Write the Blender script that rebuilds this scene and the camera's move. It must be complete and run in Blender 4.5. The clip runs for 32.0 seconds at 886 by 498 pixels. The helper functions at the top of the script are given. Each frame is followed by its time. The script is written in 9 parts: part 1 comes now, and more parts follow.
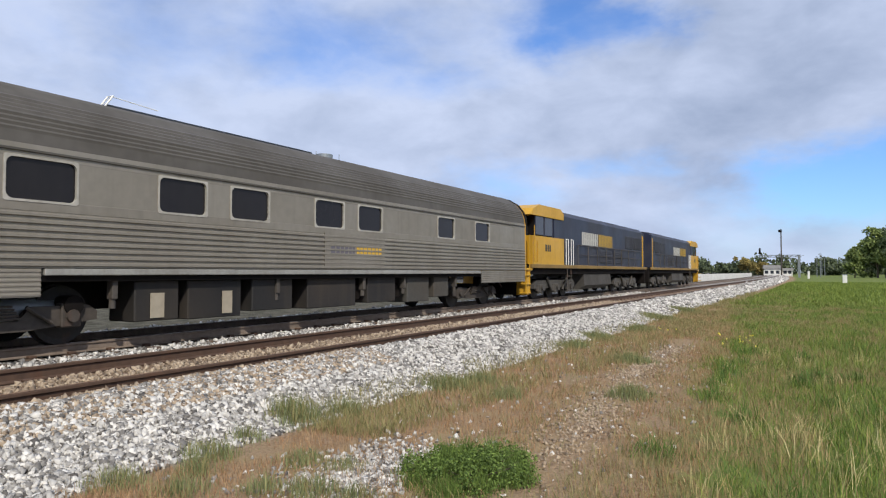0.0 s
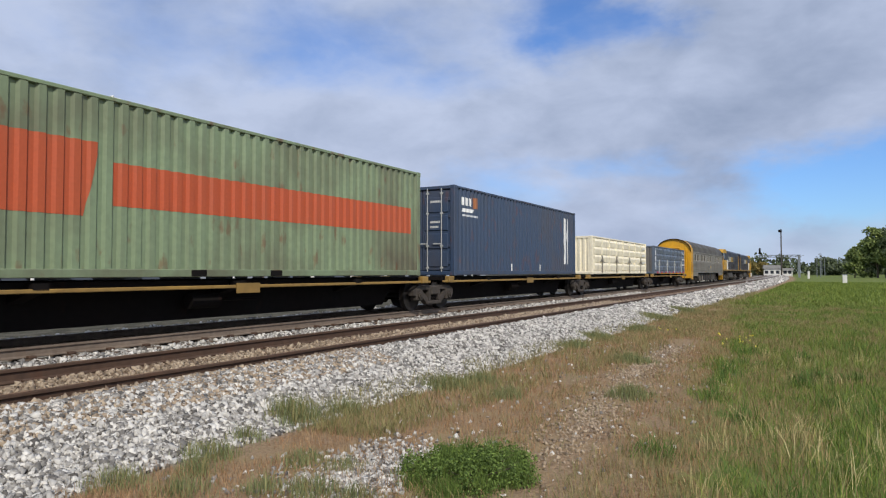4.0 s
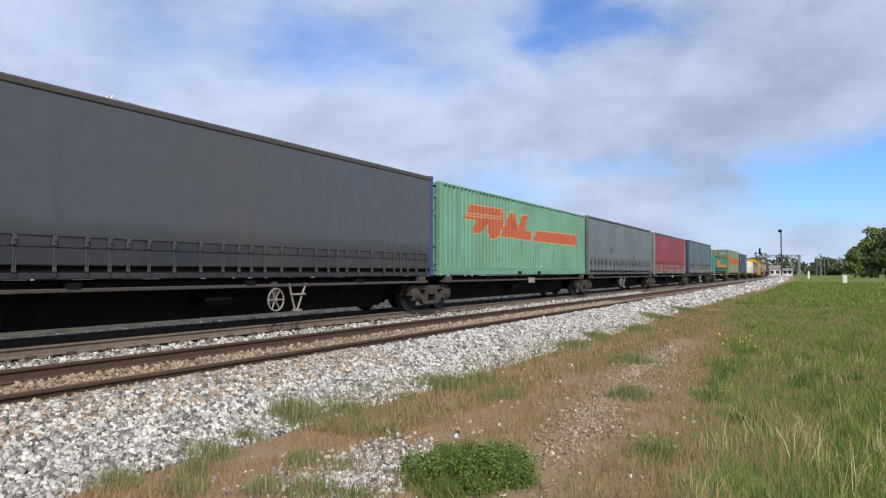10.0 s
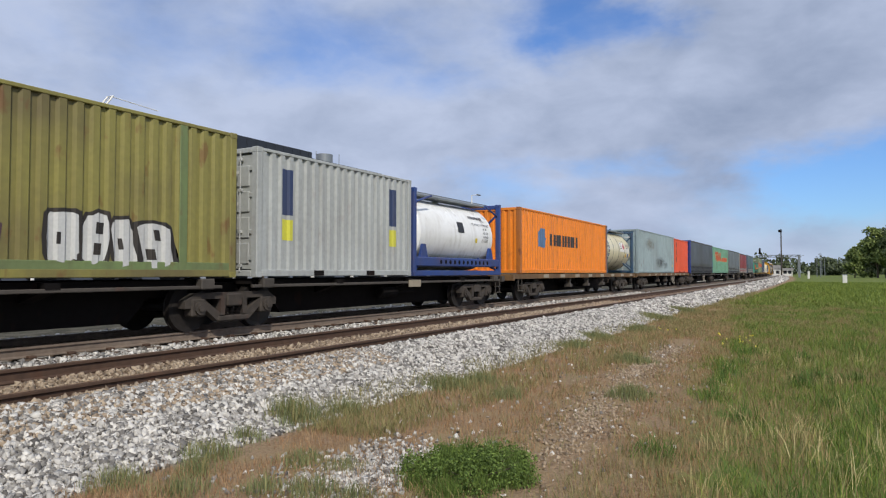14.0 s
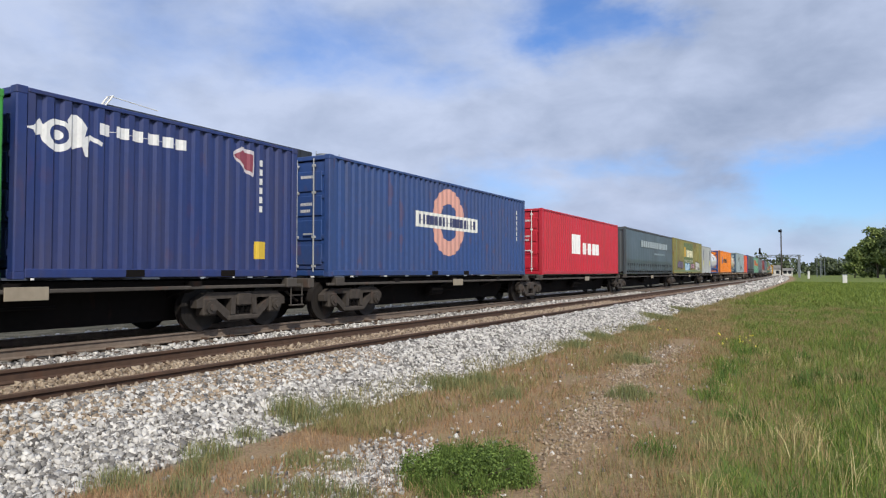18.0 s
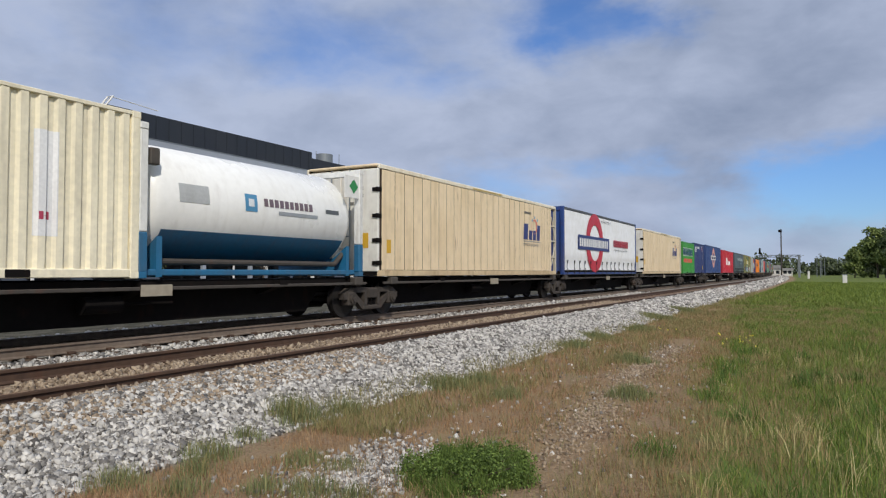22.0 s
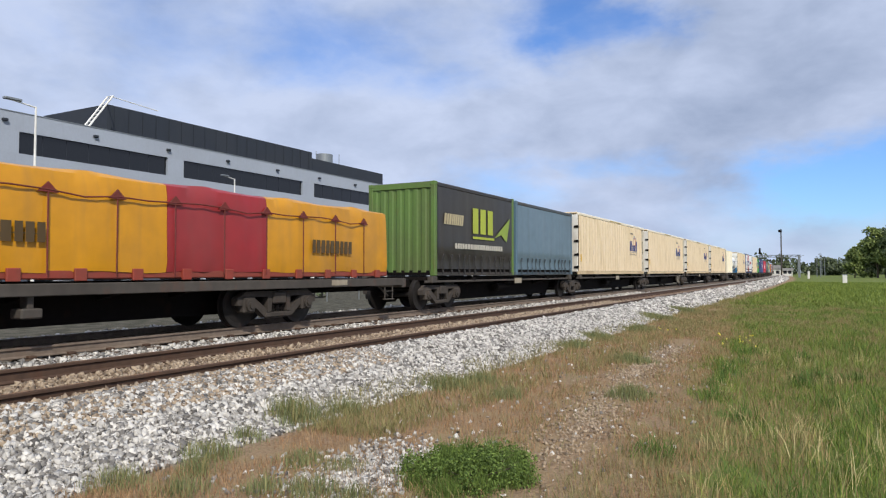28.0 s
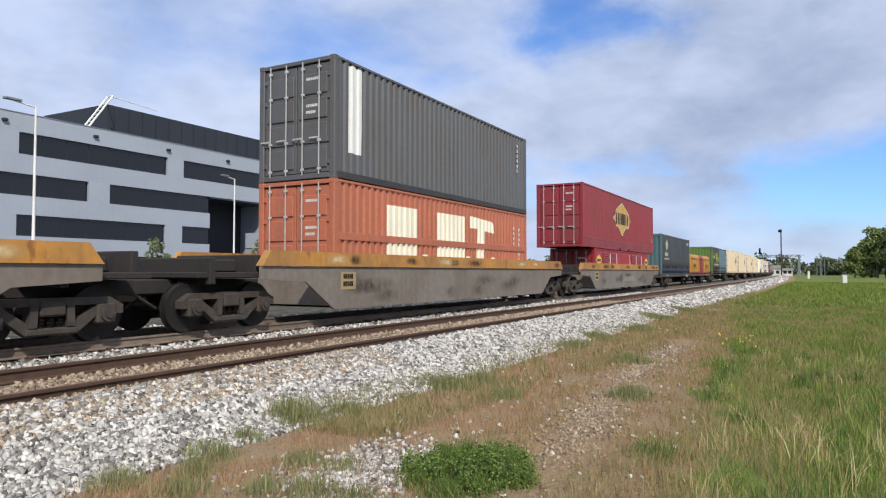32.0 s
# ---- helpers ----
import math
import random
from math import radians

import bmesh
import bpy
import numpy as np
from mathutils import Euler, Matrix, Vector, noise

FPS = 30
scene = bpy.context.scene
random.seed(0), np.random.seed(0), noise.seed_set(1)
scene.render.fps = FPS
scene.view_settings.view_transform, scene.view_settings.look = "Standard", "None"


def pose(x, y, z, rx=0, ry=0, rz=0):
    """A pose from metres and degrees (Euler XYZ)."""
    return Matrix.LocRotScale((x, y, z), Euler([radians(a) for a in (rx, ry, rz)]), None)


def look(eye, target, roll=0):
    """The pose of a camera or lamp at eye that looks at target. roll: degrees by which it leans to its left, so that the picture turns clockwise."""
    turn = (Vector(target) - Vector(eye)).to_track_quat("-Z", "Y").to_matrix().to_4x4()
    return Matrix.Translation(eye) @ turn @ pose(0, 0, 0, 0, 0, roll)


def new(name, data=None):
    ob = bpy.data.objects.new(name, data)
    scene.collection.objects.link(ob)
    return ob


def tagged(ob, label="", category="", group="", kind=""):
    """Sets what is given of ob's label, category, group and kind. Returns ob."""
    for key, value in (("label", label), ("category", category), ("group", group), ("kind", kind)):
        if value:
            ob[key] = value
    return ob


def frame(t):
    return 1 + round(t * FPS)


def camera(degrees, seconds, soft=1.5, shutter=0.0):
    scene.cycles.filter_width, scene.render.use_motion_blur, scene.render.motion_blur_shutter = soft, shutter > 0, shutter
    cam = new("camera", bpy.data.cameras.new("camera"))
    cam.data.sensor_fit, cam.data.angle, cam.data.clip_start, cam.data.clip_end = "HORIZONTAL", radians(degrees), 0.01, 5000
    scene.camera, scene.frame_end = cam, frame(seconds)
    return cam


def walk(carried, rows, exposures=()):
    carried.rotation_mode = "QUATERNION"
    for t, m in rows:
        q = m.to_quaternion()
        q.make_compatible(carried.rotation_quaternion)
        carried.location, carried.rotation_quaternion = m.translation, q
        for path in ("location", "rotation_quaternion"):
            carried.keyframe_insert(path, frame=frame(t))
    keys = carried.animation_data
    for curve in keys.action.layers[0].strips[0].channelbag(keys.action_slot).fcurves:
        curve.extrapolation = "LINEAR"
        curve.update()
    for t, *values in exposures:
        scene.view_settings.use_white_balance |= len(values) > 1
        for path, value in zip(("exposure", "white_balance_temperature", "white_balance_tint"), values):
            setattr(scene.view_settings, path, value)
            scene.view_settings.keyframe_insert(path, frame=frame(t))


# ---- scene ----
# ---- the camera: on a stand beside the line, it never moves ----
EYE = 1.144
cam = camera(66.17, 32.0, 1.2, 0.015)
CAM = Matrix.Translation((0, 0, EYE)) @ pose(0, 0, 0, 91.934, 0, 28.997) @ pose(0, 0, 0, 0, 0, 0.02)
walk(cam, [(0.0, CAM), (32.0, CAM)], [(0.0, 0.0), (2.0, 0.0), (3.0, -0.25), (3.5, -0.25), (6.0, 0.0), (11.0, -0.03), (13.0, -0.22), (14.0, -0.27), (18.0, -0.1), (19.0, -0.06), (20.0, -0.33), (21.0, -0.33), (22.0, -0.45), (23.0, -0.52), (25.0, -0.5), (28.0, -0.05), (32.0, 0.05)])

# ---- the line: y runs along the track, z is 0 at the rail heads ----
SPEED = 15.207            # metres a second
NEAR_RAIL, GAUGE_NEAR = -6.65, 1.67
FAR_RAIL, GAUGE_FAR = -10.595, 1.505
TRACK_X = FAR_RAIL - GAUGE_FAR / 2
GROUND = -0.5


def bend(s):
    """How far the line has swung to the left at s metres along it."""
    u = min(max(s - 60.0, 0.0), 185.0)
    return u * u / 8800.0 + max(s - 245.0, 0.0) * 185.0 / 4400.0


def heading(s):
    return math.degrees(math.atan(min(max(s - 60.0, 0.0), 185.0) / 4400.0))


# ---- world, sun, exposure ----
SUN_ELEV, SUN_AZ = 42.0, 135.0      # azimuth clockwise from +y
world = bpy.data.worlds.new("sky")
scene.world = world
world.use_nodes = True


# breaks of blue in the cloud: direction, reach, strength
GAPS = (((-0.298, 0.881, 0.367), 0.17, 0.40), ((-0.238, 0.915, 0.324), 0.12, 0.20), ((-0.565, 0.754, 0.335), 0.20, 0.16), ((0.013, 0.992, 0.123), 0.15, 0.36), ((0.10, 0.985, 0.126), 0.16, 0.34),
        ((-0.395, 0.908, 0.141), 0.13, 0.30), ((-0.243, 0.959, 0.145), 0.10, 0.30), ((-0.735, 0.592, 0.332), 0.26, 0.14), ((0.0, 0.999, 0.04), 0.30, 0.14), ((-0.53, 0.80, 0.28), 0.18, 0.18), ((0.6, 0.2, 0.7), 0.5, 0.3), ((0.3, -0.8, 0.5), 0.4, 0.3))
# thick grey lumps and bright banks: direction, reach, depth of grey
LUMPS = (((-0.328, 0.915, 0.234), 0.15, 0.26), ((0.022, 0.962, 0.273), 0.20, 0.20), ((-0.062, 0.971, 0.229), 0.17, 0.16), ((-0.177, 0.973, 0.15), 0.13, 0.24), ((-0.119, 0.98, 0.162), 0.16, 0.22),
         ((-0.809, 0.533, 0.249), 0.07, 0.16), ((-0.174, 0.932, 0.319), 0.17, 0.14), ((-0.49, 0.85, 0.17), 0.07, 0.12), ((-0.701, 0.678, 0.22), 0.45, -0.16), ((-0.316, 0.929, 0.18), 0.12, -0.10), ((-0.535, 0.823, 0.19), 0.25, -0.12))


def build_world():
    nt = world.node_tree
    nt.nodes.clear()
    N, L = nt.nodes.new, nt.links.new
    out, bg = N("ShaderNodeOutputWorld"), N("ShaderNodeBackground")
    sky = N("ShaderNodeTexSky")
    sky.sky_type, sky.sun_disc = "NISHITA", False
    sky.sun_elevation, sky.sun_rotation = radians(SUN_ELEV), radians(SUN_AZ)
    sky.ozone_density, sky.dust_density, sky.air_density = 2.0, 0.6, 1.0
    tc = N("ShaderNodeTexCoord")

    def m(op, a, b=None):
        n = N("ShaderNodeMath")
        n.operation = op
        for i, v in enumerate((a, b)):
            if v is None:
                continue
            if isinstance(v, (int, float)):
                n.inputs[i].default_value = v
            else:
                L(v, n.inputs[i])
        return n.outputs[0]

    def vec(op, a, b):
        n = N("ShaderNodeVectorMath")
        n.operation = op
        for i, v in enumerate((a, b)):
            if isinstance(v, tuple):
                n.inputs[i].default_value = v
            else:
                L(v, n.inputs[i])
        return n

    flat = vec("MULTIPLY", tc.outputs["Generated"], (1.0, 1.0, 2.0)).outputs[0]

    def cloud(scale, detail, rough, shift, warp=0.0, colour=False):
        mp = N("ShaderNodeMapping")
        mp.inputs["Location"].default_value = shift
        L(flat, mp.inputs[0])
        n = N("ShaderNodeTexNoise")
        n.inputs["Scale"].default_value, n.inputs["Detail"].default_value = scale, detail
        n.inputs["Roughness"].default_value, n.inputs["Distortion"].default_value = rough, warp
        L(mp.outputs[0], n.inputs["Vector"])
        return n.outputs["Color" if colour else "Fac"]

    # a ragged copy of the directions, so that no break has a clean rim
    torn = vec("ADD", flat, vec("MULTIPLY", vec("SUBTRACT", cloud(6.0, 5.0, 0.6, (2.0, 5.0, 1.0), 0.0, True), (0.5, 0.5, 0.5)).outputs[0], (0.30, 0.30, 0.22)).outputs[0]).outputs[0]

    def spot(way, size, depth):
        """A soft spot round one direction, wider than high."""
        w = Vector(way).normalized()
        d = vec("DISTANCE", torn, (w.x, w.y, 2.0 * w.z))
        r = N("ShaderNodeMapRange")
        r.interpolation_type = "SMOOTHSTEP"
        L(d.outputs["Value"], r.inputs[0])
        for i, v in zip((1, 2, 3, 4), (0.0, size * 1.25, depth, 0.0)):
            r.inputs[i].default_value = v
        return r.outputs[0]

    cover = m("ADD", m("MULTIPLY", cloud(2.6, 5.0, 0.5, (3.1, 1.7, 0.0), 0.3), 0.5), m("ADD", m("MULTIPLY", cloud(7.0, 7.0, 0.58, (7.3, 4.1, 2.0), 0.2), 0.36), 0.20))
    for way, size, depth in GAPS:
        cover = m("SUBTRACT", cover, spot(way, size, depth))
    ramp = N("ShaderNodeValToRGB")
    ramp.color_ramp.interpolation = "EASE"
    ramp.color_ramp.elements[0].position, ramp.color_ramp.elements[1].position = 0.10, 0.62
    L(cover, ramp.inputs[0])
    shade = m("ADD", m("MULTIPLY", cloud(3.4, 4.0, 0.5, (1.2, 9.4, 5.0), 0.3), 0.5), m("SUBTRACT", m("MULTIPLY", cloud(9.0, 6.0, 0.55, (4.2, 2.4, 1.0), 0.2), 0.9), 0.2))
    for way, size, depth in LUMPS:
        shade = m("SUBTRACT", shade, spot(way, size, depth * 0.62))
    tone = N("ShaderNodeValToRGB")
    tone.color_ramp.elements[0].position, tone.color_ramp.elements[1].position = 0.06, 0.66
    tone.color_ramp.elements[0].color = (0.33, 0.41, 0.59, 1)
    tone.color_ramp.elements[1].color = (0.61, 0.70, 0.92, 1)
    L(shade, tone.inputs[0])
    blue = vec("MULTIPLY", sky.outputs[0], (0.085, 0.118, 0.172))
    mix = N("ShaderNodeMix")
    mix.data_type = "RGBA"
    L(ramp.outputs[0], mix.inputs["Factor"])
    L(blue.outputs[0], mix.inputs["A"])
    L(tone.outputs[0], mix.inputs["B"])
    L(mix.outputs["Result"], bg.inputs[0])
    bg.inputs[1].default_value = 1.0
    L(bg.outputs[0], out.inputs[0])


build_world()
sun = new("sun", bpy.data.lights.new("sun", "SUN"))
sun.data.energy, sun.data.angle, sun.data.color = 4.0, radians(0.6), (1.0, 0.95, 0.87)
sun_way = Vector((math.sin(radians(SUN_AZ)), math.cos(radians(SUN_AZ)), math.tan(radians(SUN_ELEV))))
sun.matrix_world = look(sun_way * 20, (0, 0, 0))

# ---- materials ----


def lin(c):
    """A colour given as a hex text, in linear light."""
    v = [int(c[i:i + 2], 16) / 255 for i in (0, 2, 4)]
    return tuple((x / 12.92 if x <= 0.04045 else ((x + 0.055) / 1.055) ** 2.4) for x in v) + (1.0,)


MATS = {}


def surface(name, base, rough=0.5, metal=0.0, dirt=0.3, dirt_col="4a4034", streak=0.3, rust=0.0, grain=14.0, bump=0.15, spread=0.12, big=0.5, spec=0.5, runs=0.0):
    """A painted, worn or natural surface: base colour, broad stains, run-down streaks, rust and fine grain."""
    if name in MATS:
        return MATS[name]
    mat = bpy.data.materials.new(name)
    mat.use_nodes = True
    nt = mat.node_tree
    N, L = nt.nodes.new, nt.links.new
    bsdf = nt.nodes["Principled BSDF"]
    tc, info = N("ShaderNodeTexCoord"), N("ShaderNodeObjectInfo")
    shift = N("ShaderNodeVectorMath")
    shift.operation = "MULTIPLY_ADD"
    L(info.outputs["Random"], shift.inputs[0])
    shift.inputs[1].default_value = (37.0, 51.0, 23.0)
    L(tc.outputs["Object"], shift.inputs[2])

    def noise_at(scale, detail=4.0, squash=(1, 1, 1)):
        mp = N("ShaderNodeMapping")
        mp.inputs["Scale"].default_value = squash
        L(shift.outputs[0], mp.inputs[0])
        n = N("ShaderNodeTexNoise")
        n.inputs["Scale"].default_value, n.inputs["Detail"].default_value = scale, detail
        L(mp.outputs[0], n.inputs["Vector"])
        return n.outputs["Fac"]

    def ramp(fac, a, b, top=1.0):
        n = N("ShaderNodeMapRange")
        L(fac, n.inputs[0])
        for i, v in zip((1, 2, 3, 4), (a, b, 0.0, top)):
            n.inputs[i].default_value = v
        return n.outputs[0]

    def blend(fac, a, b, mode="MIX"):
        n = N("ShaderNodeMix")
        n.data_type, n.blend_type = "RGBA", mode
        for key, v in (("Factor", fac), ("A", a), ("B", b)):
            if isinstance(v, (tuple, float)):
                n.inputs[key].default_value = v
            else:
                L(v, n.inputs[key])
        return n.outputs["Result"]

    c = lin(base)
    light = tuple(min(1.0, v * (1 + spread)) for v in c[:3]) + (1.0,)
    dark = tuple(v * (1 - spread) for v in c[:3]) + (1.0,)
    fine = noise_at(grain, 6.0)
    col = blend(ramp(fine, 0.3, 0.7), dark, light)
    broad = noise_at(big, 5.0)
    if dirt:
        col = blend(ramp(broad, 0.42, 0.72, dirt), col, lin(dirt_col))
    if streak:
        col = blend(ramp(noise_at(1.0, 5.0, (5.0, 5.0, 0.35)), 0.5, 0.8, streak), col, lin(dirt_col))
    if rust:
        spots = ramp(noise_at(2.2, 8.0, (1.5, 1.5, 0.7)), 0.60, 0.68, rust)
        col = blend(spots, col, lin("6b3a1f"))
    if runs:
        drops = ramp(noise_at(1.0, 3.0, (7.0, 7.0, 0.9)), 0.66, 0.74, runs)
        col = blend(drops, col, lin("6e4526"))
    L(col, bsdf.inputs["Base Color"])
    L(ramp(fine, 0.0, 1.0, 1.0), N("ShaderNodeMath").inputs[0])
    rn = N("ShaderNodeMapRange")
    L(broad, rn.inputs[0])
    for i, v in zip((1, 2, 3, 4), (0.3, 0.7, max(rough - 0.1, 0.02), min(rough + 0.12, 1.0))):
        rn.inputs[i].default_value = v
    L(rn.outputs[0], bsdf.inputs["Roughness"])
    bsdf.inputs["Metallic"].default_value = metal
    bsdf.inputs["Specular IOR Level"].default_value = spec
    if bump:
        bn = N("ShaderNodeBump")
        bn.inputs["Strength"].default_value, bn.inputs["Distance"].default_value = bump, 0.01
        L(fine, bn.inputs["Height"])
        L(bn.outputs[0], bsdf.inputs["Normal"])
    MATS[name] = mat
    return mat


def box_paint(base, rust=0.25, dirt=0.25, **kw):
    return surface("container_paint_" + base, base, 0.5, 0.0, dirt, "54483a", 0.3, rust, 10.0, 0.1, 0.08, **kw)


def vinyl(base, dirt=0.3):
    return surface("curtain_vinyl_" + base, base, 0.42, 0.0, dirt, "5a5348", min(dirt, 0.2), 0.0, 3.0, 0.25, 0.08, 0.35)


def sign(base):
    return surface("sign_paint_" + base, base, 0.5, 0.0, 0.12, "6a5d4c", 0.2, 0.05, 20.0, 0.05, 0.06)


# grimy steel; the same black also stands for shade in gaps and holes
M_UNDER = surface("grimy_black_steel_and_gap_shade", "141110", 0.95, 0.0, 0.4, "221c18", 0.1, 0.05, 8.0, 0.3, 0.2, spec=0.15)
M_BOGIE = surface("grimy_cast_steel", "413a33", 0.85, 0.0, 0.5, "29231f", 0.1, 0.12, 7.0, 0.4, 0.25)
M_WHEEL = surface("worn_wheel_steel", "1f1b18", 0.7, 0.2, 0.4, "2a221c", 0.0, 0.1, 12.0, 0.2, 0.2)
M_RUSTSILL = surface("rusty_brown_sill", "735736", 0.7, 0.0, 0.5, "3f3328", 0.3, 0.25, 6.0, 0.2, 0.2)
M_YSILL = surface("dull_yellow_sill", "97773a", 0.6, 0.0, 0.4, "50432f", 0.2, 0.2, 6.0, 0.1, 0.15)
M_DKSILL = surface("dark_grey_sill", "4a443d", 0.7, 0.0, 0.5, "2c2723", 0.2, 0.2, 6.0, 0.1, 0.15)
M_PLATE = surface("pale_data_plate", "a09683", 0.6, 0.0, 0.4, "7a6a54", 0.3, 0.1, 9.0, 0.05, 0.1)
M_RAIL = surface("rusty_rail", "4c382a", 0.8, 0.0, 0.4, "3e2e26", 0.0, 0.15, 9.0, 0.25, 0.2)
M_DUSTRAIL = surface("dusty_brown_rail", "75675a", 0.85, 0.0, 0.4, "55483c", 0.0, 0.1, 9.0, 0.25, 0.2)
M_HEAD = surface("worn_rail_head", "8a8078", 0.4, 0.7, 0.4, "6b4632", 0.0, 0.0, 9.0, 0.1, 0.15)
M_RUSTHEAD = surface("rusty_rail_head", "7f6650", 0.55, 0.3, 0.5, "6b4632", 0.0, 0.2, 9.0, 0.1, 0.15)
M_SLEEPER = surface("weathered_sleeper", "5c4c3e", 0.9, 0.0, 0.5, "4b3b2f", 0.0, 0.0, 12.0, 0.5, 0.2)
M_GALV = surface("galvanised_steel", "8f9496", 0.45, 0.5, 0.3, "5b5a56", 0.1, 0.0, 10.0, 0.1, 0.08)
M_ROD = surface("pale_galvanised_rod", "b9bab6", 0.5, 0.2, 0.3, "7a756c", 0.1, 0.1, 10.0, 0.05, 0.08)
M_RUBBER = surface("black_rubber", "1b1b1c", 0.7, 0.0, 0.3, "3a352f", 0.0, 0.0, 10.0, 0.1, 0.1)
M_WHITE = surface("white_paint", "e6e4dd", 0.5, 0.0, 0.2, "6f6656", 0.2, 0.0, 12.0, 0.05, 0.05)
M_CONC = surface("grey_facade_panel", "9fa6b0", 0.7, 0.0, 0.15, "75757a", 0.12, 0.0, 5.0, 0.1, 0.04, 0.15)
# plant room cladding; also colours shade into the recess, soffits and interior
M_CHAR = surface("charcoal_cladding_and_shade", "262b33", 0.6, 0.0, 0.15, "4a4d52", 0.1, 0.0, 5.0, 0.1, 0.06, 0.2)


def glass(name, base, rough=0.08):
    if name not in MATS:
        mat = bpy.data.materials.new(name)
        mat.use_nodes = True
        b = mat.node_tree.nodes["Principled BSDF"]
        n = mat.node_tree.nodes.new("ShaderNodeTexNoise")
        n.inputs["Scale"].default_value = 0.35
        r = mat.node_tree.nodes.new("ShaderNodeMapRange")
        mat.node_tree.links.new(n.outputs["Fac"], r.inputs[0])
        r.inputs[3].default_value, r.inputs[4].default_value = rough, rough + 0.12
        mat.node_tree.links.new(r.outputs[0], b.inputs["Roughness"])
        b.inputs["Base Color"].default_value = lin(base)
        b.inputs["IOR"].default_value = 1.5
        MATS[name] = mat
    return MATS[name]


M_GLASS = glass("dark_tinted_glass", "16181b")
M_COACHGLASS = surface("tinted_coach_glass", "1d1b1c", 0.12, 0.0, 0.3, "2c2926", 0.2, 0.0, 6.0, 0.0, 0.1, spec=0.25)
M_END = surface("grimy_end_platform", "2c2724", 0.85, 0.0, 0.4, "1c1917", 0.2, 0.1, 8.0, 0.2, 0.2)
M_BRAKE = surface("dusty_brake_wheel_paint", "8d867a", 0.6, 0.0, 0.4, "5a5044", 0.2, 0.1, 9.0, 0.05, 0.1)
M_CARGLASS = glass("grey_window_glass", "2a2d31")

# ---- mesh helpers ----


class Geo:
    """A heap of vertices and faces."""

    def __init__(self):
        self.v, self.f = [], []

    def add(self, v, f):
        n = len(self.v)
        self.v += v
        self.f += [tuple(i + n for i in q) for q in f]
        return self

    def box(self, x0, x1, y0, y1, z0, z1):
        v = [(x, y, z) for z in (z0, z1) for y in (y0, y1) for x in (x0, x1)]
        return self.add(v, [(0, 2, 3, 1), (4, 5, 7, 6), (0, 1, 5, 4), (2, 6, 7, 3), (0, 4, 6, 2), (1, 3, 7, 5)])

    def slab(self, x0, x1, y0, y1, z0, z1, c=0.015):
        """A box with chamfered edges along its longest way and round its ends."""
        X, Y, Z = (x0, x1), (y0, y1), (z0, z1)
        v, idx = [], {}
        for k in range(2):
            for j in range(2):
                for i in range(2):
                    s = (1 - 2 * i, 1 - 2 * j, 1 - 2 * k)
                    p = (X[i], Y[j], Z[k])
                    for a in range(3):
                        q = [p[b] + (0 if b == a else s[b] * c) for b in range(3)]
                        idx[i, j, k, a] = len(v)
                        v.append(tuple(q))
        f = []
        for a in range(3):
            b, d = (a + 1) % 3, (a + 2) % 3
            for s in range(2):
                def key(u, w, ax):
                    t = [0, 0, 0]
                    t[a], t[b], t[d] = s, u, w
                    return idx[(*t, ax)]
                ring = [(0, 0), (1, 0), (1, 1), (0, 1)]
                f.append(tuple(key(u, w, a) for u, w in (ring if s else ring[::-1])))
        for a in range(3):
            b, d = (a + 1) % 3, (a + 2) % 3
            for u in range(2):
                for w in range(2):
                    def key2(e, ax):
                        t = [0, 0, 0]
                        t[a], t[b], t[d] = e, u, w
                        return idx[(*t, ax)]
                    q = (key2(0, b), key2(1, b), key2(1, d), key2(0, d))
                    f.append(q if u == w else q[::-1])
        for i in range(2):
            for j in range(2):
                for k in range(2):
                    t = (idx[i, j, k, 0], idx[i, j, k, 1], idx[i, j, k, 2])
                    f.append(t if (i + j + k) % 2 else t[::-1])
        return self.add(v, f)

    def rod(self, a, b, r, n=8, r2=None):
        a, b = Vector(a), Vector(b)
        d = (b - a).normalized()
        u = d.orthogonal().normalized()
        w = d.cross(u)
        r2 = r if r2 is None else r2
        v = []
        for p, rr in ((a, r), (b, r2)):
            v += [tuple(p + (u * math.cos(2 * math.pi * i / n) + w * math.sin(2 * math.pi * i / n)) * rr) for i in range(n)]
        f = [(i, (i + 1) % n, (i + 1) % n + n, i + n) for i in range(n)]
        return self.add(v, f + [tuple(range(n))[::-1], tuple(range(n, 2 * n))])

    def prism(self, pts, axis, c0, c1):
        """A polygon drawn in the two other axes (in order), pulled along one axis."""
        n = len(pts)

        def place(p, c):
            q = list(p)
            q.insert(axis, c)
            return tuple(q)
        v = [place(p, c0) for p in pts] + [place(p, c1) for p in pts]
        area = sum(pts[i][0] * pts[(i + 1) % n][1] - pts[(i + 1) % n][0] * pts[i][1] for i in range(n))
        flip = (area > 0) == (axis != 1)
        f = [(i, (i + 1) % n, (i + 1) % n + n, i + n) for i in range(n)] + [tuple(range(n))[::-1], tuple(range(n, 2 * n))]
        return self.add(v, f if flip else [q[::-1] for q in f])

    def turned(self, m):
        """The same heap moved by a matrix."""
        g = Geo()
        g.v, g.f = [tuple(m @ Vector(p)) for p in self.v], list(self.f)
        return g

    def join(self, g):
        return self.add(list(g.v), list(g.f))


SHARED = {}


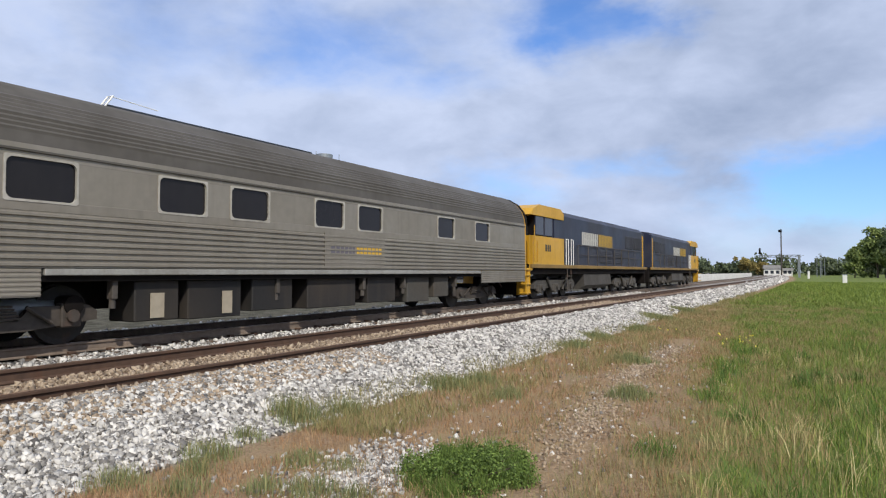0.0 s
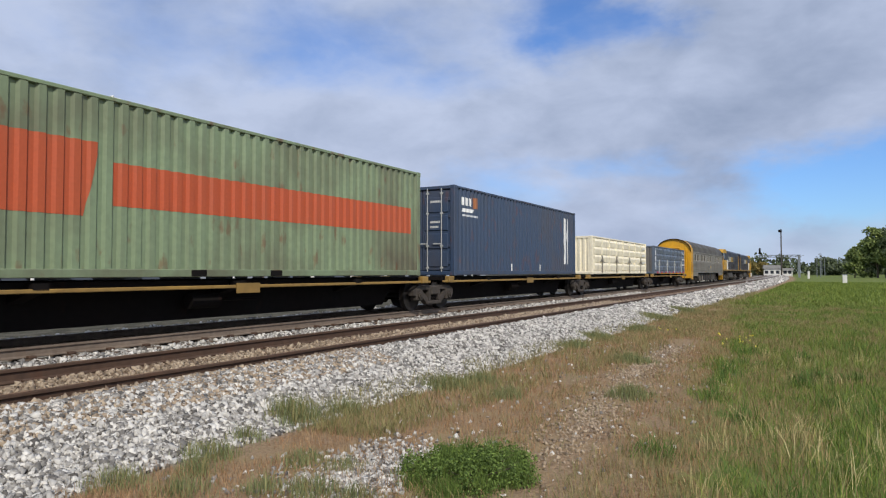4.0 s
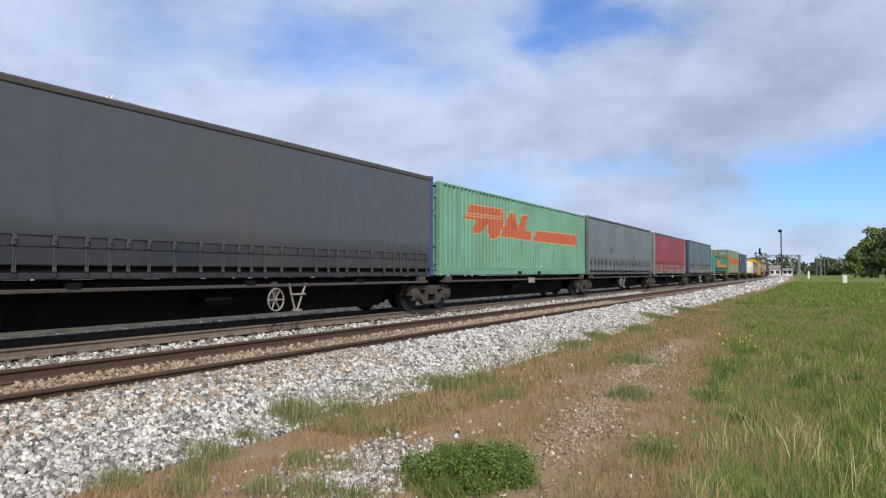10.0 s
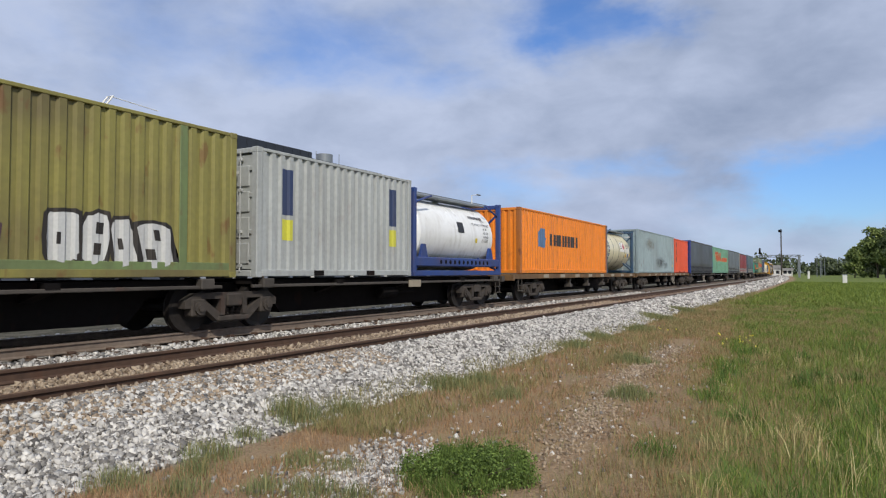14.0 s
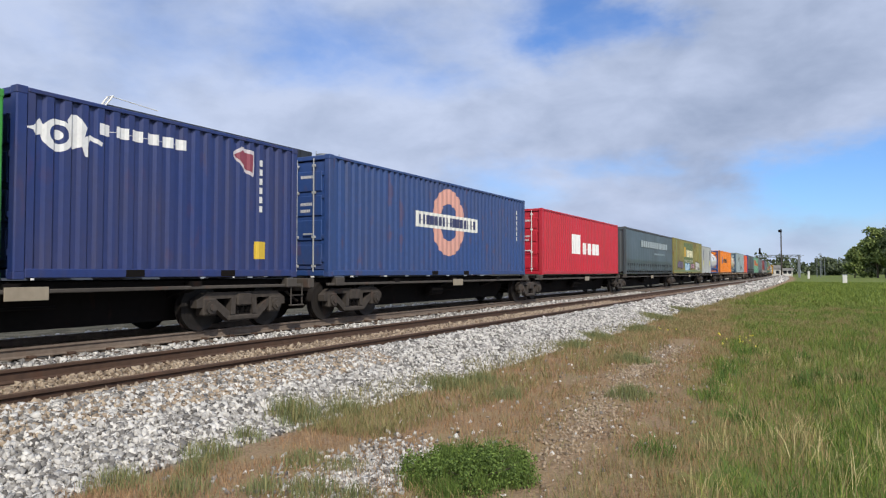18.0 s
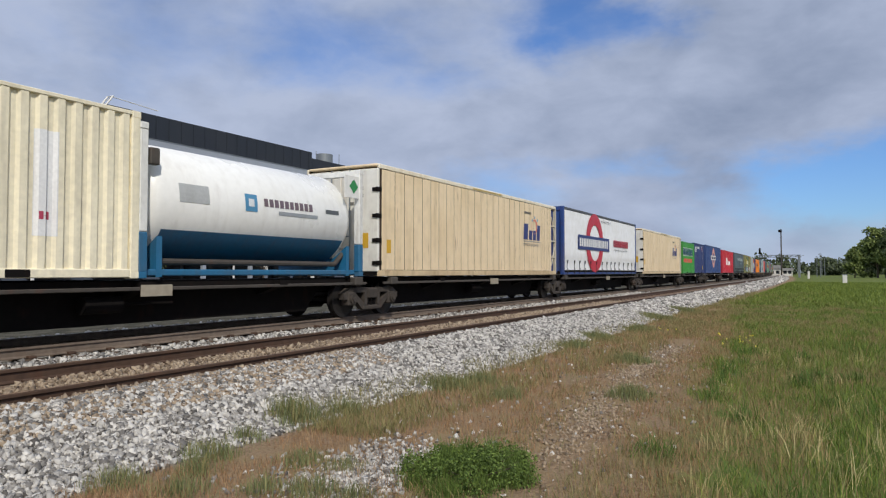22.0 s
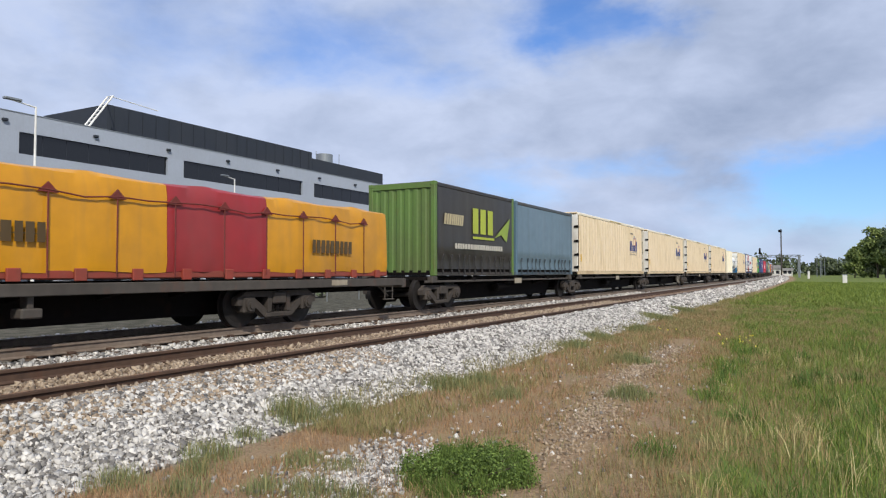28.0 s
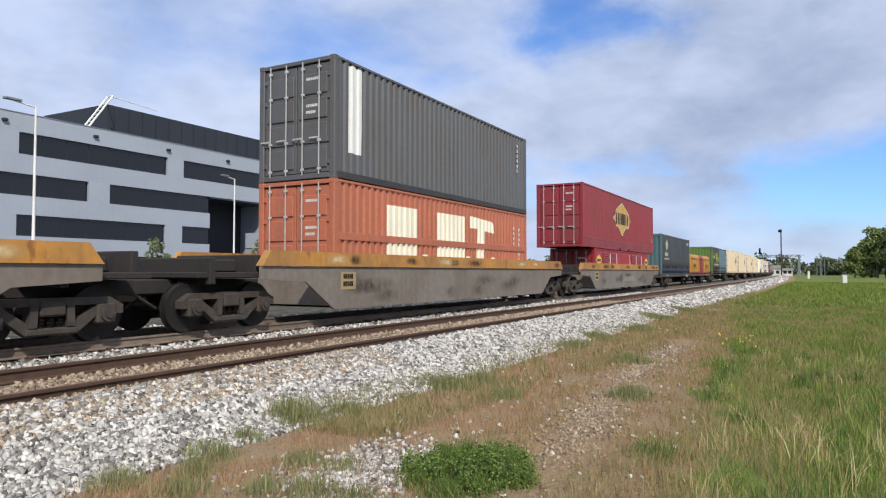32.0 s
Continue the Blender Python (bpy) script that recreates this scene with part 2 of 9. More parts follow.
def mesh_of(name, geo, smooth=False):
    me = bpy.data.meshes.new(name)
    me.from_pydata(geo.v, [], geo.f)
    me.materials.append(None)
    if smooth:
        me.polygons.foreach_set("use_smooth", [True] * len(me.polygons))
        me.set_sharp_from_angle(angle=radians(38))
    me.update()
    return me


def part(name, geo, material, parent=None, label="", at=None, share=None, smooth=False):
    """Links a heap as one mesh object under a thing or a part. share: a key under which alike pieces use one mesh."""
    if share is not None:
        if share not in SHARED:
            SHARED[share] = mesh_of(name, geo() if callable(geo) else geo, smooth)
        me = SHARED[share]
    else:
        me = mesh_of(name, geo() if callable(geo) else geo, smooth)
    ob = new(name, me)
    ob.material_slots[0].link = "OBJECT"
    ob.material_slots[0].material = material
    if parent is not None:
        ob.parent = parent
    if at is not None:
        ob.matrix_basis = at
    if label:
        tagged(ob, label)
    return ob


MOVERS = []


def rolling(ob, s0, z=0.0, turn=0.0):
    """Notes a thing that rolls with the train: its middle is at s0 along the line at the start."""
    MOVERS.append((ob, s0, z, turn))
    return ob


def thing(name, label, category, group="", s0=None, z=0.0, turn=0.0):
    ob = tagged(new(name), label, category, group)
    ob.empty_display_size = 0.3
    if s0 is not None:
        rolling(ob, s0, z, turn)
    return ob

# ---- the ground and the tracks ----


def ground_height(x):
    """Height of the ground across the line: the ballast bed with its two shoulders, flat land elsewhere."""
    pts = ((-16.2, GROUND), (-14.6, -0.25), (-10.0, -0.21), (-9.45, -0.24), (-8.6, -0.17), (-8.1, -0.17), (-6.9, -0.17), (-6.65, -0.14), (-6.5, -0.10), (-6.2, -0.125), (-5.95, -0.2), (-4.95, GROUND))
    if x <= pts[0][0] or x >= pts[-1][0]:
        return GROUND
    for (a, za), (b, zb) in zip(pts, pts[1:]):
        if x <= b:
            return za + (zb - za) * (x - a) / (b - a)


def lumps(x, y):
    if x < -5.2:
        return 0.0
    fade = min(1.0, (x + 5.2) / 0.8)
    return fade * (0.05 * noise.noise((x * 0.5, y * 0.3, 0)) + 0.03 * noise.noise((x * 1.7, y * 1.4, 3)))


def ground_material():
    mat = bpy.data.materials.new("verge_soil_and_ballast")
    mat.use_nodes = True
    nt = mat.node_tree
    N, L = nt.nodes.new, nt.links.new
    bsdf = nt.nodes["Principled BSDF"]
    bsdf.inputs["Roughness"].default_value = 0.95
    bsdf.inputs["Specular IOR Level"].default_value = 0.2
    tc = N("ShaderNodeTexCoord")
    sep = N("ShaderNodeSeparateXYZ")
    L(tc.outputs["Object"], sep.inputs[0])

    def noise_at(scale, detail=5.0, rough=0.5):
        n = N("ShaderNodeTexNoise")
        n.inputs["Scale"].default_value, n.inputs["Detail"].default_value, n.inputs["Roughness"].default_value = scale, detail, rough
        L(tc.outputs["Object"], n.inputs["Vector"])
        return n.outputs["Fac"]

    def rng(v, a, b, lo=0.0, hi=1.0):
        n = N("ShaderNodeMapRange")
        L(v, n.inputs[0])
        for i, q in zip((1, 2, 3, 4), (a, b, lo, hi)):
            n.inputs[i].default_value = q
        return n.outputs[0]

    def m(op, a, b):
        n = N("ShaderNodeMath")
        n.operation = op
        for i, q in enumerate((a, b)):
            if isinstance(q, (int, float)):
                n.inputs[i].default_value = q
            else:
                L(q, n.inputs[i])
        return n.outputs[0]

    def blend(fac, a, b):
        n = N("ShaderNodeMix")
        n.data_type = "RGBA"
        for key, q in (("Factor", fac), ("A", a), ("B", b)):
            if isinstance(q, tuple):
                n.inputs[key].default_value = q
            else:
                L(q, n.inputs[key])
        return n.outputs["Result"]

    small, mid, wide = noise_at(28.0, 6.0, 0.65), noise_at(2.2), noise_at(0.35)
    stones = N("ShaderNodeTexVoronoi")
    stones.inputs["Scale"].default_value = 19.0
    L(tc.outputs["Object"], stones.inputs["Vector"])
    # cells go from pale centre to darker rim: gap shade painted between stones
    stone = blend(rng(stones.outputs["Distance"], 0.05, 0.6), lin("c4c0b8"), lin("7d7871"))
    stone = blend(rng(stones.outputs["Color"], 0.2, 0.8, 0.0, 0.5), stone, lin("8d8780"))
    soil = blend(rng(small, 0.3, 0.7), lin("6b543f"), lin("a08a6e"))
    soil = blend(rng(mid, 0.45, 0.65, 0.0, 0.8), soil, lin("8f7c5c"))
    # lateral place on the verge, shifted by the bend of the line and by noise
    across = N("ShaderNodeAttribute")
    across.attribute_name = "lateral"
    edge = m("ADD", across.outputs["Fac"], m("MULTIPLY", m("SUBTRACT", mid, 0.5), 1.6))
    far = m("ADD", edge, rng(sep.outputs["Y"], 4.0, 34.0, 0.0, 2.6))
    grass = blend(rng(small, 0.3, 0.7), lin("4b5a26"), lin("6d7a3a"))
    grass = blend(rng(wide, 0.45, 0.7, 0.0, 0.5), grass, lin("7f7d46"))
    verge = blend(rng(far, -1.3, -0.5), soil, grass)
    verge = blend(rng(edge, -15.6, -15.2), blend(rng(mid, 0.4, 0.6), lin("3c3a2e"), lin("5a564a")), verge)
    brown = blend(rng(small, 0.3, 0.7), lin("5f4a3a"), lin("8c7865"))
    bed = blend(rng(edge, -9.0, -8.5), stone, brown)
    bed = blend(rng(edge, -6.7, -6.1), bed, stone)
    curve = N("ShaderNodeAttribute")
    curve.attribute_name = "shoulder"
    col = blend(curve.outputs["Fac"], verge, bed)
    L(col, bsdf.inputs["Base Color"])
    bn = N("ShaderNodeBump")
    bn.inputs["Strength"].default_value, bn.inputs["Distance"].default_value = 0.6, 0.03
    L(m("ADD", small, stones.outputs["Distance"]), bn.inputs["Height"])
    L(bn.outputs[0], bsdf.inputs["Normal"])
    return mat


def build_ground():
    xs = [-2600, -1200, -600, -300, -150, -90, -60, -40, -30, -24, -20, -18, -16.2, -15.4, -14.6, -13.0, -11.5, -10.0, -9.45, -8.6, -8.1, -7.5, -6.9, -6.65, -6.5, -6.2, -5.95, -5.65, -5.35, -4.95]
    xs += [-4.95 + 0.25 * i for i in range(1, 40)] + [6, 8, 11, 15, 20, 30, 45, 70, 110, 200, 400, 900, 2600]
    ys = [-900, -400, -200, -100, -50, -25, -12, -6] + [-3 + 0.5 * i for i in range(110)] + [54, 58, 63, 70, 80, 95, 110, 130, 150, 175, 200, 230, 270, 320, 400, 550, 800, 1300, 2300, 4000]
    v, shoulder, lateral = [], [], []
    for y in ys:
        b = bend(y)
        for x in xs:
            w = 1.0 if abs(x) < 60 else max(0.0, 1 - (abs(x) - 60) / 300)
            v.append((x - b * w, y, ground_height(x) + (lumps(x, y) if abs(x) < 8 and -4 < y < 60 else 0.0)))
            shoulder.append(1.0 if -16.0 < x < -4.9 else 0.0)
            lateral.append(x)
    n = len(xs)
    f = [(j * n + i, j * n + i + 1, (j + 1) * n + i + 1, (j + 1) * n + i) for j in range(len(ys) - 1) for i in range(n - 1)]
    me = bpy.data.meshes.new("ground")
    me.from_pydata(v, [], f)
    me.attributes.new("shoulder", "FLOAT", "POINT").data.foreach_set("value", shoulder)
    me.attributes.new("lateral", "FLOAT", "POINT").data.foreach_set("value", lateral)
    me.polygons.foreach_set("use_smooth", [True] * len(f))
    me.materials.append(ground_material())
    tagged(new("ground", me), "flat grassy railway verge with soil and a pale ballast bed", "ground", kind="structure")


build_ground()


def rail_profile():
    return [(-0.066, -0.16), (0.066, -0.16), (0.066, -0.148), (0.012, -0.128), (0.009, -0.045), (0.035, -0.032), (0.035, -0.006), (0.028, 0.0),
            (-0.028, 0.0), (-0.035, -0.006), (-0.035, -0.032), (-0.009, -0.045), (-0.012, -0.128), (-0.066, -0.148)]


def build_rail(x, head, label, web):
    steps = [-60, 0] + list(range(20, 260, 15)) + [300, 400, 600, 900, 1500]
    prof = rail_profile()
    n = len(prof)
    g, top = Geo(), Geo()
    for y in steps:
        g.v += [(x - bend(y) + px, y, pz) for px, pz in prof]
        top.v += [(x - bend(y) - 0.027, y, 0.003), (x - bend(y) + 0.027, y, 0.003)]
    for j in range(len(steps) - 1):
        g.f += [(j * n + i, j * n + (i + 1) % n, (j + 1) * n + (i + 1) % n, (j + 1) * n + i) for i in range(n)]
        top.f.append((2 * j, 2 * j + 1, 2 * j + 3, 2 * j + 2))
    rail = part("rail", g, web)
    tagged(rail, label, "rail", "rails of the two tracks")
    part("rail_head", top, head, rail, "worn running surface")


build_rail(NEAR_RAIL, M_RUSTHEAD, "rusty steel rail of the unused near track", M_RAIL)
build_rail(NEAR_RAIL - GAUGE_NEAR, M_RUSTHEAD, "rusty steel rail of the unused near track", M_RAIL)
build_rail(FAR_RAIL, M_HEAD, "brown steel rail with a polished head under the train", M_DUSTRAIL)
build_rail(FAR_RAIL - GAUGE_FAR, M_HEAD, "brown steel rail with a polished head under the train", M_DUSTRAIL)


def build_sleepers():
    for cx, half, label, count in ((NEAR_RAIL - GAUGE_NEAR / 2, 1.33, "old timber sleeper sunk in the near ballast", 75), (TRACK_X, 1.27, "grey sleeper sunk in the ballast under the train", 75)):
        for i in range(count):
            y = -2 + 0.67 * i
            ob = part("sleeper", lambda: Geo().slab(-half, half, -0.125, 0.125, -0.34, -0.172, 0.012), M_SLEEPER, at=pose(cx, y + random.uniform(-0.03, 0.03), random.uniform(-0.012, 0.004), 0, 0, random.uniform(-0.6, 0.6)), share=("sleeper", half))
            tagged(ob, label, "sleeper", "sleepers of the tracks")
            for sx in (-1, 1):
                part("rail_spike", lambda: Geo().slab(-0.05, 0.05, -0.06, 0.06, -0.175, -0.13, 0.01), M_RAIL, ob, at=pose(sx * (GAUGE_NEAR if half > 1.3 else GAUGE_FAR) / 2 + 0.09, 0, 0.004), share="spike")


build_sleepers()

# ---- rolling stock ----


def sideframe_geo(long=1.2):
    """The cast truss of a freight bogie, drawn in y and z, on one side."""
    g = Geo()
    a, b = 0.10, 0.30
    top = [(-long, 0.60), (-long * 0.8, 0.74), (long * 0.8, 0.74), (long, 0.60), (long, 0.46), (long * 0.86, 0.46), (long * 0.78, 0.62), (-long * 0.78, 0.62), (-long * 0.86, 0.46), (-long, 0.46)]
    g.prism(top, 0, -0.09, 0.09)
    for s in (-1, 1):
        leg = [(s * long * 0.82, 0.64), (s * long * 0.64, 0.64), (s * 0.34, 0.34), (s * 0.30, 0.20), (s * 0.42, 0.20)]
        g.prism(leg, 0, -0.08, 0.08)
        post = [(s * 0.34, 0.64), (s * 0.22, 0.64), (s * 0.24, 0.30), (s * 0.36, 0.30)]
        g.prism(post, 0, -0.10, 0.10)
        g.slab(-0.12, 0.12, s * 0.89 - 0.17, s * 0.89 + 0.17, 0.30, 0.64, 0.03)
        g.rod((-0.10, s * 0.89, 0.46), (0.17, s * 0.89, 0.46), 0.125, 12)
        g.rod((0.17, s * 0.89, 0.46), (0.20, s * 0.89, 0.46), 0.07, 8)
    g.slab(-0.10, 0.10, -0.42, 0.42, 0.17, 0.29, 0.03)
    return g


def springs_geo():
    g = Geo()
    for k in range(5):
        g.rod((0.0, 0.0, 0.29 + 0.052 * k), (0.0, 0.0, 0.29 + 0.052 * k + 0.03), 0.068, 10)
    return g.rod((0, 0, 0.28), (0, 0, 0.58), 0.045, 8)


def wheelset_geo():
    g = Geo()
    for s in (-1, 1):
        g.rod((s * 0.70, 0, 0.46), (s * 0.82, 0, 0.46), 0.46, 28)
        g.rod((s * 0.685, 0, 0.46), (s * 0.70, 0, 0.46), 0.488, 28)
        g.rod((s * 0.82, 0, 0.46), (s * 0.824, 0, 0.46), 0.37, 24, 0.36)
        g.rod((s * 0.82, 0, 0.46), (s * 0.88, 0, 0.46), 0.13, 14)
    g.rod((-1.05, 0, 0.46), (1.05, 0, 0.46), 0.075, 10)
    return g


def add_bogie(wagon, y, mat=None):
    mat = mat or M_BOGIE
    bogie = part("bogie", lambda: Geo().slab(-1.12, 1.12, -0.2, 0.2, 0.46, 0.72, 0.03).rod((0, 0, 0.7), (0, 0, 0.82), 0.2, 12), mat, wagon, "", pose(0, y, 0), "bolster")
    for s in (-1, 1):
        part("side_frame", sideframe_geo, mat, bogie, "", pose(s * 0.99, 0, 0), "sideframe")
        for y1 in (-0.15, 0.0, 0.15):
            part("spring", springs_geo, M_UNDER, bogie, "", pose(s * 1.0, y1, 0), "springs", True)
        part("wheelset", wheelset_geo, M_WHEEL, bogie, "", pose(0, s * 0.89, 0), "wheelset", True)
    part("brake_beam", lambda: Geo().slab(-0.8, 0.8, -0.36, -0.3, 0.3, 0.42).slab(-0.8, 0.8, 0.3, 0.36, 0.3, 0.42), M_UNDER, bogie, share="brakebeam")
    return bogie


def coupler(wagon, y, way):
    def geo():
        g = Geo().slab(-0.09, 0.09, 0, 0.62, 0.72, 0.92, 0.02).slab(-0.17, 0.17, 0.45, 0.66, 0.69, 0.95, 0.05)
        g.rod((0.12, 0.66, 0.7), (0.12, 0.66, 0.94), 0.08, 10)
        g.rod((0.35, 0.0, 0.75), (0.3, 0.55, 0.45), 0.03, 6)
        return g
    part("coupler", geo, M_BOGIE, wagon, "knuckle coupler and air hose", pose(0, y, 0, 0, 0, 0 if way > 0 else 180), "coupler")


def brake_wheel(wagon, x, y, z, mat=None, r=0.235):
    def geo():
        g = Geo()
        n = 20
        for i in range(n):
            a, b = 2 * math.pi * i / n, 2 * math.pi * (i + 1) / n
            g.rod((0, r * math.cos(a), r * math.sin(a)), (0, r * math.cos(b), r * math.sin(b)), 0.018, 6)
        for i in range(6):
            a = 2 * math.pi * i / 6
            g.rod((-0.03, 0, 0), (0, r * math.cos(a), r * math.sin(a)), 0.014, 6)
        return g.rod((-0.12, 0, 0), (0.02, 0, 0), 0.04, 8)
    def rack():
        g = Geo().rod((-0.02, 0.42, 0.34), (-0.02, 0.62, -0.24), 0.022, 6).rod((-0.02, 0.98, 0.34), (-0.02, 0.70, -0.24), 0.022, 6)
        return g.slab(-0.05, 0.05, 0.55, 0.78, -0.27, -0.23, 0.008).slab(-0.04, 0.03, 0.47, 0.93, 0.08, 0.12, 0.008)
    part("brake_bracket", lambda: Geo().slab(-0.14, -0.02, -0.07, 0.07, -0.1, 0.38, 0.01), M_DKSILL, wagon, "", pose(x, y, z), "brakebracket")
    part("brake_step", rack, mat or M_BRAKE, wagon, "pale hanging step beside the brake wheel", pose(x, y, z), "brakestep")
    return part("brake_wheel", geo, mat or M_BRAKE, wagon, "spoked hand brake wheel", pose(x, y, z), ("brakewheel", r))


def end_step(wagon, y):
    """The hanging foot step at a wagon's corner."""
    def geo():
        g = Geo().rod((0, -0.18, 0.9), (0, -0.18, 0.42), 0.016, 6).rod((0, 0.18, 0.9), (0, 0.18, 0.42), 0.016, 6)
        return g.slab(-0.06, 0.06, -0.2, 0.2, 0.40, 0.43, 0.008).slab(-0.04, 0.04, -0.2, 0.2, 0.62, 0.64, 0.008)
    for s in (-1, 1):
        part("foot_step", geo, M_DKSILL, wagon, "", pose(s * 1.2, y, 0), "footstep")


def spine_platform(rear, front, sill, bogie_rear, bogie_front=False, wheel=None, plate=None, label="skeletal container wagon unit with a black centre sill"):
    """One unit of an articulated wagon; neighbours share the bogie between them."""
    mid, L = (rear + front) / 2, front - rear
    h = L / 2
    w = thing("container_wagon", label, "wagon", "container wagons", mid)
    part("centre_sill", lambda: Geo().prism([(-h, 0.92), (-h, 0.70), (-h + 1.5, 0.66), (-h + 1.9, 0.22), (h - 1.9, 0.22), (h - 1.5, 0.66), (h, 0.70), (h, 0.92)], 0, -0.5, 0.5), M_UNDER, w, "deep black fish-belly beam")
    for s in (-1, 1):
        part("side_sill", lambda: Geo().slab(-0.04, 0.04, -h + 0.35, h - 0.35, 0.82, 0.885, 0.012), sill, w, "", pose(s * 1.16, 0, 0))
    # black plate added to close the view between container and sills
    part("deck_plate", lambda: Geo().slab(-1.0, 1.0, -h + 0.5, h - 0.5, 0.88, 0.99, 0.01), M_UNDER, w, "black plate added to close the gap between the side sills")
    for i, y in enumerate((-h + 0.75, -h * 0.5, 0, h * 0.5, h - 0.75)):
        part("cross_bearer", lambda: Geo().prism([(-1.2, 0.97), (-1.2, 0.86), (-0.42, 0.62), (0.42, 0.62), (1.2, 0.86), (1.2, 0.97)], 1, -0.12, 0.12), M_UNDER, w, "", pose(0, y, 0), "bearer")
    for s in (-1, 1):
        for y in (-h + 0.75, h - 0.75):
            part("twistlock_block", lambda: Geo().slab(-0.12, 0.06, -0.16, 0.16, 0.80, 1.0, 0.02), sill, w, "", pose(s * 1.2, y, 0.012), "twistblock")
    if not wheel:
        part("data_plate", lambda: Geo().slab(-0.012, 0.012, -0.32, 0.32, 0.72, 0.92, 0.004), plate or M_PLATE, w, "pale stencilled data plate", pose(1.215, 0.2, 0), "dataplate")
    part("brake_cylinder", lambda: Geo().rod((0.75, -0.9, 0.58), (0.75, -0.2, 0.58), 0.15, 12).rod((0.75, -0.25, 0.58), (0.75, 0.9, 0.58), 0.03, 6), M_UNDER, w, share="brakecyl", smooth=True)
    part("air_tank", lambda: Geo().rod((-0.7, 0.6, 0.58), (-0.7, 1.5, 0.58), 0.19, 12), M_UNDER, w, share="airtank", smooth=True)
    if bogie_rear is not None:
        add_bogie(w, bogie_rear - mid)
    if bogie_front:
        add_bogie(w, h - 2.0 if bogie_front is True else bogie_front - mid)
        coupler(w, h - 0.05, 1)
        end_step(w, h - 0.55)
        part("end_beam", lambda: Geo().slab(-1.25, 1.25, -0.1, 0.1, 0.78, 1.0, 0.02), M_DKSILL, w, "", pose(0, h - 0.1, 0), "endbeam")
    if wheel:
        brake_wheel(w, 1.2, wheel - mid, 0.55)
    return w


def flat_wagon(rear, front, bogies, sill, deck, label, wheel=None, plates=()):
    mid, h = (rear + front) / 2, (front - rear) / 2
    w = thing("flat_wagon", label, "wagon", "container wagons", mid)
    part("centre_sill", lambda: Geo().prism([(-h, 0.90), (-h, 0.62), (-h * 0.66, 0.62), (-h * 0.58, 0.26), (h * 0.58, 0.26), (h * 0.66, 0.62), (h, 0.62), (h, 0.90)], 0, -0.3, 0.3), M_UNDER, w)
    for s in (-1, 1):
        part("side_sill", lambda: Geo().slab(-0.05, 0.05, -h, h, deck - 0.2, deck - 0.01, 0.012).slab(-0.07, 0.03, -h, h, deck - 0.03, deck - 0.01, 0.005), sill, w, "", pose(s * 1.2, 0, 0))
    for s in (-1, 1):
        part("end_beam", lambda: Geo().slab(-1.25, 1.25, -0.1, 0.1, deck - 0.26, deck - 0.012, 0.02), sill, w, "", pose(0, s * (h - 0.1), 0))
        coupler(w, s * (h - 0.05), s)
        end_step(w, s * (h - 0.8))
    n = int(2 * h / 1.5)
    for i in range(n):
        y = -h + 1.0 + (2 * h - 2.0) * i / (n - 1)
        part("cross_bearer", lambda: Geo().prism([(-1.15, deck - 0.03), (-1.15, deck - 0.14), (-0.3, deck - 0.34), (0.3, deck - 0.34), (1.15, deck - 0.14), (1.15, deck - 0.03)], 1, -0.06, 0.06), M_UNDER, w, "", pose(0, y, 0), ("flatbearer", deck))
    for b in bogies:
        add_bogie(w, b - mid)
    for y0, y1, z0, z1 in plates:
        part("data_plate", Geo().slab(1.24, 1.262, y0 - mid, y1 - mid, z0, z1, 0.004), M_PLATE, w, "pale stencilled data plate")
    part("brake_gear", lambda: Geo().rod((0.6, -2.2, 0.55), (0.6, -1.3, 0.55), 0.17, 12).slab(0.5, 0.9, 0.2, 0.8, 0.42, 0.75, 0.03).rod((0.6, -1.3, 0.55), (0.6, 2.2, 0.55), 0.03, 6).rod((-0.6, 1.0, 0.55), (-0.6, 2.3, 0.55), 0.2, 12), M_UNDER, w, share="brakegear", smooth=True)
    for y in (-2.6, 0.2, 2.9):
        part("valve_bracket", lambda: Geo().slab(0.95, 1.15, -0.05, 0.05, 0.5, deck - 0.2, 0.01).slab(0.9, 1.2, -0.16, 0.16, 0.45, 0.6, 0.02), M_DKSILL, w, "", pose(0, y, 0), ("bracket", deck))
    if wheel:
        brake_wheel(w, 1.24, wheel - mid, 0.56)
    return w


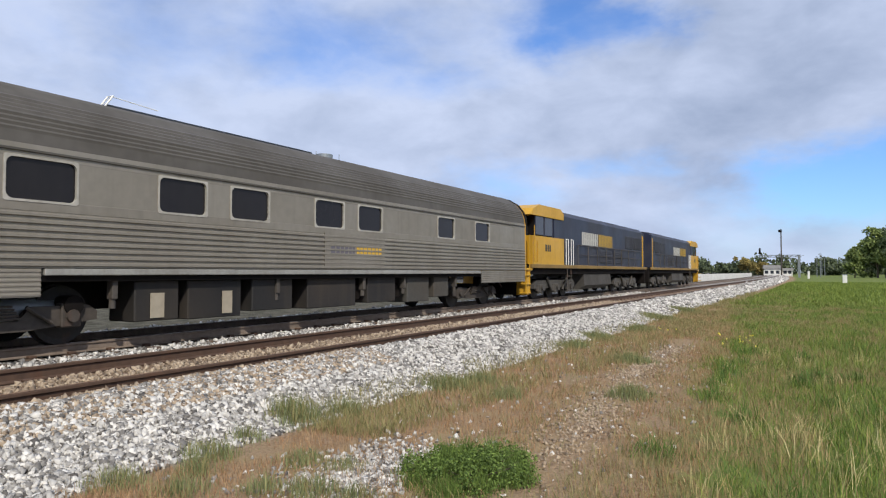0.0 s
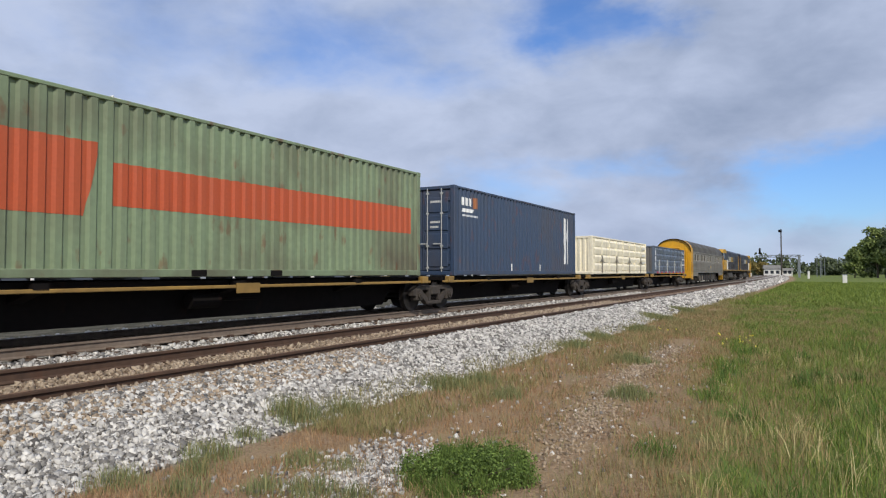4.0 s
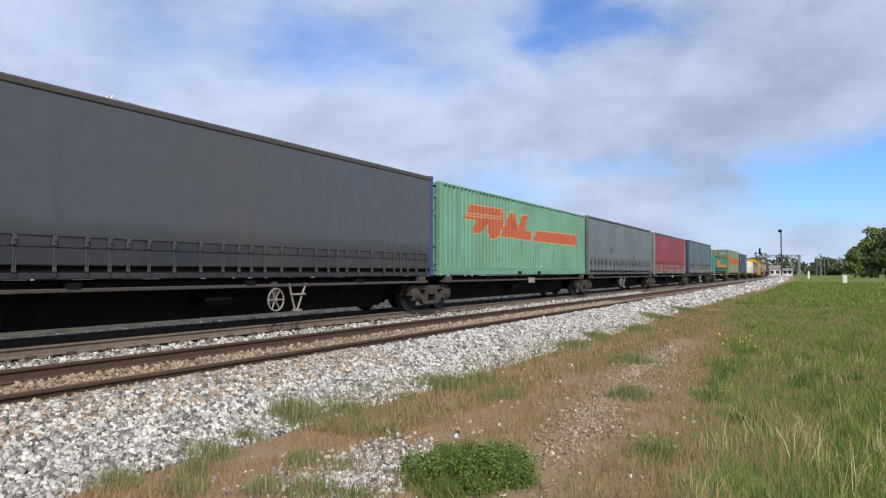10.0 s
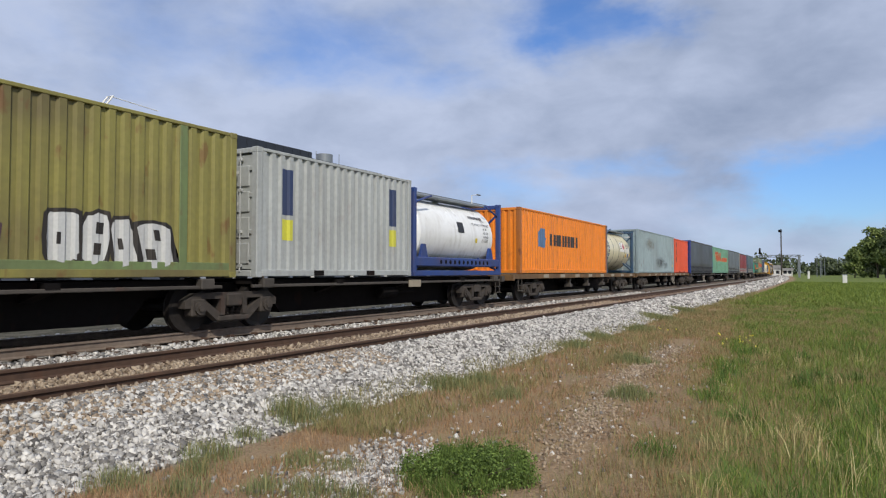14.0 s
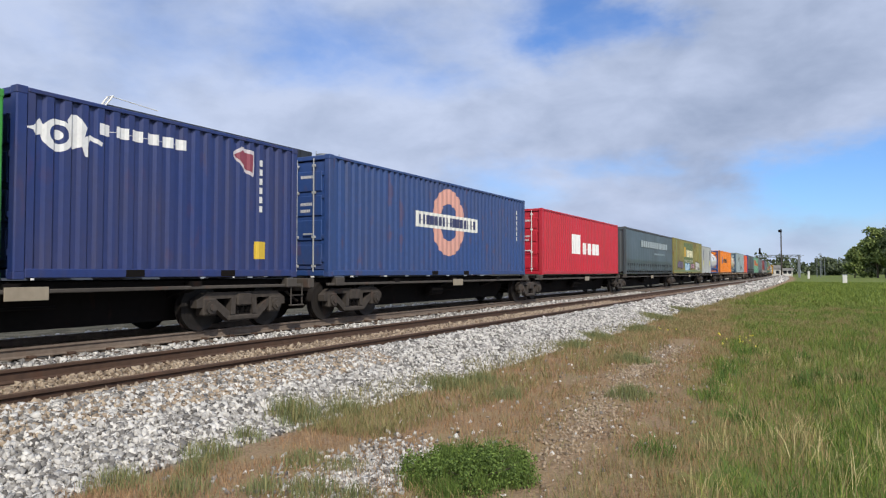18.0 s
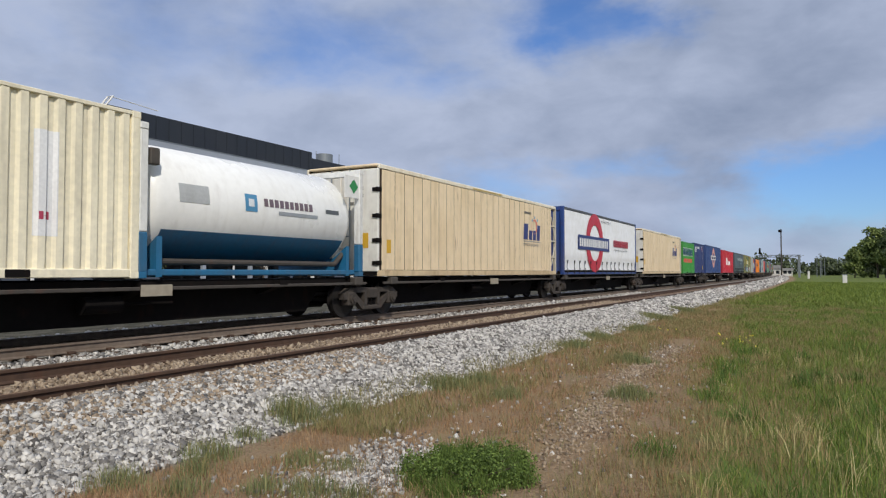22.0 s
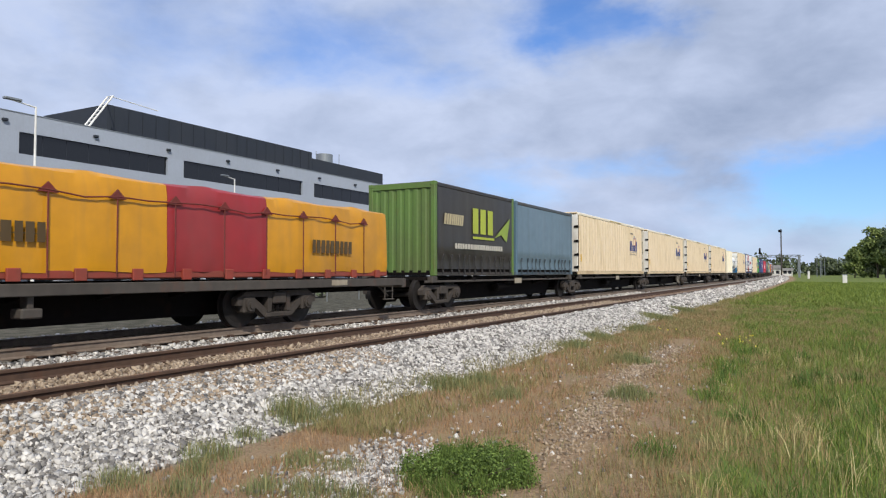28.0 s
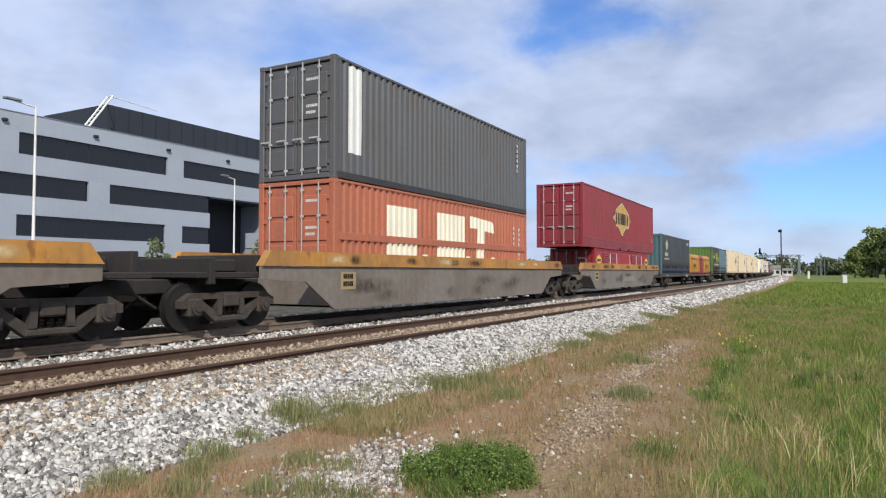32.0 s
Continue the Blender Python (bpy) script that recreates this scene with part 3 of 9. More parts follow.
def well_wagon(rear, front, b_rear, b_front, label):
    """A low well wagon: deep grey side girders under a worn orange-yellow top chord."""
    mid, h = (rear + front) / 2, (front - rear) / 2
    grey = surface("grey_well_girder", "7a7268", 0.6, 0.0, 0.6, "5a4d3e", 0.5, 0.15, 7.0, 0.15, 0.12)
    chord = surface("worn_orange_yellow_chord", "b8823a", 0.6, 0.0, 0.75, "7c5f42", 0.5, 0.6, 5.0, 0.15, 0.15)
    w = thing("well_wagon", label, "wagon", "well wagons", mid)
    prof = [(-h, 1.26), (-h, 1.0), (-h + 1.4, 0.92), (-h + 2.4, 0.27), (h - 2.4, 0.27), (h - 1.4, 0.92), (h, 1.0), (h, 1.26)]
    for s in (-1, 1):
        girder = part("side_girder", Geo().prism(prof, 0, -0.03, 0.03), grey, w, "grey steel well side with faded stencils", pose(s * 1.36, 0, 0))
        part("top_chord", Geo().prism([(-h, 1.27), (-h + 0.25, 1.60), (h - 0.25, 1.60), (h, 1.27)], 0, -0.10, 0.10), chord, w, "scuffed orange-yellow top chord", pose(s * 1.34, 0, 0))
        for i in range(6):
            y = -h + 2.9 + (2 * h - 5.8) * i / 5
            part("girder_stiffener", lambda: Geo().slab(-0.03, 0.03, -0.05, 0.05, 0.30, 1.25, 0.008), grey, girder, "", pose(0.0 if s < 0 else -0.06, y, 0), "stiffener")
    part("well_floor", lambda: Geo().slab(-1.3, 1.3, -h + 2.5, h - 2.5, 0.30, 0.40, 0.01), M_UNDER, w)
    for s in (-1, 1):
        part("end_platform", lambda: Geo().slab(-1.22, 1.22, -1.15, 0.75, 1.02, 1.14, 0.02), M_END, w, "grimy end platform over the bogie", pose(0, s * (h + 0.3), 0), "wellend")
        part("cross_beam", lambda: Geo().slab(-1.2, 1.2, 0.35, 0.5, 1.1, 1.5, 0.02), M_END, w, "", pose(0, s * (h + 0.3), 0), "wellcross")
        part("end_sill", lambda: Geo().slab(-1.25, 1.25, -0.9, -0.75, 0.9, 1.42, 0.02), M_END, w, "", pose(0, s * (h + 0.3), 0), "wellsill")
        part("valve_box", lambda: Geo().slab(0.2, 0.8, -0.6, 0.2, 1.14, 1.4, 0.03), M_END, w, "", pose(0, s * (h + 0.3), 0), "wellvalve")
        part("centre_beam", lambda: Geo().slab(-0.35, 0.35, -1.9, 1.3, 0.72, 1.0, 0.02), M_END, w, "", pose(0, s * (h + 0.3), 0), "wellbeam")
        coupler(w, s * (h + 1.3), s)
        part("bulkhead", lambda: Geo().slab(-1.28, 1.28, -0.04, 0.04, 0.35, 1.22, 0.01), grey, w, "", pose(0, s * (h - 2.42), 0), "bulkhead")
    for b in (b_rear, b_front):
        add_bogie(w, b - mid)
    part("stencil_panel", Geo().slab(1.392, 1.4, -6.56, -5.98, 0.72, 1.14, 0.003), surface("faded_cream_stencil", "b5a070", 0.7, 0, 0.5, "6a5a45", 0.4, 0.1), w, "faded cream data panel")
    rng = random.Random(int(rear))
    for k in range(9):
        y = rng.uniform(-h + 1, h - 1)
        paint_on(w, shape_mesh([quad(y, 1.30, rng.uniform(0.5, 1.6), 0.27)]), grime(rng.choice(("3a2c20", "4a3626", "d8c090")), 0.85), "scuff on the top chord", pose(1.444, 0, 0), "stain")
        paint_on(w, shape_mesh([quad(rng.uniform(-h + 2.5, h - 4), rng.uniform(0.3, 0.7), rng.uniform(0.8, 2.2), 0.45)]), grime(rng.choice(("3c342c", "4a3c2c")), 0.38), "dirty patch on the girder", pose(1.393, 0, 0), "stain")
    for k in range(2):
        part("stencil_mark", bars(-6.48, 0.98 - 0.18 * k, 0.12, 5, 0.4), M_UNDER, w, "dark stencil marks", pose(1.404, 0, 0))
    return w


# ---- painted shapes ----


def rows_of(polys, n=20):
    """Sorts polygons (y, z) into shapes: a round one inside another makes a ring; any other hole is left out."""
    def inside(p, q):
        y, z = sum(a for a, _ in p) / len(p), sum(b for _, b in p) / len(p)
        hit = False
        for (y0, z0), (y1, z1) in zip(q, q[1:] + q[:1]):
            if (z0 <= z) != (z1 <= z) and y < y0 + (y1 - y0) * (z - z0) / (z1 - z0):
                hit = not hit
        return hit and max(a for a, _ in p) - min(a for a, _ in p) < max(a for a, _ in q) - min(a for a, _ in q)
    shapes, used = [], set()
    for i, q in enumerate(polys):
        if i in used:
            continue
        holes = [j for j in range(len(polys)) if j != i and inside(polys[j], q)]
        used.update(holes)
        if holes and len(q) > 20 and len(polys[holes[0]]) > 20:
            n1, r = len(q), polys[holes[0]]
            m = [r[round(k * len(r) / n1) % len(r)] for k in range(n1)]
            shapes.append([[q[k], q[(k + 1) % n1], m[(k + 1) % n1], m[k]] for k in range(n1)])
        else:
            shapes.append([q])
    return shapes


def shape_mesh(faces, cuts=(), depth=None):
    """One flat painted shape in the y-z plane, welded, cut at the given y and pushed in by depth(y)."""
    bm = bmesh.new()
    seen = {}

    def vert(p):
        key = (round(p[0], 4), round(p[1], 4))
        if key not in seen:
            seen[key] = bm.verts.new((0, p[0], p[1]))
        return seen[key]
    for q in faces:
        vs = []
        for p in q:
            v = vert(p)
            if v not in vs:
                vs.append(v)
        if len(vs) > 2:
            try:
                bm.faces.new(vs)
            except ValueError:
                pass
    if len(faces) == 1 and len(faces[0]) > 4:
        bmesh.ops.triangulate(bm, faces=bm.faces[:])
    lo, hi = min(v.co.y for v in bm.verts), max(v.co.y for v in bm.verts)
    for c in cuts:
        if lo < c < hi:
            bmesh.ops.bisect_plane(bm, geom=bm.verts[:] + bm.edges[:] + bm.faces[:], plane_co=(0, c, 0), plane_no=(0, 1, 0), dist=1e-5)
    if depth:
        for v in bm.verts:
            v.co.x = depth(v.co.y)
    for f in bm.faces:
        f.normal_update()
        if f.normal.x < 0:
            f.normal_flip()
    me = bpy.data.meshes.new("painted_shape")
    bm.to_mesh(me)
    bm.free()
    me.materials.append(None)
    return me


def paint_on(parent, me, material, label, m, name="painted_shape"):
    ob = new(name, me)
    ob.material_slots[0].link = "OBJECT"
    ob.material_slots[0].material = material
    ob.parent, ob.matrix_basis = parent, m
    return tagged(ob, label)


def circle(cy, cz, r, n=32):
    return [(cy + r * math.cos(2 * math.pi * i / n), cz + r * math.sin(2 * math.pi * i / n)) for i in range(n)]


def quad(y, z, w, h, slant=0.0):
    return [(y, z), (y + w, z), (y + w + slant * h, z + h), (y + slant * h, z + h)]


def comb(y, z, h, cells, slant=0.0, web=0.05):
    """A row of upright blocks joined by a thin strip: one shape in place of a word. cells: (start, width)."""
    mid = h * 0.4
    quads = []
    for k, (a, w) in enumerate(cells):
        b = y + a
        quads += [[(b, 0), (b + w, 0), (b + w, mid), (b, mid)], [(b, mid), (b + w, mid), (b + w, mid + web * h), (b, mid + web * h)]]
        top = mid + web * h
        quads += [[(b, top), (b + w, top), (b + w, h), (b, h)]]
        if k + 1 < len(cells):
            c = y + cells[k + 1][0]
            quads.append([(b + w, mid), (c, mid), (c, mid + web * h), (b + w, mid + web * h)])
    return [[(p + slant * q, z + q) for p, q in quad_] for quad_ in quads]


def bars(y, z, h, n, width, slant=0.0):
    """A row of plain upright blocks in place of a line of writing."""
    rng = random.Random(n * 17 + int(h * 1000))
    cells, total = [rng.uniform(0.7, 1.2) for _ in range(n)], 0.0
    unit = width / sum(cells)
    spans = []
    for c in cells:
        spans.append((total, c * unit * 0.78))
        total += c * unit
    g = Geo()
    seen = {}
    for q in comb(y, z, h, spans, slant):
        f = []
        for p in q:
            key = (round(p[0], 5), round(p[1], 5))
            if key not in seen:
                seen[key] = len(g.v)
                g.v.append((0.0, p[0], p[1]))
            f.append(seen[key])
        g.f.append(tuple(f))
    return g


PERIOD, DEPTH = 0.278, 0.05
RIB = (0.40, 0.54, 0.84)     # ends of the outer flat, the first slope and the inner flat, in parts of a period


def wave(y, y0):
    """How deep a corrugated side lies at y; the first rib begins at y0."""
    u = (y - y0) % PERIOD / PERIOD
    if u < RIB[0]:
        return 0.0
    if u < RIB[1]:
        return (u - RIB[0]) / (RIB[1] - RIB[0]) * DEPTH
    if u < RIB[2]:
        return DEPTH
    return (1 - u) / (1 - RIB[2]) * DEPTH


def rib_cuts(a, b, y0):
    k0, k1 = math.floor((a - y0) / PERIOD) - 1, math.ceil((b - y0) / PERIOD) + 1
    return [y0 + (k + u) * PERIOD for k in range(k0, k1) for u in (0, *RIB)]


def flat_shape(polys, n=24):
    """The first shape of a list of polygons as a heap."""
    g = Geo()
    for q in rows_of(polys)[0]:
        g.add([(0, p[0], p[1]) for p in q], [tuple(range(len(q)))])
    return g


# ---- containers: origin in the middle of the base, y forward ----
HALF = 1.219


def ribbed(y0, y1, z0, z1, period=PERIOD, depth=DEPTH):
    """A corrugated sheet in the y-z plane facing +x, ribs upright."""
    g, ys = Geo(), [y0]
    k = 0
    while y0 + k * period < y1:
        ys += [q for q in (y0 + (k + u) * period for u in (*RIB, 1.0)) if q < y1 - 1e-4]
        k += 1
    ys.append(y1)
    for y in ys:
        u = (y - y0) % period / period
        d = depth if RIB[1] - 0.01 < u < RIB[2] + 0.01 else 0.0
        g.v += [(-d, y, z0), (-d, y, z1)]
    g.f += [(2 * i, 2 * i + 2, 2 * i + 3, 2 * i + 1) for i in range(len(ys) - 1)]
    return g


def casting_geo():
    g = Geo().slab(-0.085, 0.085, -0.085, 0.085, -0.06, 0.06, 0.012)
    return g


def box_frame(c, L, H, mat, posts=0.085, post_mat=None):
    h = L / 2
    post_mat = post_mat or mat
    for sx in (-1, 1):
        for sy in (-1, 1):
            part("corner_post", lambda: Geo().slab(-posts, posts, -posts, posts, 0.1, H - 0.1, 0.02), post_mat, c, "", pose(sx * (HALF - posts), sy * (h - posts), 0), ("post", H, posts))
            for z in (0.06, H - 0.06):
                part("corner_casting", casting_geo, post_mat, c, "", pose(sx * (HALF - 0.083), sy * (h - 0.083), z), "casting")
        part("bottom_rail", lambda: Geo().slab(-0.04, 0.04, -h + 0.17, h - 0.17, 0.02, 0.16, 0.012), mat, c, "", pose(sx * (HALF - 0.04), 0, 0), ("botrail", L))
        part("top_rail", lambda: Geo().slab(-0.03, 0.03, -h + 0.17, h - 0.17, H - 0.08, H - 0.012, 0.01), mat, c, "", pose(sx * (HALF - 0.03), 0, 0), ("toprail", L, H))
    for sy in (-1, 1):
        part("end_header", lambda: Geo().slab(-HALF + 0.17, HALF - 0.17, -0.05, 0.05, H - 0.12, H - 0.012, 0.012), mat, c, "", pose(0, sy * (h - 0.055), 0), ("header", H))
        part("end_sill", lambda: Geo().slab(-HALF + 0.17, HALF - 0.17, -0.05, 0.05, 0.02, 0.15, 0.012), mat, c, "", pose(0, sy * (h - 0.055), 0), "endsill")


def door_geo(H):
    g = Geo().slab(-0.51, 0.51, -0.025, 0.025, 0.17, H - 0.14, 0.01)
    n = 4
    for i in range(n):
        z0 = 0.28 + (H - 0.56) * i / n
        g.slab(-0.44, 0.44, -0.055, -0.015, z0, z0 + (H - 0.56) / n - 0.1, 0.015)
    return g


def lock_rod_geo(H):
    g = Geo().rod((0, -0.085, 0.12), (0, -0.085, H - 0.08), 0.017, 8)
    for z in (0.25, 0.95, H - 0.9, H - 0.25):
        g.slab(-0.05, 0.05, -0.1, -0.05, z - 0.03, z + 0.03, 0.006)
    return g.slab(-0.3, 0.02, -0.11, -0.095, 1.0, 1.04, 0.004)


def code_marks(c, y, z, n, base="dcdcd8"):
    """An upright code down a container's side: one block a sign."""
    for k in range(n):
        part("code_block", bars(y, z + 0.19 * k, 0.13, 1, 0.11), sign(base), c, "white upright code", pose(HALF + 0.004, 0, 0))


def steel_box(name, L, H, base, label, s0, z, group="shipping containers", rust=0.25, dirt=0.25, door_rear=True, door_mat=None, rod_mat=None, period=PERIOD, pockets=None, end_mat=None, post_mat=None, runs=0.0):
    """A corrugated steel shipping container."""
    c = thing(name, label, "container", group, s0, z)
    mat = box_paint(base, rust, dirt, runs=runs)
    h = L / 2
    box_frame(c, L, H, mat, post_mat=post_mat)
    for sx in (-1, 1):
        part("side_wall", lambda: ribbed(-h + 0.17, h - 0.17, 0.16, H - 0.08, period), mat, c, "", pose(sx * (HALF - 0.012), 0, 0) if sx > 0 else pose(-HALF + 0.012, 0, 0, 0, 0, 180), ("ribs", L, H, period))
    way = 1 if door_rear else -1
    part("front_wall", lambda: ribbed(-HALF + 0.17, HALF - 0.17, 0.15, H - 0.12, 0.25, 0.045), end_mat or mat, c, "", pose(0, way * (h - 0.02), 0, 0, 0, 90 * way), ("endribs", H))
    part("roof", lambda: Geo().slab(-HALF + 0.05, HALF - 0.05, -h + 0.1, h - 0.1, H - 0.06, H - 0.03, 0.006), mat, c, "", None, ("roof", L, H))
    part("floor", lambda: Geo().box(-HALF + 0.08, HALF - 0.08, -h + 0.1, h - 0.1, 0.08, 0.14), M_UNDER, c, "", None, ("boxfloor", L))
    for sx in (-1, 1):
        door = part("door", lambda: door_geo(H), door_mat or mat, c, "", pose(sx * 0.525, -way * (h - 0.075), 0, 0, 0, 0 if way > 0 else 180), ("door", H))
        for dx in (-0.3, 0.22):
            part("lock_rod", lambda: lock_rod_geo(H), rod_mat or M_ROD, door, "", pose(dx, 0, 0), ("lockrod", H), True)
        for z in (0.4, 0.95, H - 1.0, H - 0.45):
            part("hinge", lambda: Geo().slab(-0.06, 0.06, -0.06, -0.02, -0.05, 0.05, 0.01), door_mat or mat, door, "", pose(sx * 0.5, 0, z), "hinge")
        for k in range(3):
            part("door_marking", bars(0, 0, 0.07, 8 - k, 0.42 - 0.06 * k), sign("d2d0ca"), door, "white stencilled line", pose(-0.2, -0.062, H - 0.55 - 0.16 * k - (0.5 if k else 0.0), 0, 0, -90), ) if sx > 0 and way > 0 else None
    # no opening is cut: a black plate gives each pocket's shade
    if L < 7 if pockets is None else pockets:
        for sx in (-1, 1):
            for dy in (-1.03, 1.03):
                part("fork_pocket", lambda: Geo().slab(-0.012, 0.004, -0.18, 0.18, 0.03, 0.15, 0.004), M_UNDER, c, "black plate for the shade in a fork-lift pocket", pose(sx * HALF, dy, 0), "pocket")
    return c


def decal(c, shapes, base, L, label, name="painted_shape", lift=0.0):
    """Painted shapes on the ribs of a container's near side, each a part."""
    y0 = -L / 2 + 0.17
    for faces in shapes:
        ys = [p[0] for q in faces for p in q]
        me = shape_mesh(faces, rib_cuts(min(ys), max(ys), y0), lambda y: 0.004 + lift - wave(y, y0))
        paint_on(c, me, sign(base), label, pose(HALF - 0.012, 0, 0), name)


def flat_decal(c, polys, base, label, n=24, x=HALF + 0.006, name="painted_shape"):
    for faces in rows_of(polys):
        paint_on(c, shape_mesh(faces), sign(base), label, pose(x, 0, 0), name)


def grime(base, thick):
    """Soft-edged soot or faded paint that lets the surface under it show through."""
    name = "grime_" + base + "_" + str(int(thick * 100))
    if name not in MATS:
        mat = bpy.data.materials.new(name)
        mat.use_nodes = True
        nt = mat.node_tree
        N, L = nt.nodes.new, nt.links.new
        b = nt.nodes["Principled BSDF"]
        b.inputs["Base Color"].default_value, b.inputs["Roughness"].default_value = lin(base), 0.8
        tc, sp, cb = N("ShaderNodeTexCoord"), N("ShaderNodeSeparateXYZ"), N("ShaderNodeCombineXYZ")
        L(tc.outputs["Generated"], sp.inputs[0])
        L(sp.outputs["Y"], cb.inputs[1])
        L(sp.outputs["Z"], cb.inputs[2])
        d = N("ShaderNodeVectorMath")
        d.operation = "DISTANCE"
        L(cb.outputs[0], d.inputs[0])
        d.inputs[1].default_value = (0.0, 0.5, 0.5)
        fall, spots, both = N("ShaderNodeMapRange"), N("ShaderNodeTexNoise"), N("ShaderNodeMath")
        L(d.outputs["Value"], fall.inputs[0])
        for i, v in zip((1, 2, 3, 4), (0.12, 0.5, thick, 0.0)):
            fall.inputs[i].default_value = v
        spots.inputs["Scale"].default_value, spots.inputs["Detail"].default_value = 5.0, 5.0
        L(tc.outputs["Object"], spots.inputs["Vector"])
        lift = N("ShaderNodeMapRange")
        L(spots.outputs["Fac"], lift.inputs[0])
        for i, v in zip((1, 2, 3, 4), (0.35, 0.6, 0.35, 1.0)):
            lift.inputs[i].default_value = v
        both.operation = "MULTIPLY"
        L(fall.outputs[0], both.inputs[0])
        L(lift.outputs[0], both.inputs[1])
        L(both.outputs[0], b.inputs["Alpha"])
        MATS[name] = mat
    return MATS[name]


def smudge(c, y, z, w, h, base, thick, label, L=None):
    """A stain on the near side, on the ribs of a box of length L or on a flat side."""
    q = [[quad(y - w / 2, z - h / 2, w, h)]]
    if L:
        y0 = -L / 2 + 0.17
        me = shape_mesh(q[0], rib_cuts(y - w / 2, y + w / 2, y0), lambda t: 0.003 - wave(t, y0))
        return paint_on(c, me, grime(base, thick), label, pose(HALF - 0.012, 0, 0), "stain")
    return paint_on(c, shape_mesh(q[0]), grime(base, thick), label, pose(HALF + 0.009, 0, 0), "stain")


def text(c, words, y, z, size, base, x=None, m=None, label=""):
    """Readable words in the built-in font, on the near side, or at a pose of their own."""
    cu = bpy.data.curves.new("lettering", "FONT")
    cu.body, cu.size = words, size
    ob = new("lettering", cu)
    cu.materials.append(sign(base))
    ob.parent = c
    ob.matrix_basis = m or pose(x if x is not None else HALF + 0.008, y, z, 90, 0, 90)
    if label:
        tagged(ob, label)
    return ob


def curtain_geo(L, z0, z1, waves=0.02):
    """A hanging vinyl curtain: soft upright ripples, pulled in at the foot."""
    rng = random.Random(int(L * 100))
    g = Geo()
    ny, nz = int(L * 9), 8
    ph = [rng.uniform(0, 6.28) for _ in range(4)]
    for i in range(ny + 1):
        y = -L / 2 + L * i / ny
        for j in range(nz + 1):
            u = j / nz
            r = waves * (0.5 * math.sin(y * 9.1 + ph[0]) + 0.3 * math.sin(y * 17.0 + ph[1]) + 0.4 * math.sin(y * 2.3 + ph[2])) * (1 - 0.75 * u)
            foot = -0.016 if 0 < j < 2 else 0.0
            g.v.append((-0.012 + r * 0.5 + foot, y, z0 + (z1 - z0) * (0.0, 0.18, 0.195, 0.3, 0.42, 0.56, 0.7, 0.85, 1.0)[j]))
    n = nz + 1
    g.f = [(i * n + j, (i + 1) * n + j, (i + 1) * n + j + 1, i * n + j + 1) for i in range(ny) for j in range(nz)]
    return g


def strap_geo():
    g = Geo().slab(-0.004, 0.010, -0.015, 0.015, 0.05, 0.64, 0.003)
    g.slab(0.0, 0.035, -0.035, 0.035, 0.50, 0.60, 0.01).slab(0.0, 0.05, -0.03, 0.03, 0.10, 0.17, 0.01).rod((0.02, 0.01, 0.04), (0.03, 0.03, 0.3), 0.010, 6)
    return g


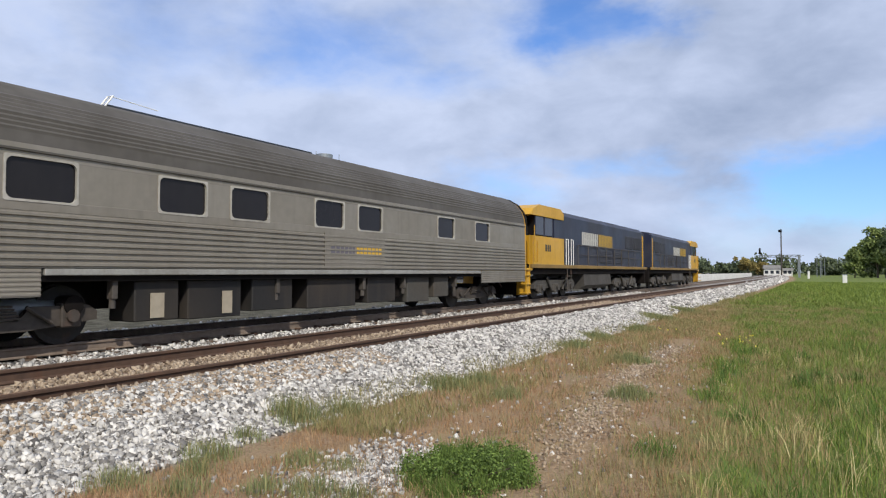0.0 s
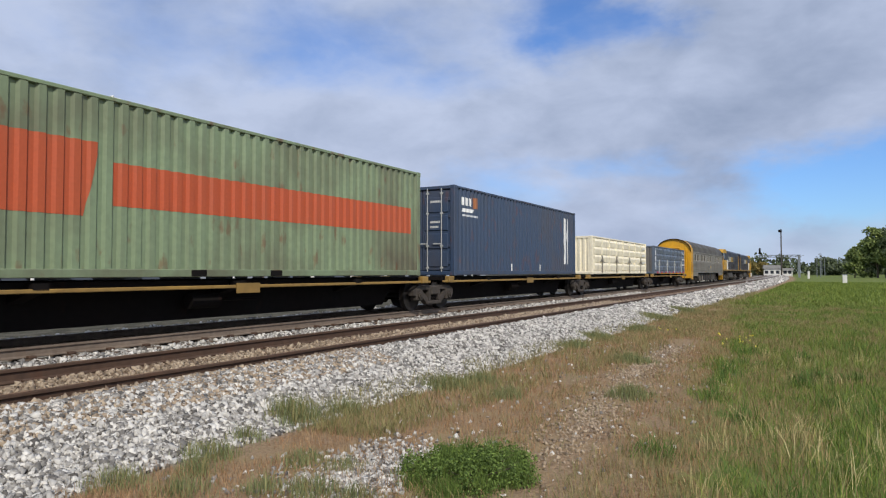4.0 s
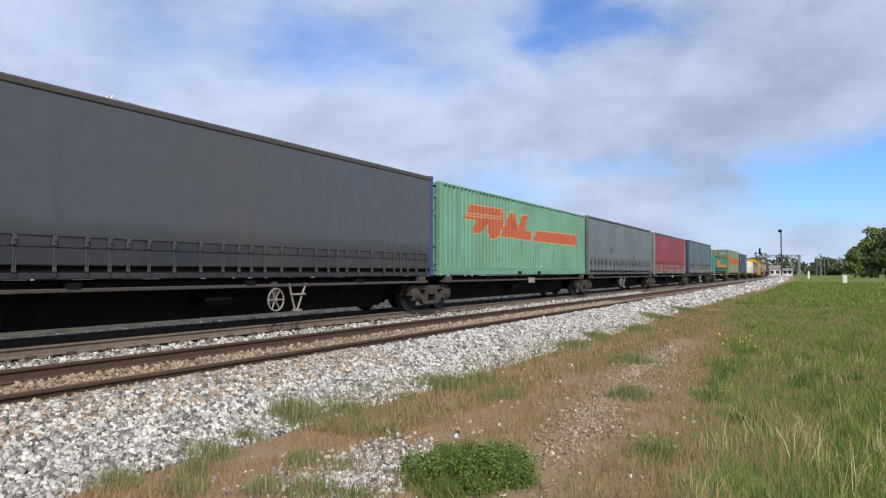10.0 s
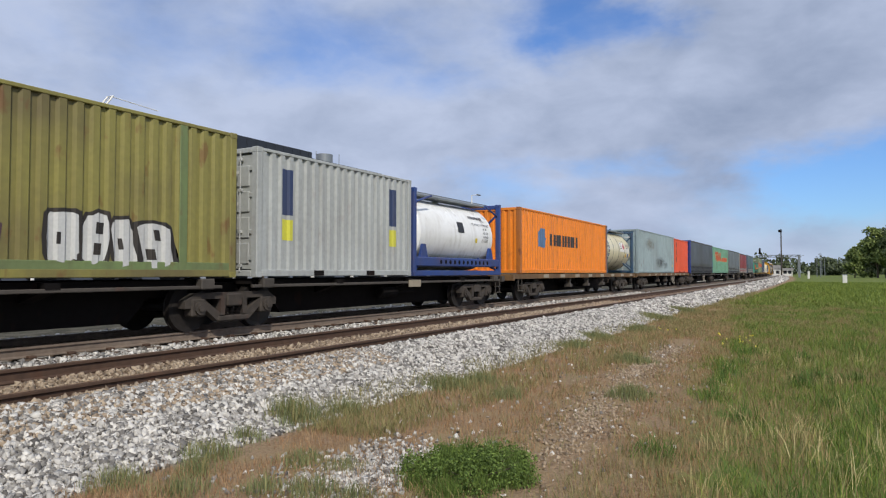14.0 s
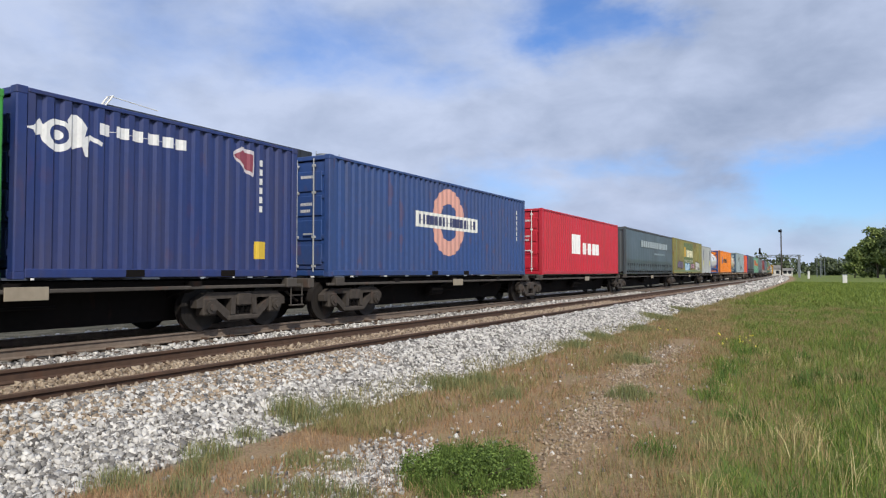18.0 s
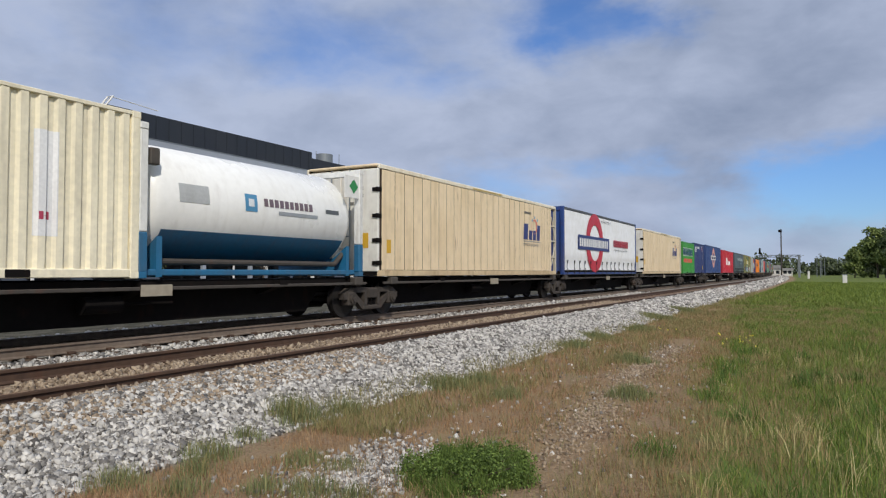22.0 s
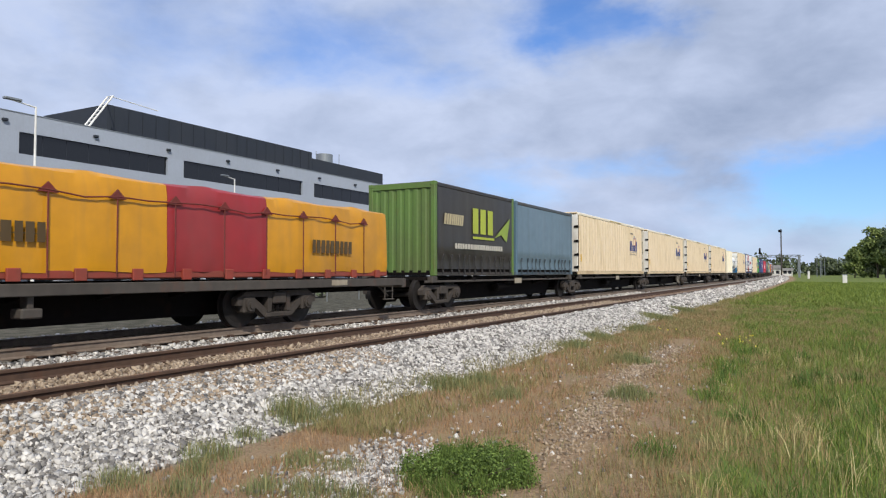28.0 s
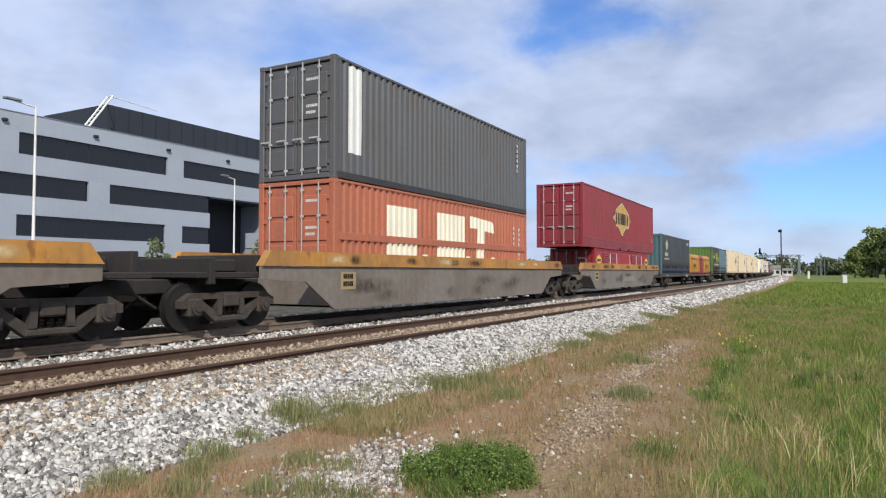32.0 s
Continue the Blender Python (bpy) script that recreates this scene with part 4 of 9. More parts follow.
def curtain_box(name, L, H, base, end_base, label, s0, z, sill_base=None, straps=24, strap_base="3a3d40", roof_base="3c3f42", soot=None, foot=None):
    """A curtain-sided container: steel ends and rails, vinyl curtains strapped down along the foot."""
    c = thing(name, label, "container", "curtain-sided containers", s0, z)
    h = L / 2
    end, sill, roofm = box_paint(end_base, 0.2, 0.4), box_paint(sill_base or end_base, 0.2, 0.4), box_paint(roof_base, 0.1, 0.4)
    for sx in (-1, 1):
        for sy in (-1, 1):
            part("corner_post", lambda: Geo().slab(-0.08, 0.08, -0.08, 0.08, 0.1, H - 0.1, 0.02), end, c, "", pose(sx * (HALF - 0.08), sy * (h - 0.08), 0), ("cpost", H))
            for zz in (0.06, H - 0.06):
                part("corner_casting", casting_geo, end, c, "", pose(sx * (HALF - 0.083), sy * (h - 0.083), zz), "casting")
        part("bottom_rail", lambda: Geo().slab(-0.05, 0.045, -h + 0.17, h - 0.17, 0.0, 0.1, 0.012), sill, c, "", pose(sx * (HALF - 0.05), 0, 0), ("cbot", L))
        # black strip: the shade below the curtain's hem, put in as colour
        part("shadow_gap", lambda: Geo().box(-0.02, 0.0, -h + 0.17, h - 0.17, 0.1, 0.34), M_UNDER, c, "black strip standing for the shade under the curtain", pose(sx * (HALF - 0.06), 0, 0), ("cgap", L))
        part("curtain", lambda: curtain_geo(L - 0.36, 0.21, H - 0.13), vinyl(base, 0.04 if base.startswith("f") else 0.3), c, "rippled vinyl curtain", pose(sx * HALF, 0, 0, 0, 0, 0 if sx > 0 else 180), ("curtain", L, H), True)
        part("top_rail", lambda: Geo().slab(-0.07, 0.03, -h + 0.17, h - 0.17, H - 0.16, H - 0.02, 0.03), roofm, c, "dark curtain track", pose(sx * (HALF - 0.02), 0, 0), ("ctop", L, H))
    part("roof", lambda: Geo().slab(-HALF + 0.07, HALF - 0.07, -h + 0.02, h - 0.02, H - 0.07, H - 0.005, 0.015), roofm, c, "", None, ("croof", L, H))
    part("floor", lambda: Geo().box(-HALF + 0.1, HALF - 0.1, -h + 0.05, h - 0.05, 0.03, 0.16), M_UNDER, c, "", None, ("cfloor", L))
    for sy in (-1, 1):
        part("end_wall", lambda: ribbed(-HALF + 0.16, HALF - 0.16, 0.1, H - 0.1, 0.3, 0.03), end, c, "", pose(0, sy * (h - 0.03), 0, 0, 0, 90 * sy), ("cend", H))
        part("end_header", lambda: Geo().slab(-HALF + 0.16, HALF - 0.16, -0.04, 0.04, H - 0.2, H - 0.02, 0.012), end, c, "", pose(0, sy * (h - 0.045), 0), ("chead", H))
    if foot:
        part("foot_band", Geo().slab(HALF - 0.004, HALF + 0.008, -h + 0.2, h - 0.2, 0.22, 0.66, 0.004), vinyl(foot), c, "stitched band along the curtain's foot")
        for z1 in (0.5, 0.665):
            part("lashing_cord", Geo().rod((HALF + 0.016, -h + 0.3, z1), (HALF + 0.016, h - 0.3, z1 - 0.03), 0.008, 5), surface("dark_lashing_cord", "26282c", 0.8), c, "thin lashing cord")
    for i in range(straps):
        y = -h + 0.45 + (L - 0.9) * i / (straps - 1) + (0.13 * math.sin(i * 7.3 + L) if 0 < i < straps - 1 else 0.0)
        if soot:
            smudge(c, y, 0.62 + 0.05 * math.sin(i * 3.1), 0.42, 0.44, soot, 0.75, "dark sooty patch behind a buckle")
        part("strap", strap_geo, surface("strap_" + strap_base, strap_base, 0.6, 0, 0.3), c, "", pose(HALF + 0.012, y, 0), "strap")
        part("buckle", lambda: Geo().slab(0.0, 0.045, -0.035, 0.035, 0.57, 0.66, 0.01), M_GALV if strap_base in ("908d86", "a8a49e", "4a4e50") else surface("strap_" + strap_base, strap_base, 0.6, 0, 0.3), c, "", pose(HALF + 0.014, y + 0.01, 0), "buckle")
    return c


def reefer_box(L, H, s0, z, base="f0d9b3"):
    """An insulated box with smooth panelled sides and an open machinery bay at its front end."""
    c = thing("refrigerated_container", "cream refrigerated container with rust-streaked panel joints and a faded logo", "container", "cream refrigerated containers", s0, z)
    h = L / 2
    mat = surface("cream_insulated_panel", base, 0.55, 0.0, 0.25, "b59a68", 0.45, 0.08, 6.0, 0.06, 0.05, 0.9, runs=0.55)
    dark = surface("dirty_white_steel", "cdc7b6", 0.6, 0.0, 0.4, "7a6244", 0.5, 0.3, 6.0, 0.1, 0.12)
    bay = 0.62
    front = h - bay
    joints = [-h + 0.17] + [0.30 + 0.49 * k for k in range(-16, 10) if -h + 0.4 < 0.30 + 0.49 * k < h - 2.2]
    y = h - 1.82
    while y < front - 0.1:
        joints.append(y)
        y += 0.19
    joints.append(front)
    widths = list(zip(joints, joints[1:]))
    for sx in (-1, 1):
        for a, b in widths if sx > 0 else [(-h + 0.17, front)]:
            part("side_panel", lambda: Geo().slab(-0.012, 0.0, 0.017, b - a - 0.017, 0.17, H - 0.14, 0.003), mat, c, "", pose(sx * (HALF - 0.004), a, 0) if sx > 0 else pose(-HALF + 0.016, a, 0), ("rpanel", round(b - a, 3), H))
        part("bottom_rail", lambda: Geo().slab(-0.04, 0.03, -h + 0.05, h - 0.05, 0.0, 0.16, 0.012), surface("stained_cream_rail", "d6bf98", 0.6, 0.0, 0.4, "7a5c3a", 0.5, 0.3, 6.0, 0.08, 0.08), c, "", pose(sx * (HALF - 0.03), 0, 0), ("rbot", L))
        part("top_rail", lambda: Geo().slab(-0.05, 0.02, -h + 0.05, h - 0.05, H - 0.13, H, 0.02), surface("pale_cream_rail", "efe6cf", 0.55, 0.0, 0.2, "b59a68", 0.4, 0.1, 6.0, 0.05, 0.05), c, "", pose(sx * (HALF - 0.02), 0, 0), ("rtop", L, H))
        part("inner_wall", lambda: Geo().box(-0.05, -0.014, -h + 0.1, front, 0.1, H - 0.05), surface("rusty_joint_sealant", "3f3022", 0.9, 0.0, 0.4), c, "dark sealant behind the panel joints", pose(sx * (HALF - 0.004), 0, 0) if sx > 0 else pose(-HALF + 0.068, 0, 0), ("rinner", L, H))
        part("bay_post", lambda: Geo().slab(-0.06, 0.06, -0.05, 0.05, 0.05, H - 0.05, 0.012), dark, c, "", pose(sx * (HALF - 0.06), h - 0.06, 0), ("baypost", H))
        for z1 in (0.75, 1.45, 2.1):
            part("bay_rung", lambda: Geo().slab(-0.04, 0.04, -bay + 0.05, -0.1, -0.03, 0.03, 0.008), dark, c, "", pose(sx * (HALF - 0.06), h - 0.02, z1), "bayrung")
    part("bay_brace", lambda: Geo().rod((HALF - 0.06, front + 0.05, 0.4), (HALF - 0.06, h - 0.1, 1.4), 0.03, 6).rod((HALF - 0.06, front + 0.05, 2.5), (HALF - 0.06, h - 0.1, 1.5), 0.03, 6), dark, c, share="baybrace")
    part("cooling_unit", lambda: Geo().slab(-0.9, 0.7, front + 0.02, front + 0.4, 0.3, 2.3, 0.04).rod((0.9, front + 0.25, 0.1), (0.9, front + 0.25, 1.4), 0.12, 10), M_UNDER, c, "dark machinery in the open bay", share=("cool", L))
    part("front_wall", lambda: Geo().box(-HALF + 0.06, HALF - 0.06, front - 0.06, front, 0.1, H - 0.05), dark, c, share=("rfront", L, H))
    part("bay_header", lambda: Geo().slab(-HALF + 0.1, HALF - 0.1, h - 0.1, h, H - 0.14, H - 0.01, 0.02).slab(-HALF + 0.1, HALF - 0.1, h - 0.1, h, 0.0, 0.14, 0.02), dark, c, share=("rhead", L, H))
    part("roof", lambda: Geo().slab(-HALF + 0.06, HALF - 0.06, -h + 0.03, h - 0.05, H - 0.06, H + 0.01, 0.02), mat, c, share=("rroof", L, H))
    part("floor", lambda: Geo().box(-HALF + 0.06, HALF - 0.06, -h + 0.05, h - 0.05, 0.03, 0.16), M_UNDER, c, share=("rfloor", L))
    for sx in (-1, 1):
        door = part("door", lambda: Geo().slab(-0.59, 0.59, -0.06, 0.06, 0.12, H - 0.12, 0.02), surface("white_insulated_door", "e6e3d8", 0.5, 0.0, 0.25, "8a7454", 0.4, 0.15, 6.0, 0.04, 0.05), c, "white insulated door with rust stains", pose(sx * 0.605, -h + 0.08, 0), ("rdoor", H))
        part("lock_rod", lambda: Geo().rod((0, -0.09, 0.1), (0, -0.09, H - 0.1), 0.018, 8).slab(-0.25, 0.02, -0.11, -0.095, 1.05, 1.09, 0.004), M_GALV, door, "", pose(-sx * 0.3, 0, 0), ("rrod", H), True)
        for z1 in (0.35, 0.95, 1.6, 2.3):
            part("hinge", lambda: Geo().slab(-0.14, 0.05, -0.1, -0.05, -0.05, 0.05, 0.012).slab(-0.03, 0.05, -0.1, 0.1, -0.06, 0.06, 0.01), M_UNDER, door, "dark strap hinge", pose(sx * 0.57, 0, z1), ("rhinge",))
    blue, pale, red = "2b3a78", "6fa6c4", "d9806a"
    y0 = 3.2 + (L - 14.0) / 2
    flat_decal(c, [quad(y0, 1.40, 0.44, 0.62, 0.12)], blue, "faded dark blue block")
    for k in range(3):
        flat_decal(c, [quad(y0 + 0.58 + 0.42 * k, 1.40, 0.33, 0.38 if k < 2 else 0.62, 0.1)], blue, "faded dark blue block", 10)
    flat_decal(c, [circle(y0 + 1.2, 1.95, 0.30), circle(y0 + 1.12, 1.93, 0.25)], red, "thin salmon crescent")
    for a, b in ((0.95, 2.2), (1.22, 2.32), (1.5, 2.22), (1.5, 1.95)):
        flat_decal(c, [circle(y0 + a, b, 0.06, 8)], pale, "pale blue dot", 6)
    flat_decal(c, [quad(y0, 1.32, 1.85, 0.025)], "8f8f94", "thin grey rule")
    text(c, "REFRIGERATED LOGISTICS", y0, 1.15, 0.142, "77777c", HALF + 0.006, label="thin grey words under the emblem")
    part("edge_writing", bars(-1.3, H - 0.1, 0.055, 44, 2.4), sign("b9a050"), c, "line of small yellow writing marks", pose(HALF + 0.003, 0, 0))
    part("side_code", bars(y0 + 0.1, 2.42, 0.09, 8, 0.75), sign("6a6a66"), c, "small dark code", pose(HALF + 0.006, 0, 0))
    part("warning_label", Geo().slab(0.62, 0.9, -h + 0.012, -h + 0.018, 0.75, 1.15, 0.001), sign("d8a92e"), c, "yellow label on the door")
    for k in range(3):
        part("door_marking", bars(0, 0, 0.09, 5 - k, 0.45), sign("77756e"), c, "grey stencilled line", pose(0.3, -h + 0.016, 2.3 - 0.2 * k, 0, 0, -90))
    part("warning_label", Geo().slab(HALF - 0.004, HALF + 0.002, -h + 0.42, -h + 0.62, 0.62, 0.98, 0.001), sign("d8a92e"), c, "yellow label")
    return c


def side_door_box(L, H, base, label, s0, z, red_locks, tape):
    """A low container whose long side is a row of ribbed hinged doors."""
    c = thing("side_door_container", label, "container", "shipping containers", s0, z)
    mat, h = box_paint(base, 0.3 if red_locks else 0.08, 0.4 if red_locks else 0.1), L / 2
    box_frame(c, L, H, mat)
    part("roof", lambda: Geo().slab(-HALF + 0.05, HALF - 0.05, -h + 0.1, h - 0.1, H - 0.06, H - 0.02, 0.006), mat, c, share=("sroof", L, H))
    part("floor", lambda: Geo().box(-HALF + 0.08, HALF - 0.08, -h + 0.1, h - 0.1, 0.05, 0.14), M_UNDER, c, share=("sfloor", L))
    for sy in (-1, 1):
        part("end_wall", lambda: ribbed(-HALF + 0.17, HALF - 0.17, 0.15, H - 0.12, 0.25, 0.045), surface("dusty_grey_end", "6d6a66", 0.7, 0, 0.4) if red_locks else mat, c, "", pose(0, sy * (h - 0.02), 0, 0, 0, 90 * sy), ("endribs", H))
    part("far_wall", lambda: ribbed(-h + 0.17, h - 0.17, 0.16, H - 0.08), mat, c, "", pose(-HALF + 0.012, 0, 0, 0, 0, 180), ("ribs", L, H, PERIOD))
    n = 8
    w = (L - 0.4) / n

    def leaf():
        g = Geo().slab(-0.045, -0.008, 0.03, w - 0.03, 0.17, H - 0.09, 0.006)
        step = (H - 0.32) / 4
        for k in range(4):
            z0 = 0.2 + step * k
            g.prism([(-0.012, z0), (0.02, z0 + 0.03), (0.05, z0 + step * 0.62), (0.045, z0 + step * 0.72), (-0.012, z0 + step - 0.03)], 1, 0.1, w - 0.1)
        return g.slab(-0.02, 0.026, 0.032, 0.105, 0.172, H - 0.092, 0.008).slab(-0.02, 0.026, w - 0.105, w - 0.032, 0.172, H - 0.092, 0.008)
    # black sheet added behind the leaves so the open door gaps look shaded
    part("inner_wall", Geo().box(-0.07, -0.05, -h + 0.12, h - 0.12, 0.12, H - 0.06), M_UNDER, c, "", pose(HALF - 0.03, 0, 0))
    rod_mat = box_paint("8a8578", 0.3)
    for i in range(n):
        y = -h + 0.2 + w * i
        d = part("side_door", leaf, mat, c, "ribbed steel side door", pose(HALF - 0.03, y, 0), ("sleaf", L, H))
        part("lock_rod", lambda: Geo().rod((0.045, 0, 0.08), (0.045, 0, 1.0), 0.022, 6).slab(0.03, 0.06, -0.03, 0.22, 0.66, 0.70, 0.01).rod((0.045, 0.2, 0.68), (0.06, 0.36, 0.62), 0.018, 6).rod((0.045, 0.06, 0.68), (0.06, 0.2, 0.76), 0.016, 6).slab(0.01, 0.08, -0.06, 0.06, 0.72, 0.84, 0.01).slab(0.01, 0.07, -0.05, 0.05, 0.3, 0.36, 0.01).slab(0.01, 0.07, -0.05, 0.05, 0.9, 0.96, 0.01), rod_mat if not red_locks else M_ROD, d, "lock rod with a bent handle", pose(0.0, 0.07 if i % 2 else w - 0.07, 0) if i % 2 else pose(0.0, w - 0.07, 0) @ Matrix.Diagonal((1, -1, 1, 1)), ("sbar", H))
        for z1 in (0.3, 0.6, 0.9, 1.2, 1.5, H - 0.2):
            part("hinge", lambda: Geo().rod((0.035, 0, -0.06), (0.035, 0, 0.06), 0.024, 6).slab(0.0, 0.04, -0.02, 0.09, -0.045, 0.045, 0.006), mat, d, "", pose(0.01, w - 0.02, z1) @ Matrix.Diagonal((1, -1, 1, 1)) if i % 2 else pose(0.01, 0.02, z1), "shinge")
        if red_locks:
            part("lock_box", lambda: Geo().slab(-0.02, 0.07, -0.13, 0.13, 0.035, 0.145, 0.03), sign("c23a4a"), c, "red plastic lock box", pose(HALF, y + w * 0.6, 0), "redlock")
    if tape:
        part("marker_strip", Geo().slab(HALF + 0.01, HALF + 0.014, -h + 0.35, -h + 0.6, 0.3, H - 0.2, 0.001), sign("e4e6e6"), c, "white reflective strip")
    for k in range(3):
        part("door_marking", bars(h - 1.4, H - 0.42 - 0.45 * k, 0.11, 7, 1.0), sign("d8d9d6"), c, "white stencilled lines", pose(HALF + 0.042, 0, 0))
    return c


def tank_box(s0, z, tank_base, frame_base, label, H=2.59, L=6.058, bands=5):
    """A tank container: a banded barrel in a steel frame with a walkway on top."""
    c = thing("tank_container", label, "container", "tank containers", s0, z)
    h, fm = L / 2, box_paint(frame_base, 0.25, 0.35)
    tm = surface("tank_paint_" + tank_base, tank_base, 0.35, 0.0, 0.3, "8c8066", 0.35, 0.1, 8.0, 0.03, 0.04)
    for sx in (-1, 1):
        for sy in (-1, 1):
            part("corner_post", lambda: Geo().slab(-0.08, 0.08, -0.08, 0.08, 0.1, H - 0.1, 0.02), fm, c, "", pose(sx * (HALF - 0.08), sy * (h - 0.08), 0), ("cpost", H))
            for zz in (0.06, H - 0.06):
                part("corner_casting", casting_geo, fm, c, "", pose(sx * (HALF - 0.083), sy * (h - 0.083), zz), "casting")
            part("diagonal_brace", lambda: Geo().rod((0, 0, 0), (-0.25, 1.1, 0.42), 0.045, 8), fm, c, "", pose(sx * (HALF - 0.1), sy * (h - 0.15), 0.16, 0, 0, 0 if sy < 0 else 180 if False else 0) @ (Matrix.Diagonal((sx, -sy, 1, 1))), "tankbrace") if sy < 0 else part("diagonal_brace", lambda: Geo().rod((0, 0, 0), (-0.25 * 1, -1.1, 0.42), 0.045, 8), fm, c, "", pose(sx * (HALF - 0.1), sy * (h - 0.15), 0.16), "tankbrace2")
            part("top_brace", lambda: Geo().rod((0, 0, 0), (0, -1.0, 0.28), 0.035, 8), fm, c, "", pose(sx * (HALF - 0.1), sy * (h - 0.15), H - 0.42) if sy > 0 else pose(sx * (HALF - 0.1), sy * (h - 0.15), H - 0.42, 0, 0, 180), "topbrace")
        if not bands:
            part("bottom_rail", lambda: Geo().slab(-0.05, 0.05, -h + 0.1, h - 0.1, 0.0, 0.16, 0.015), fm, c, "", pose(sx * (HALF - 0.06), 0, 0), ("tankbot", L))
    for sy in (-1, 1):
        part("end_header", lambda: Geo().slab(-HALF + 0.16, HALF - 0.16, -0.06, 0.06, H - 0.16, H - 0.02, 0.015), fm, c, "", pose(0, sy * (h - 0.08), 0), ("tankend", H))
        part("end_sill", lambda: Geo().slab(-HALF + 0.16, HALF - 0.16, -0.06, 0.06, 0.02, 0.16, 0.015), fm, c, "", pose(0, sy * (h - 0.08), 0), "tanksill")
        part("cross_tie", lambda: Geo().rod((-1.1, 0, 0.3), (1.1, 0, H - 0.35), 0.04, 8).rod((1.1, 0, 0.3), (-1.1, 0, H - 0.35), 0.04, 8), fm, c, "", pose(0, sy * (h - 0.05), 0), ("tanktie", H))
    R, cz, half = 1.12, 1.30, h - 0.42
    g = Geo()
    prof = [(-half - 0.16, 0.45), (-half - 0.12, 0.75), (-half - 0.03, 0.98), (-half + 0.12, R), (half - 0.12, R), (half + 0.03, 0.98), (half + 0.12, 0.75), (half + 0.16, 0.45)]
    n = 36
    for y, r in prof:
        g.v += [(r * math.sin(2 * math.pi * i / n), y, cz + r * math.cos(2 * math.pi * i / n)) for i in range(n)]
    for k in range(len(prof) - 1):
        g.f += [(k * n + i, k * n + (i + 1) % n, (k + 1) * n + (i + 1) % n, (k + 1) * n + i) for i in range(n)]
    g.f += [tuple(range(n)), tuple(range((len(prof) - 1) * n, len(prof) * n))[::-1]]
    g.f = [q[::-1] for q in g.f]
    part("barrel", g, tm, c, "smooth insulated tank barrel", share=("barrel", L), smooth=True)

    def band():
        b = Geo()
        for y in (-0.03, 0.03):
            b.v += [((R + 0.008) * math.sin(2 * math.pi * i / n), y, cz + (R + 0.008) * math.cos(2 * math.pi * i / n)) for i in range(n)]
        b.f = [(i, i + n, (i + 1) % n + n, (i + 1) % n) for i in range(n)]
        return b
    for k in range(bands):
        part("band", band, surface("dark_band_steel", "3a3c40", 0.6, 0.2, 0.4), c, "dark strap round the barrel", pose(0, -half + 0.2 + (2 * half - 0.4) * k / 4, 0), "band")
    part("walkway", lambda: Geo().slab(0.2, 0.75, -half, half, H - 0.16, H - 0.1, 0.01).slab(-0.75, -0.2, -half, half, H - 0.16, H - 0.1, 0.01), M_GALV, c, "galvanised grating walkway", share=("walk", L))
    part("manlid", lambda: Geo().rod((0, 0, H - 0.3), (0, 0, H - 0.12), 0.28, 16), M_GALV, c, share=("lid", H), smooth=True)
    ladder = Geo()
    for x in (-0.9, -0.55):
        ladder.rod((x, -h + 0.02, 0.15), (x, -h + 0.02, H - 0.1), 0.02, 6)
    for k in range(7):
        ladder.rod((-0.9, -h + 0.02, 0.3 + 0.32 * k), (-0.55, -h + 0.02, 0.3 + 0.32 * k), 0.015, 6)
    part("ladder", ladder, fm, c, share=("tladder", H))
    return c


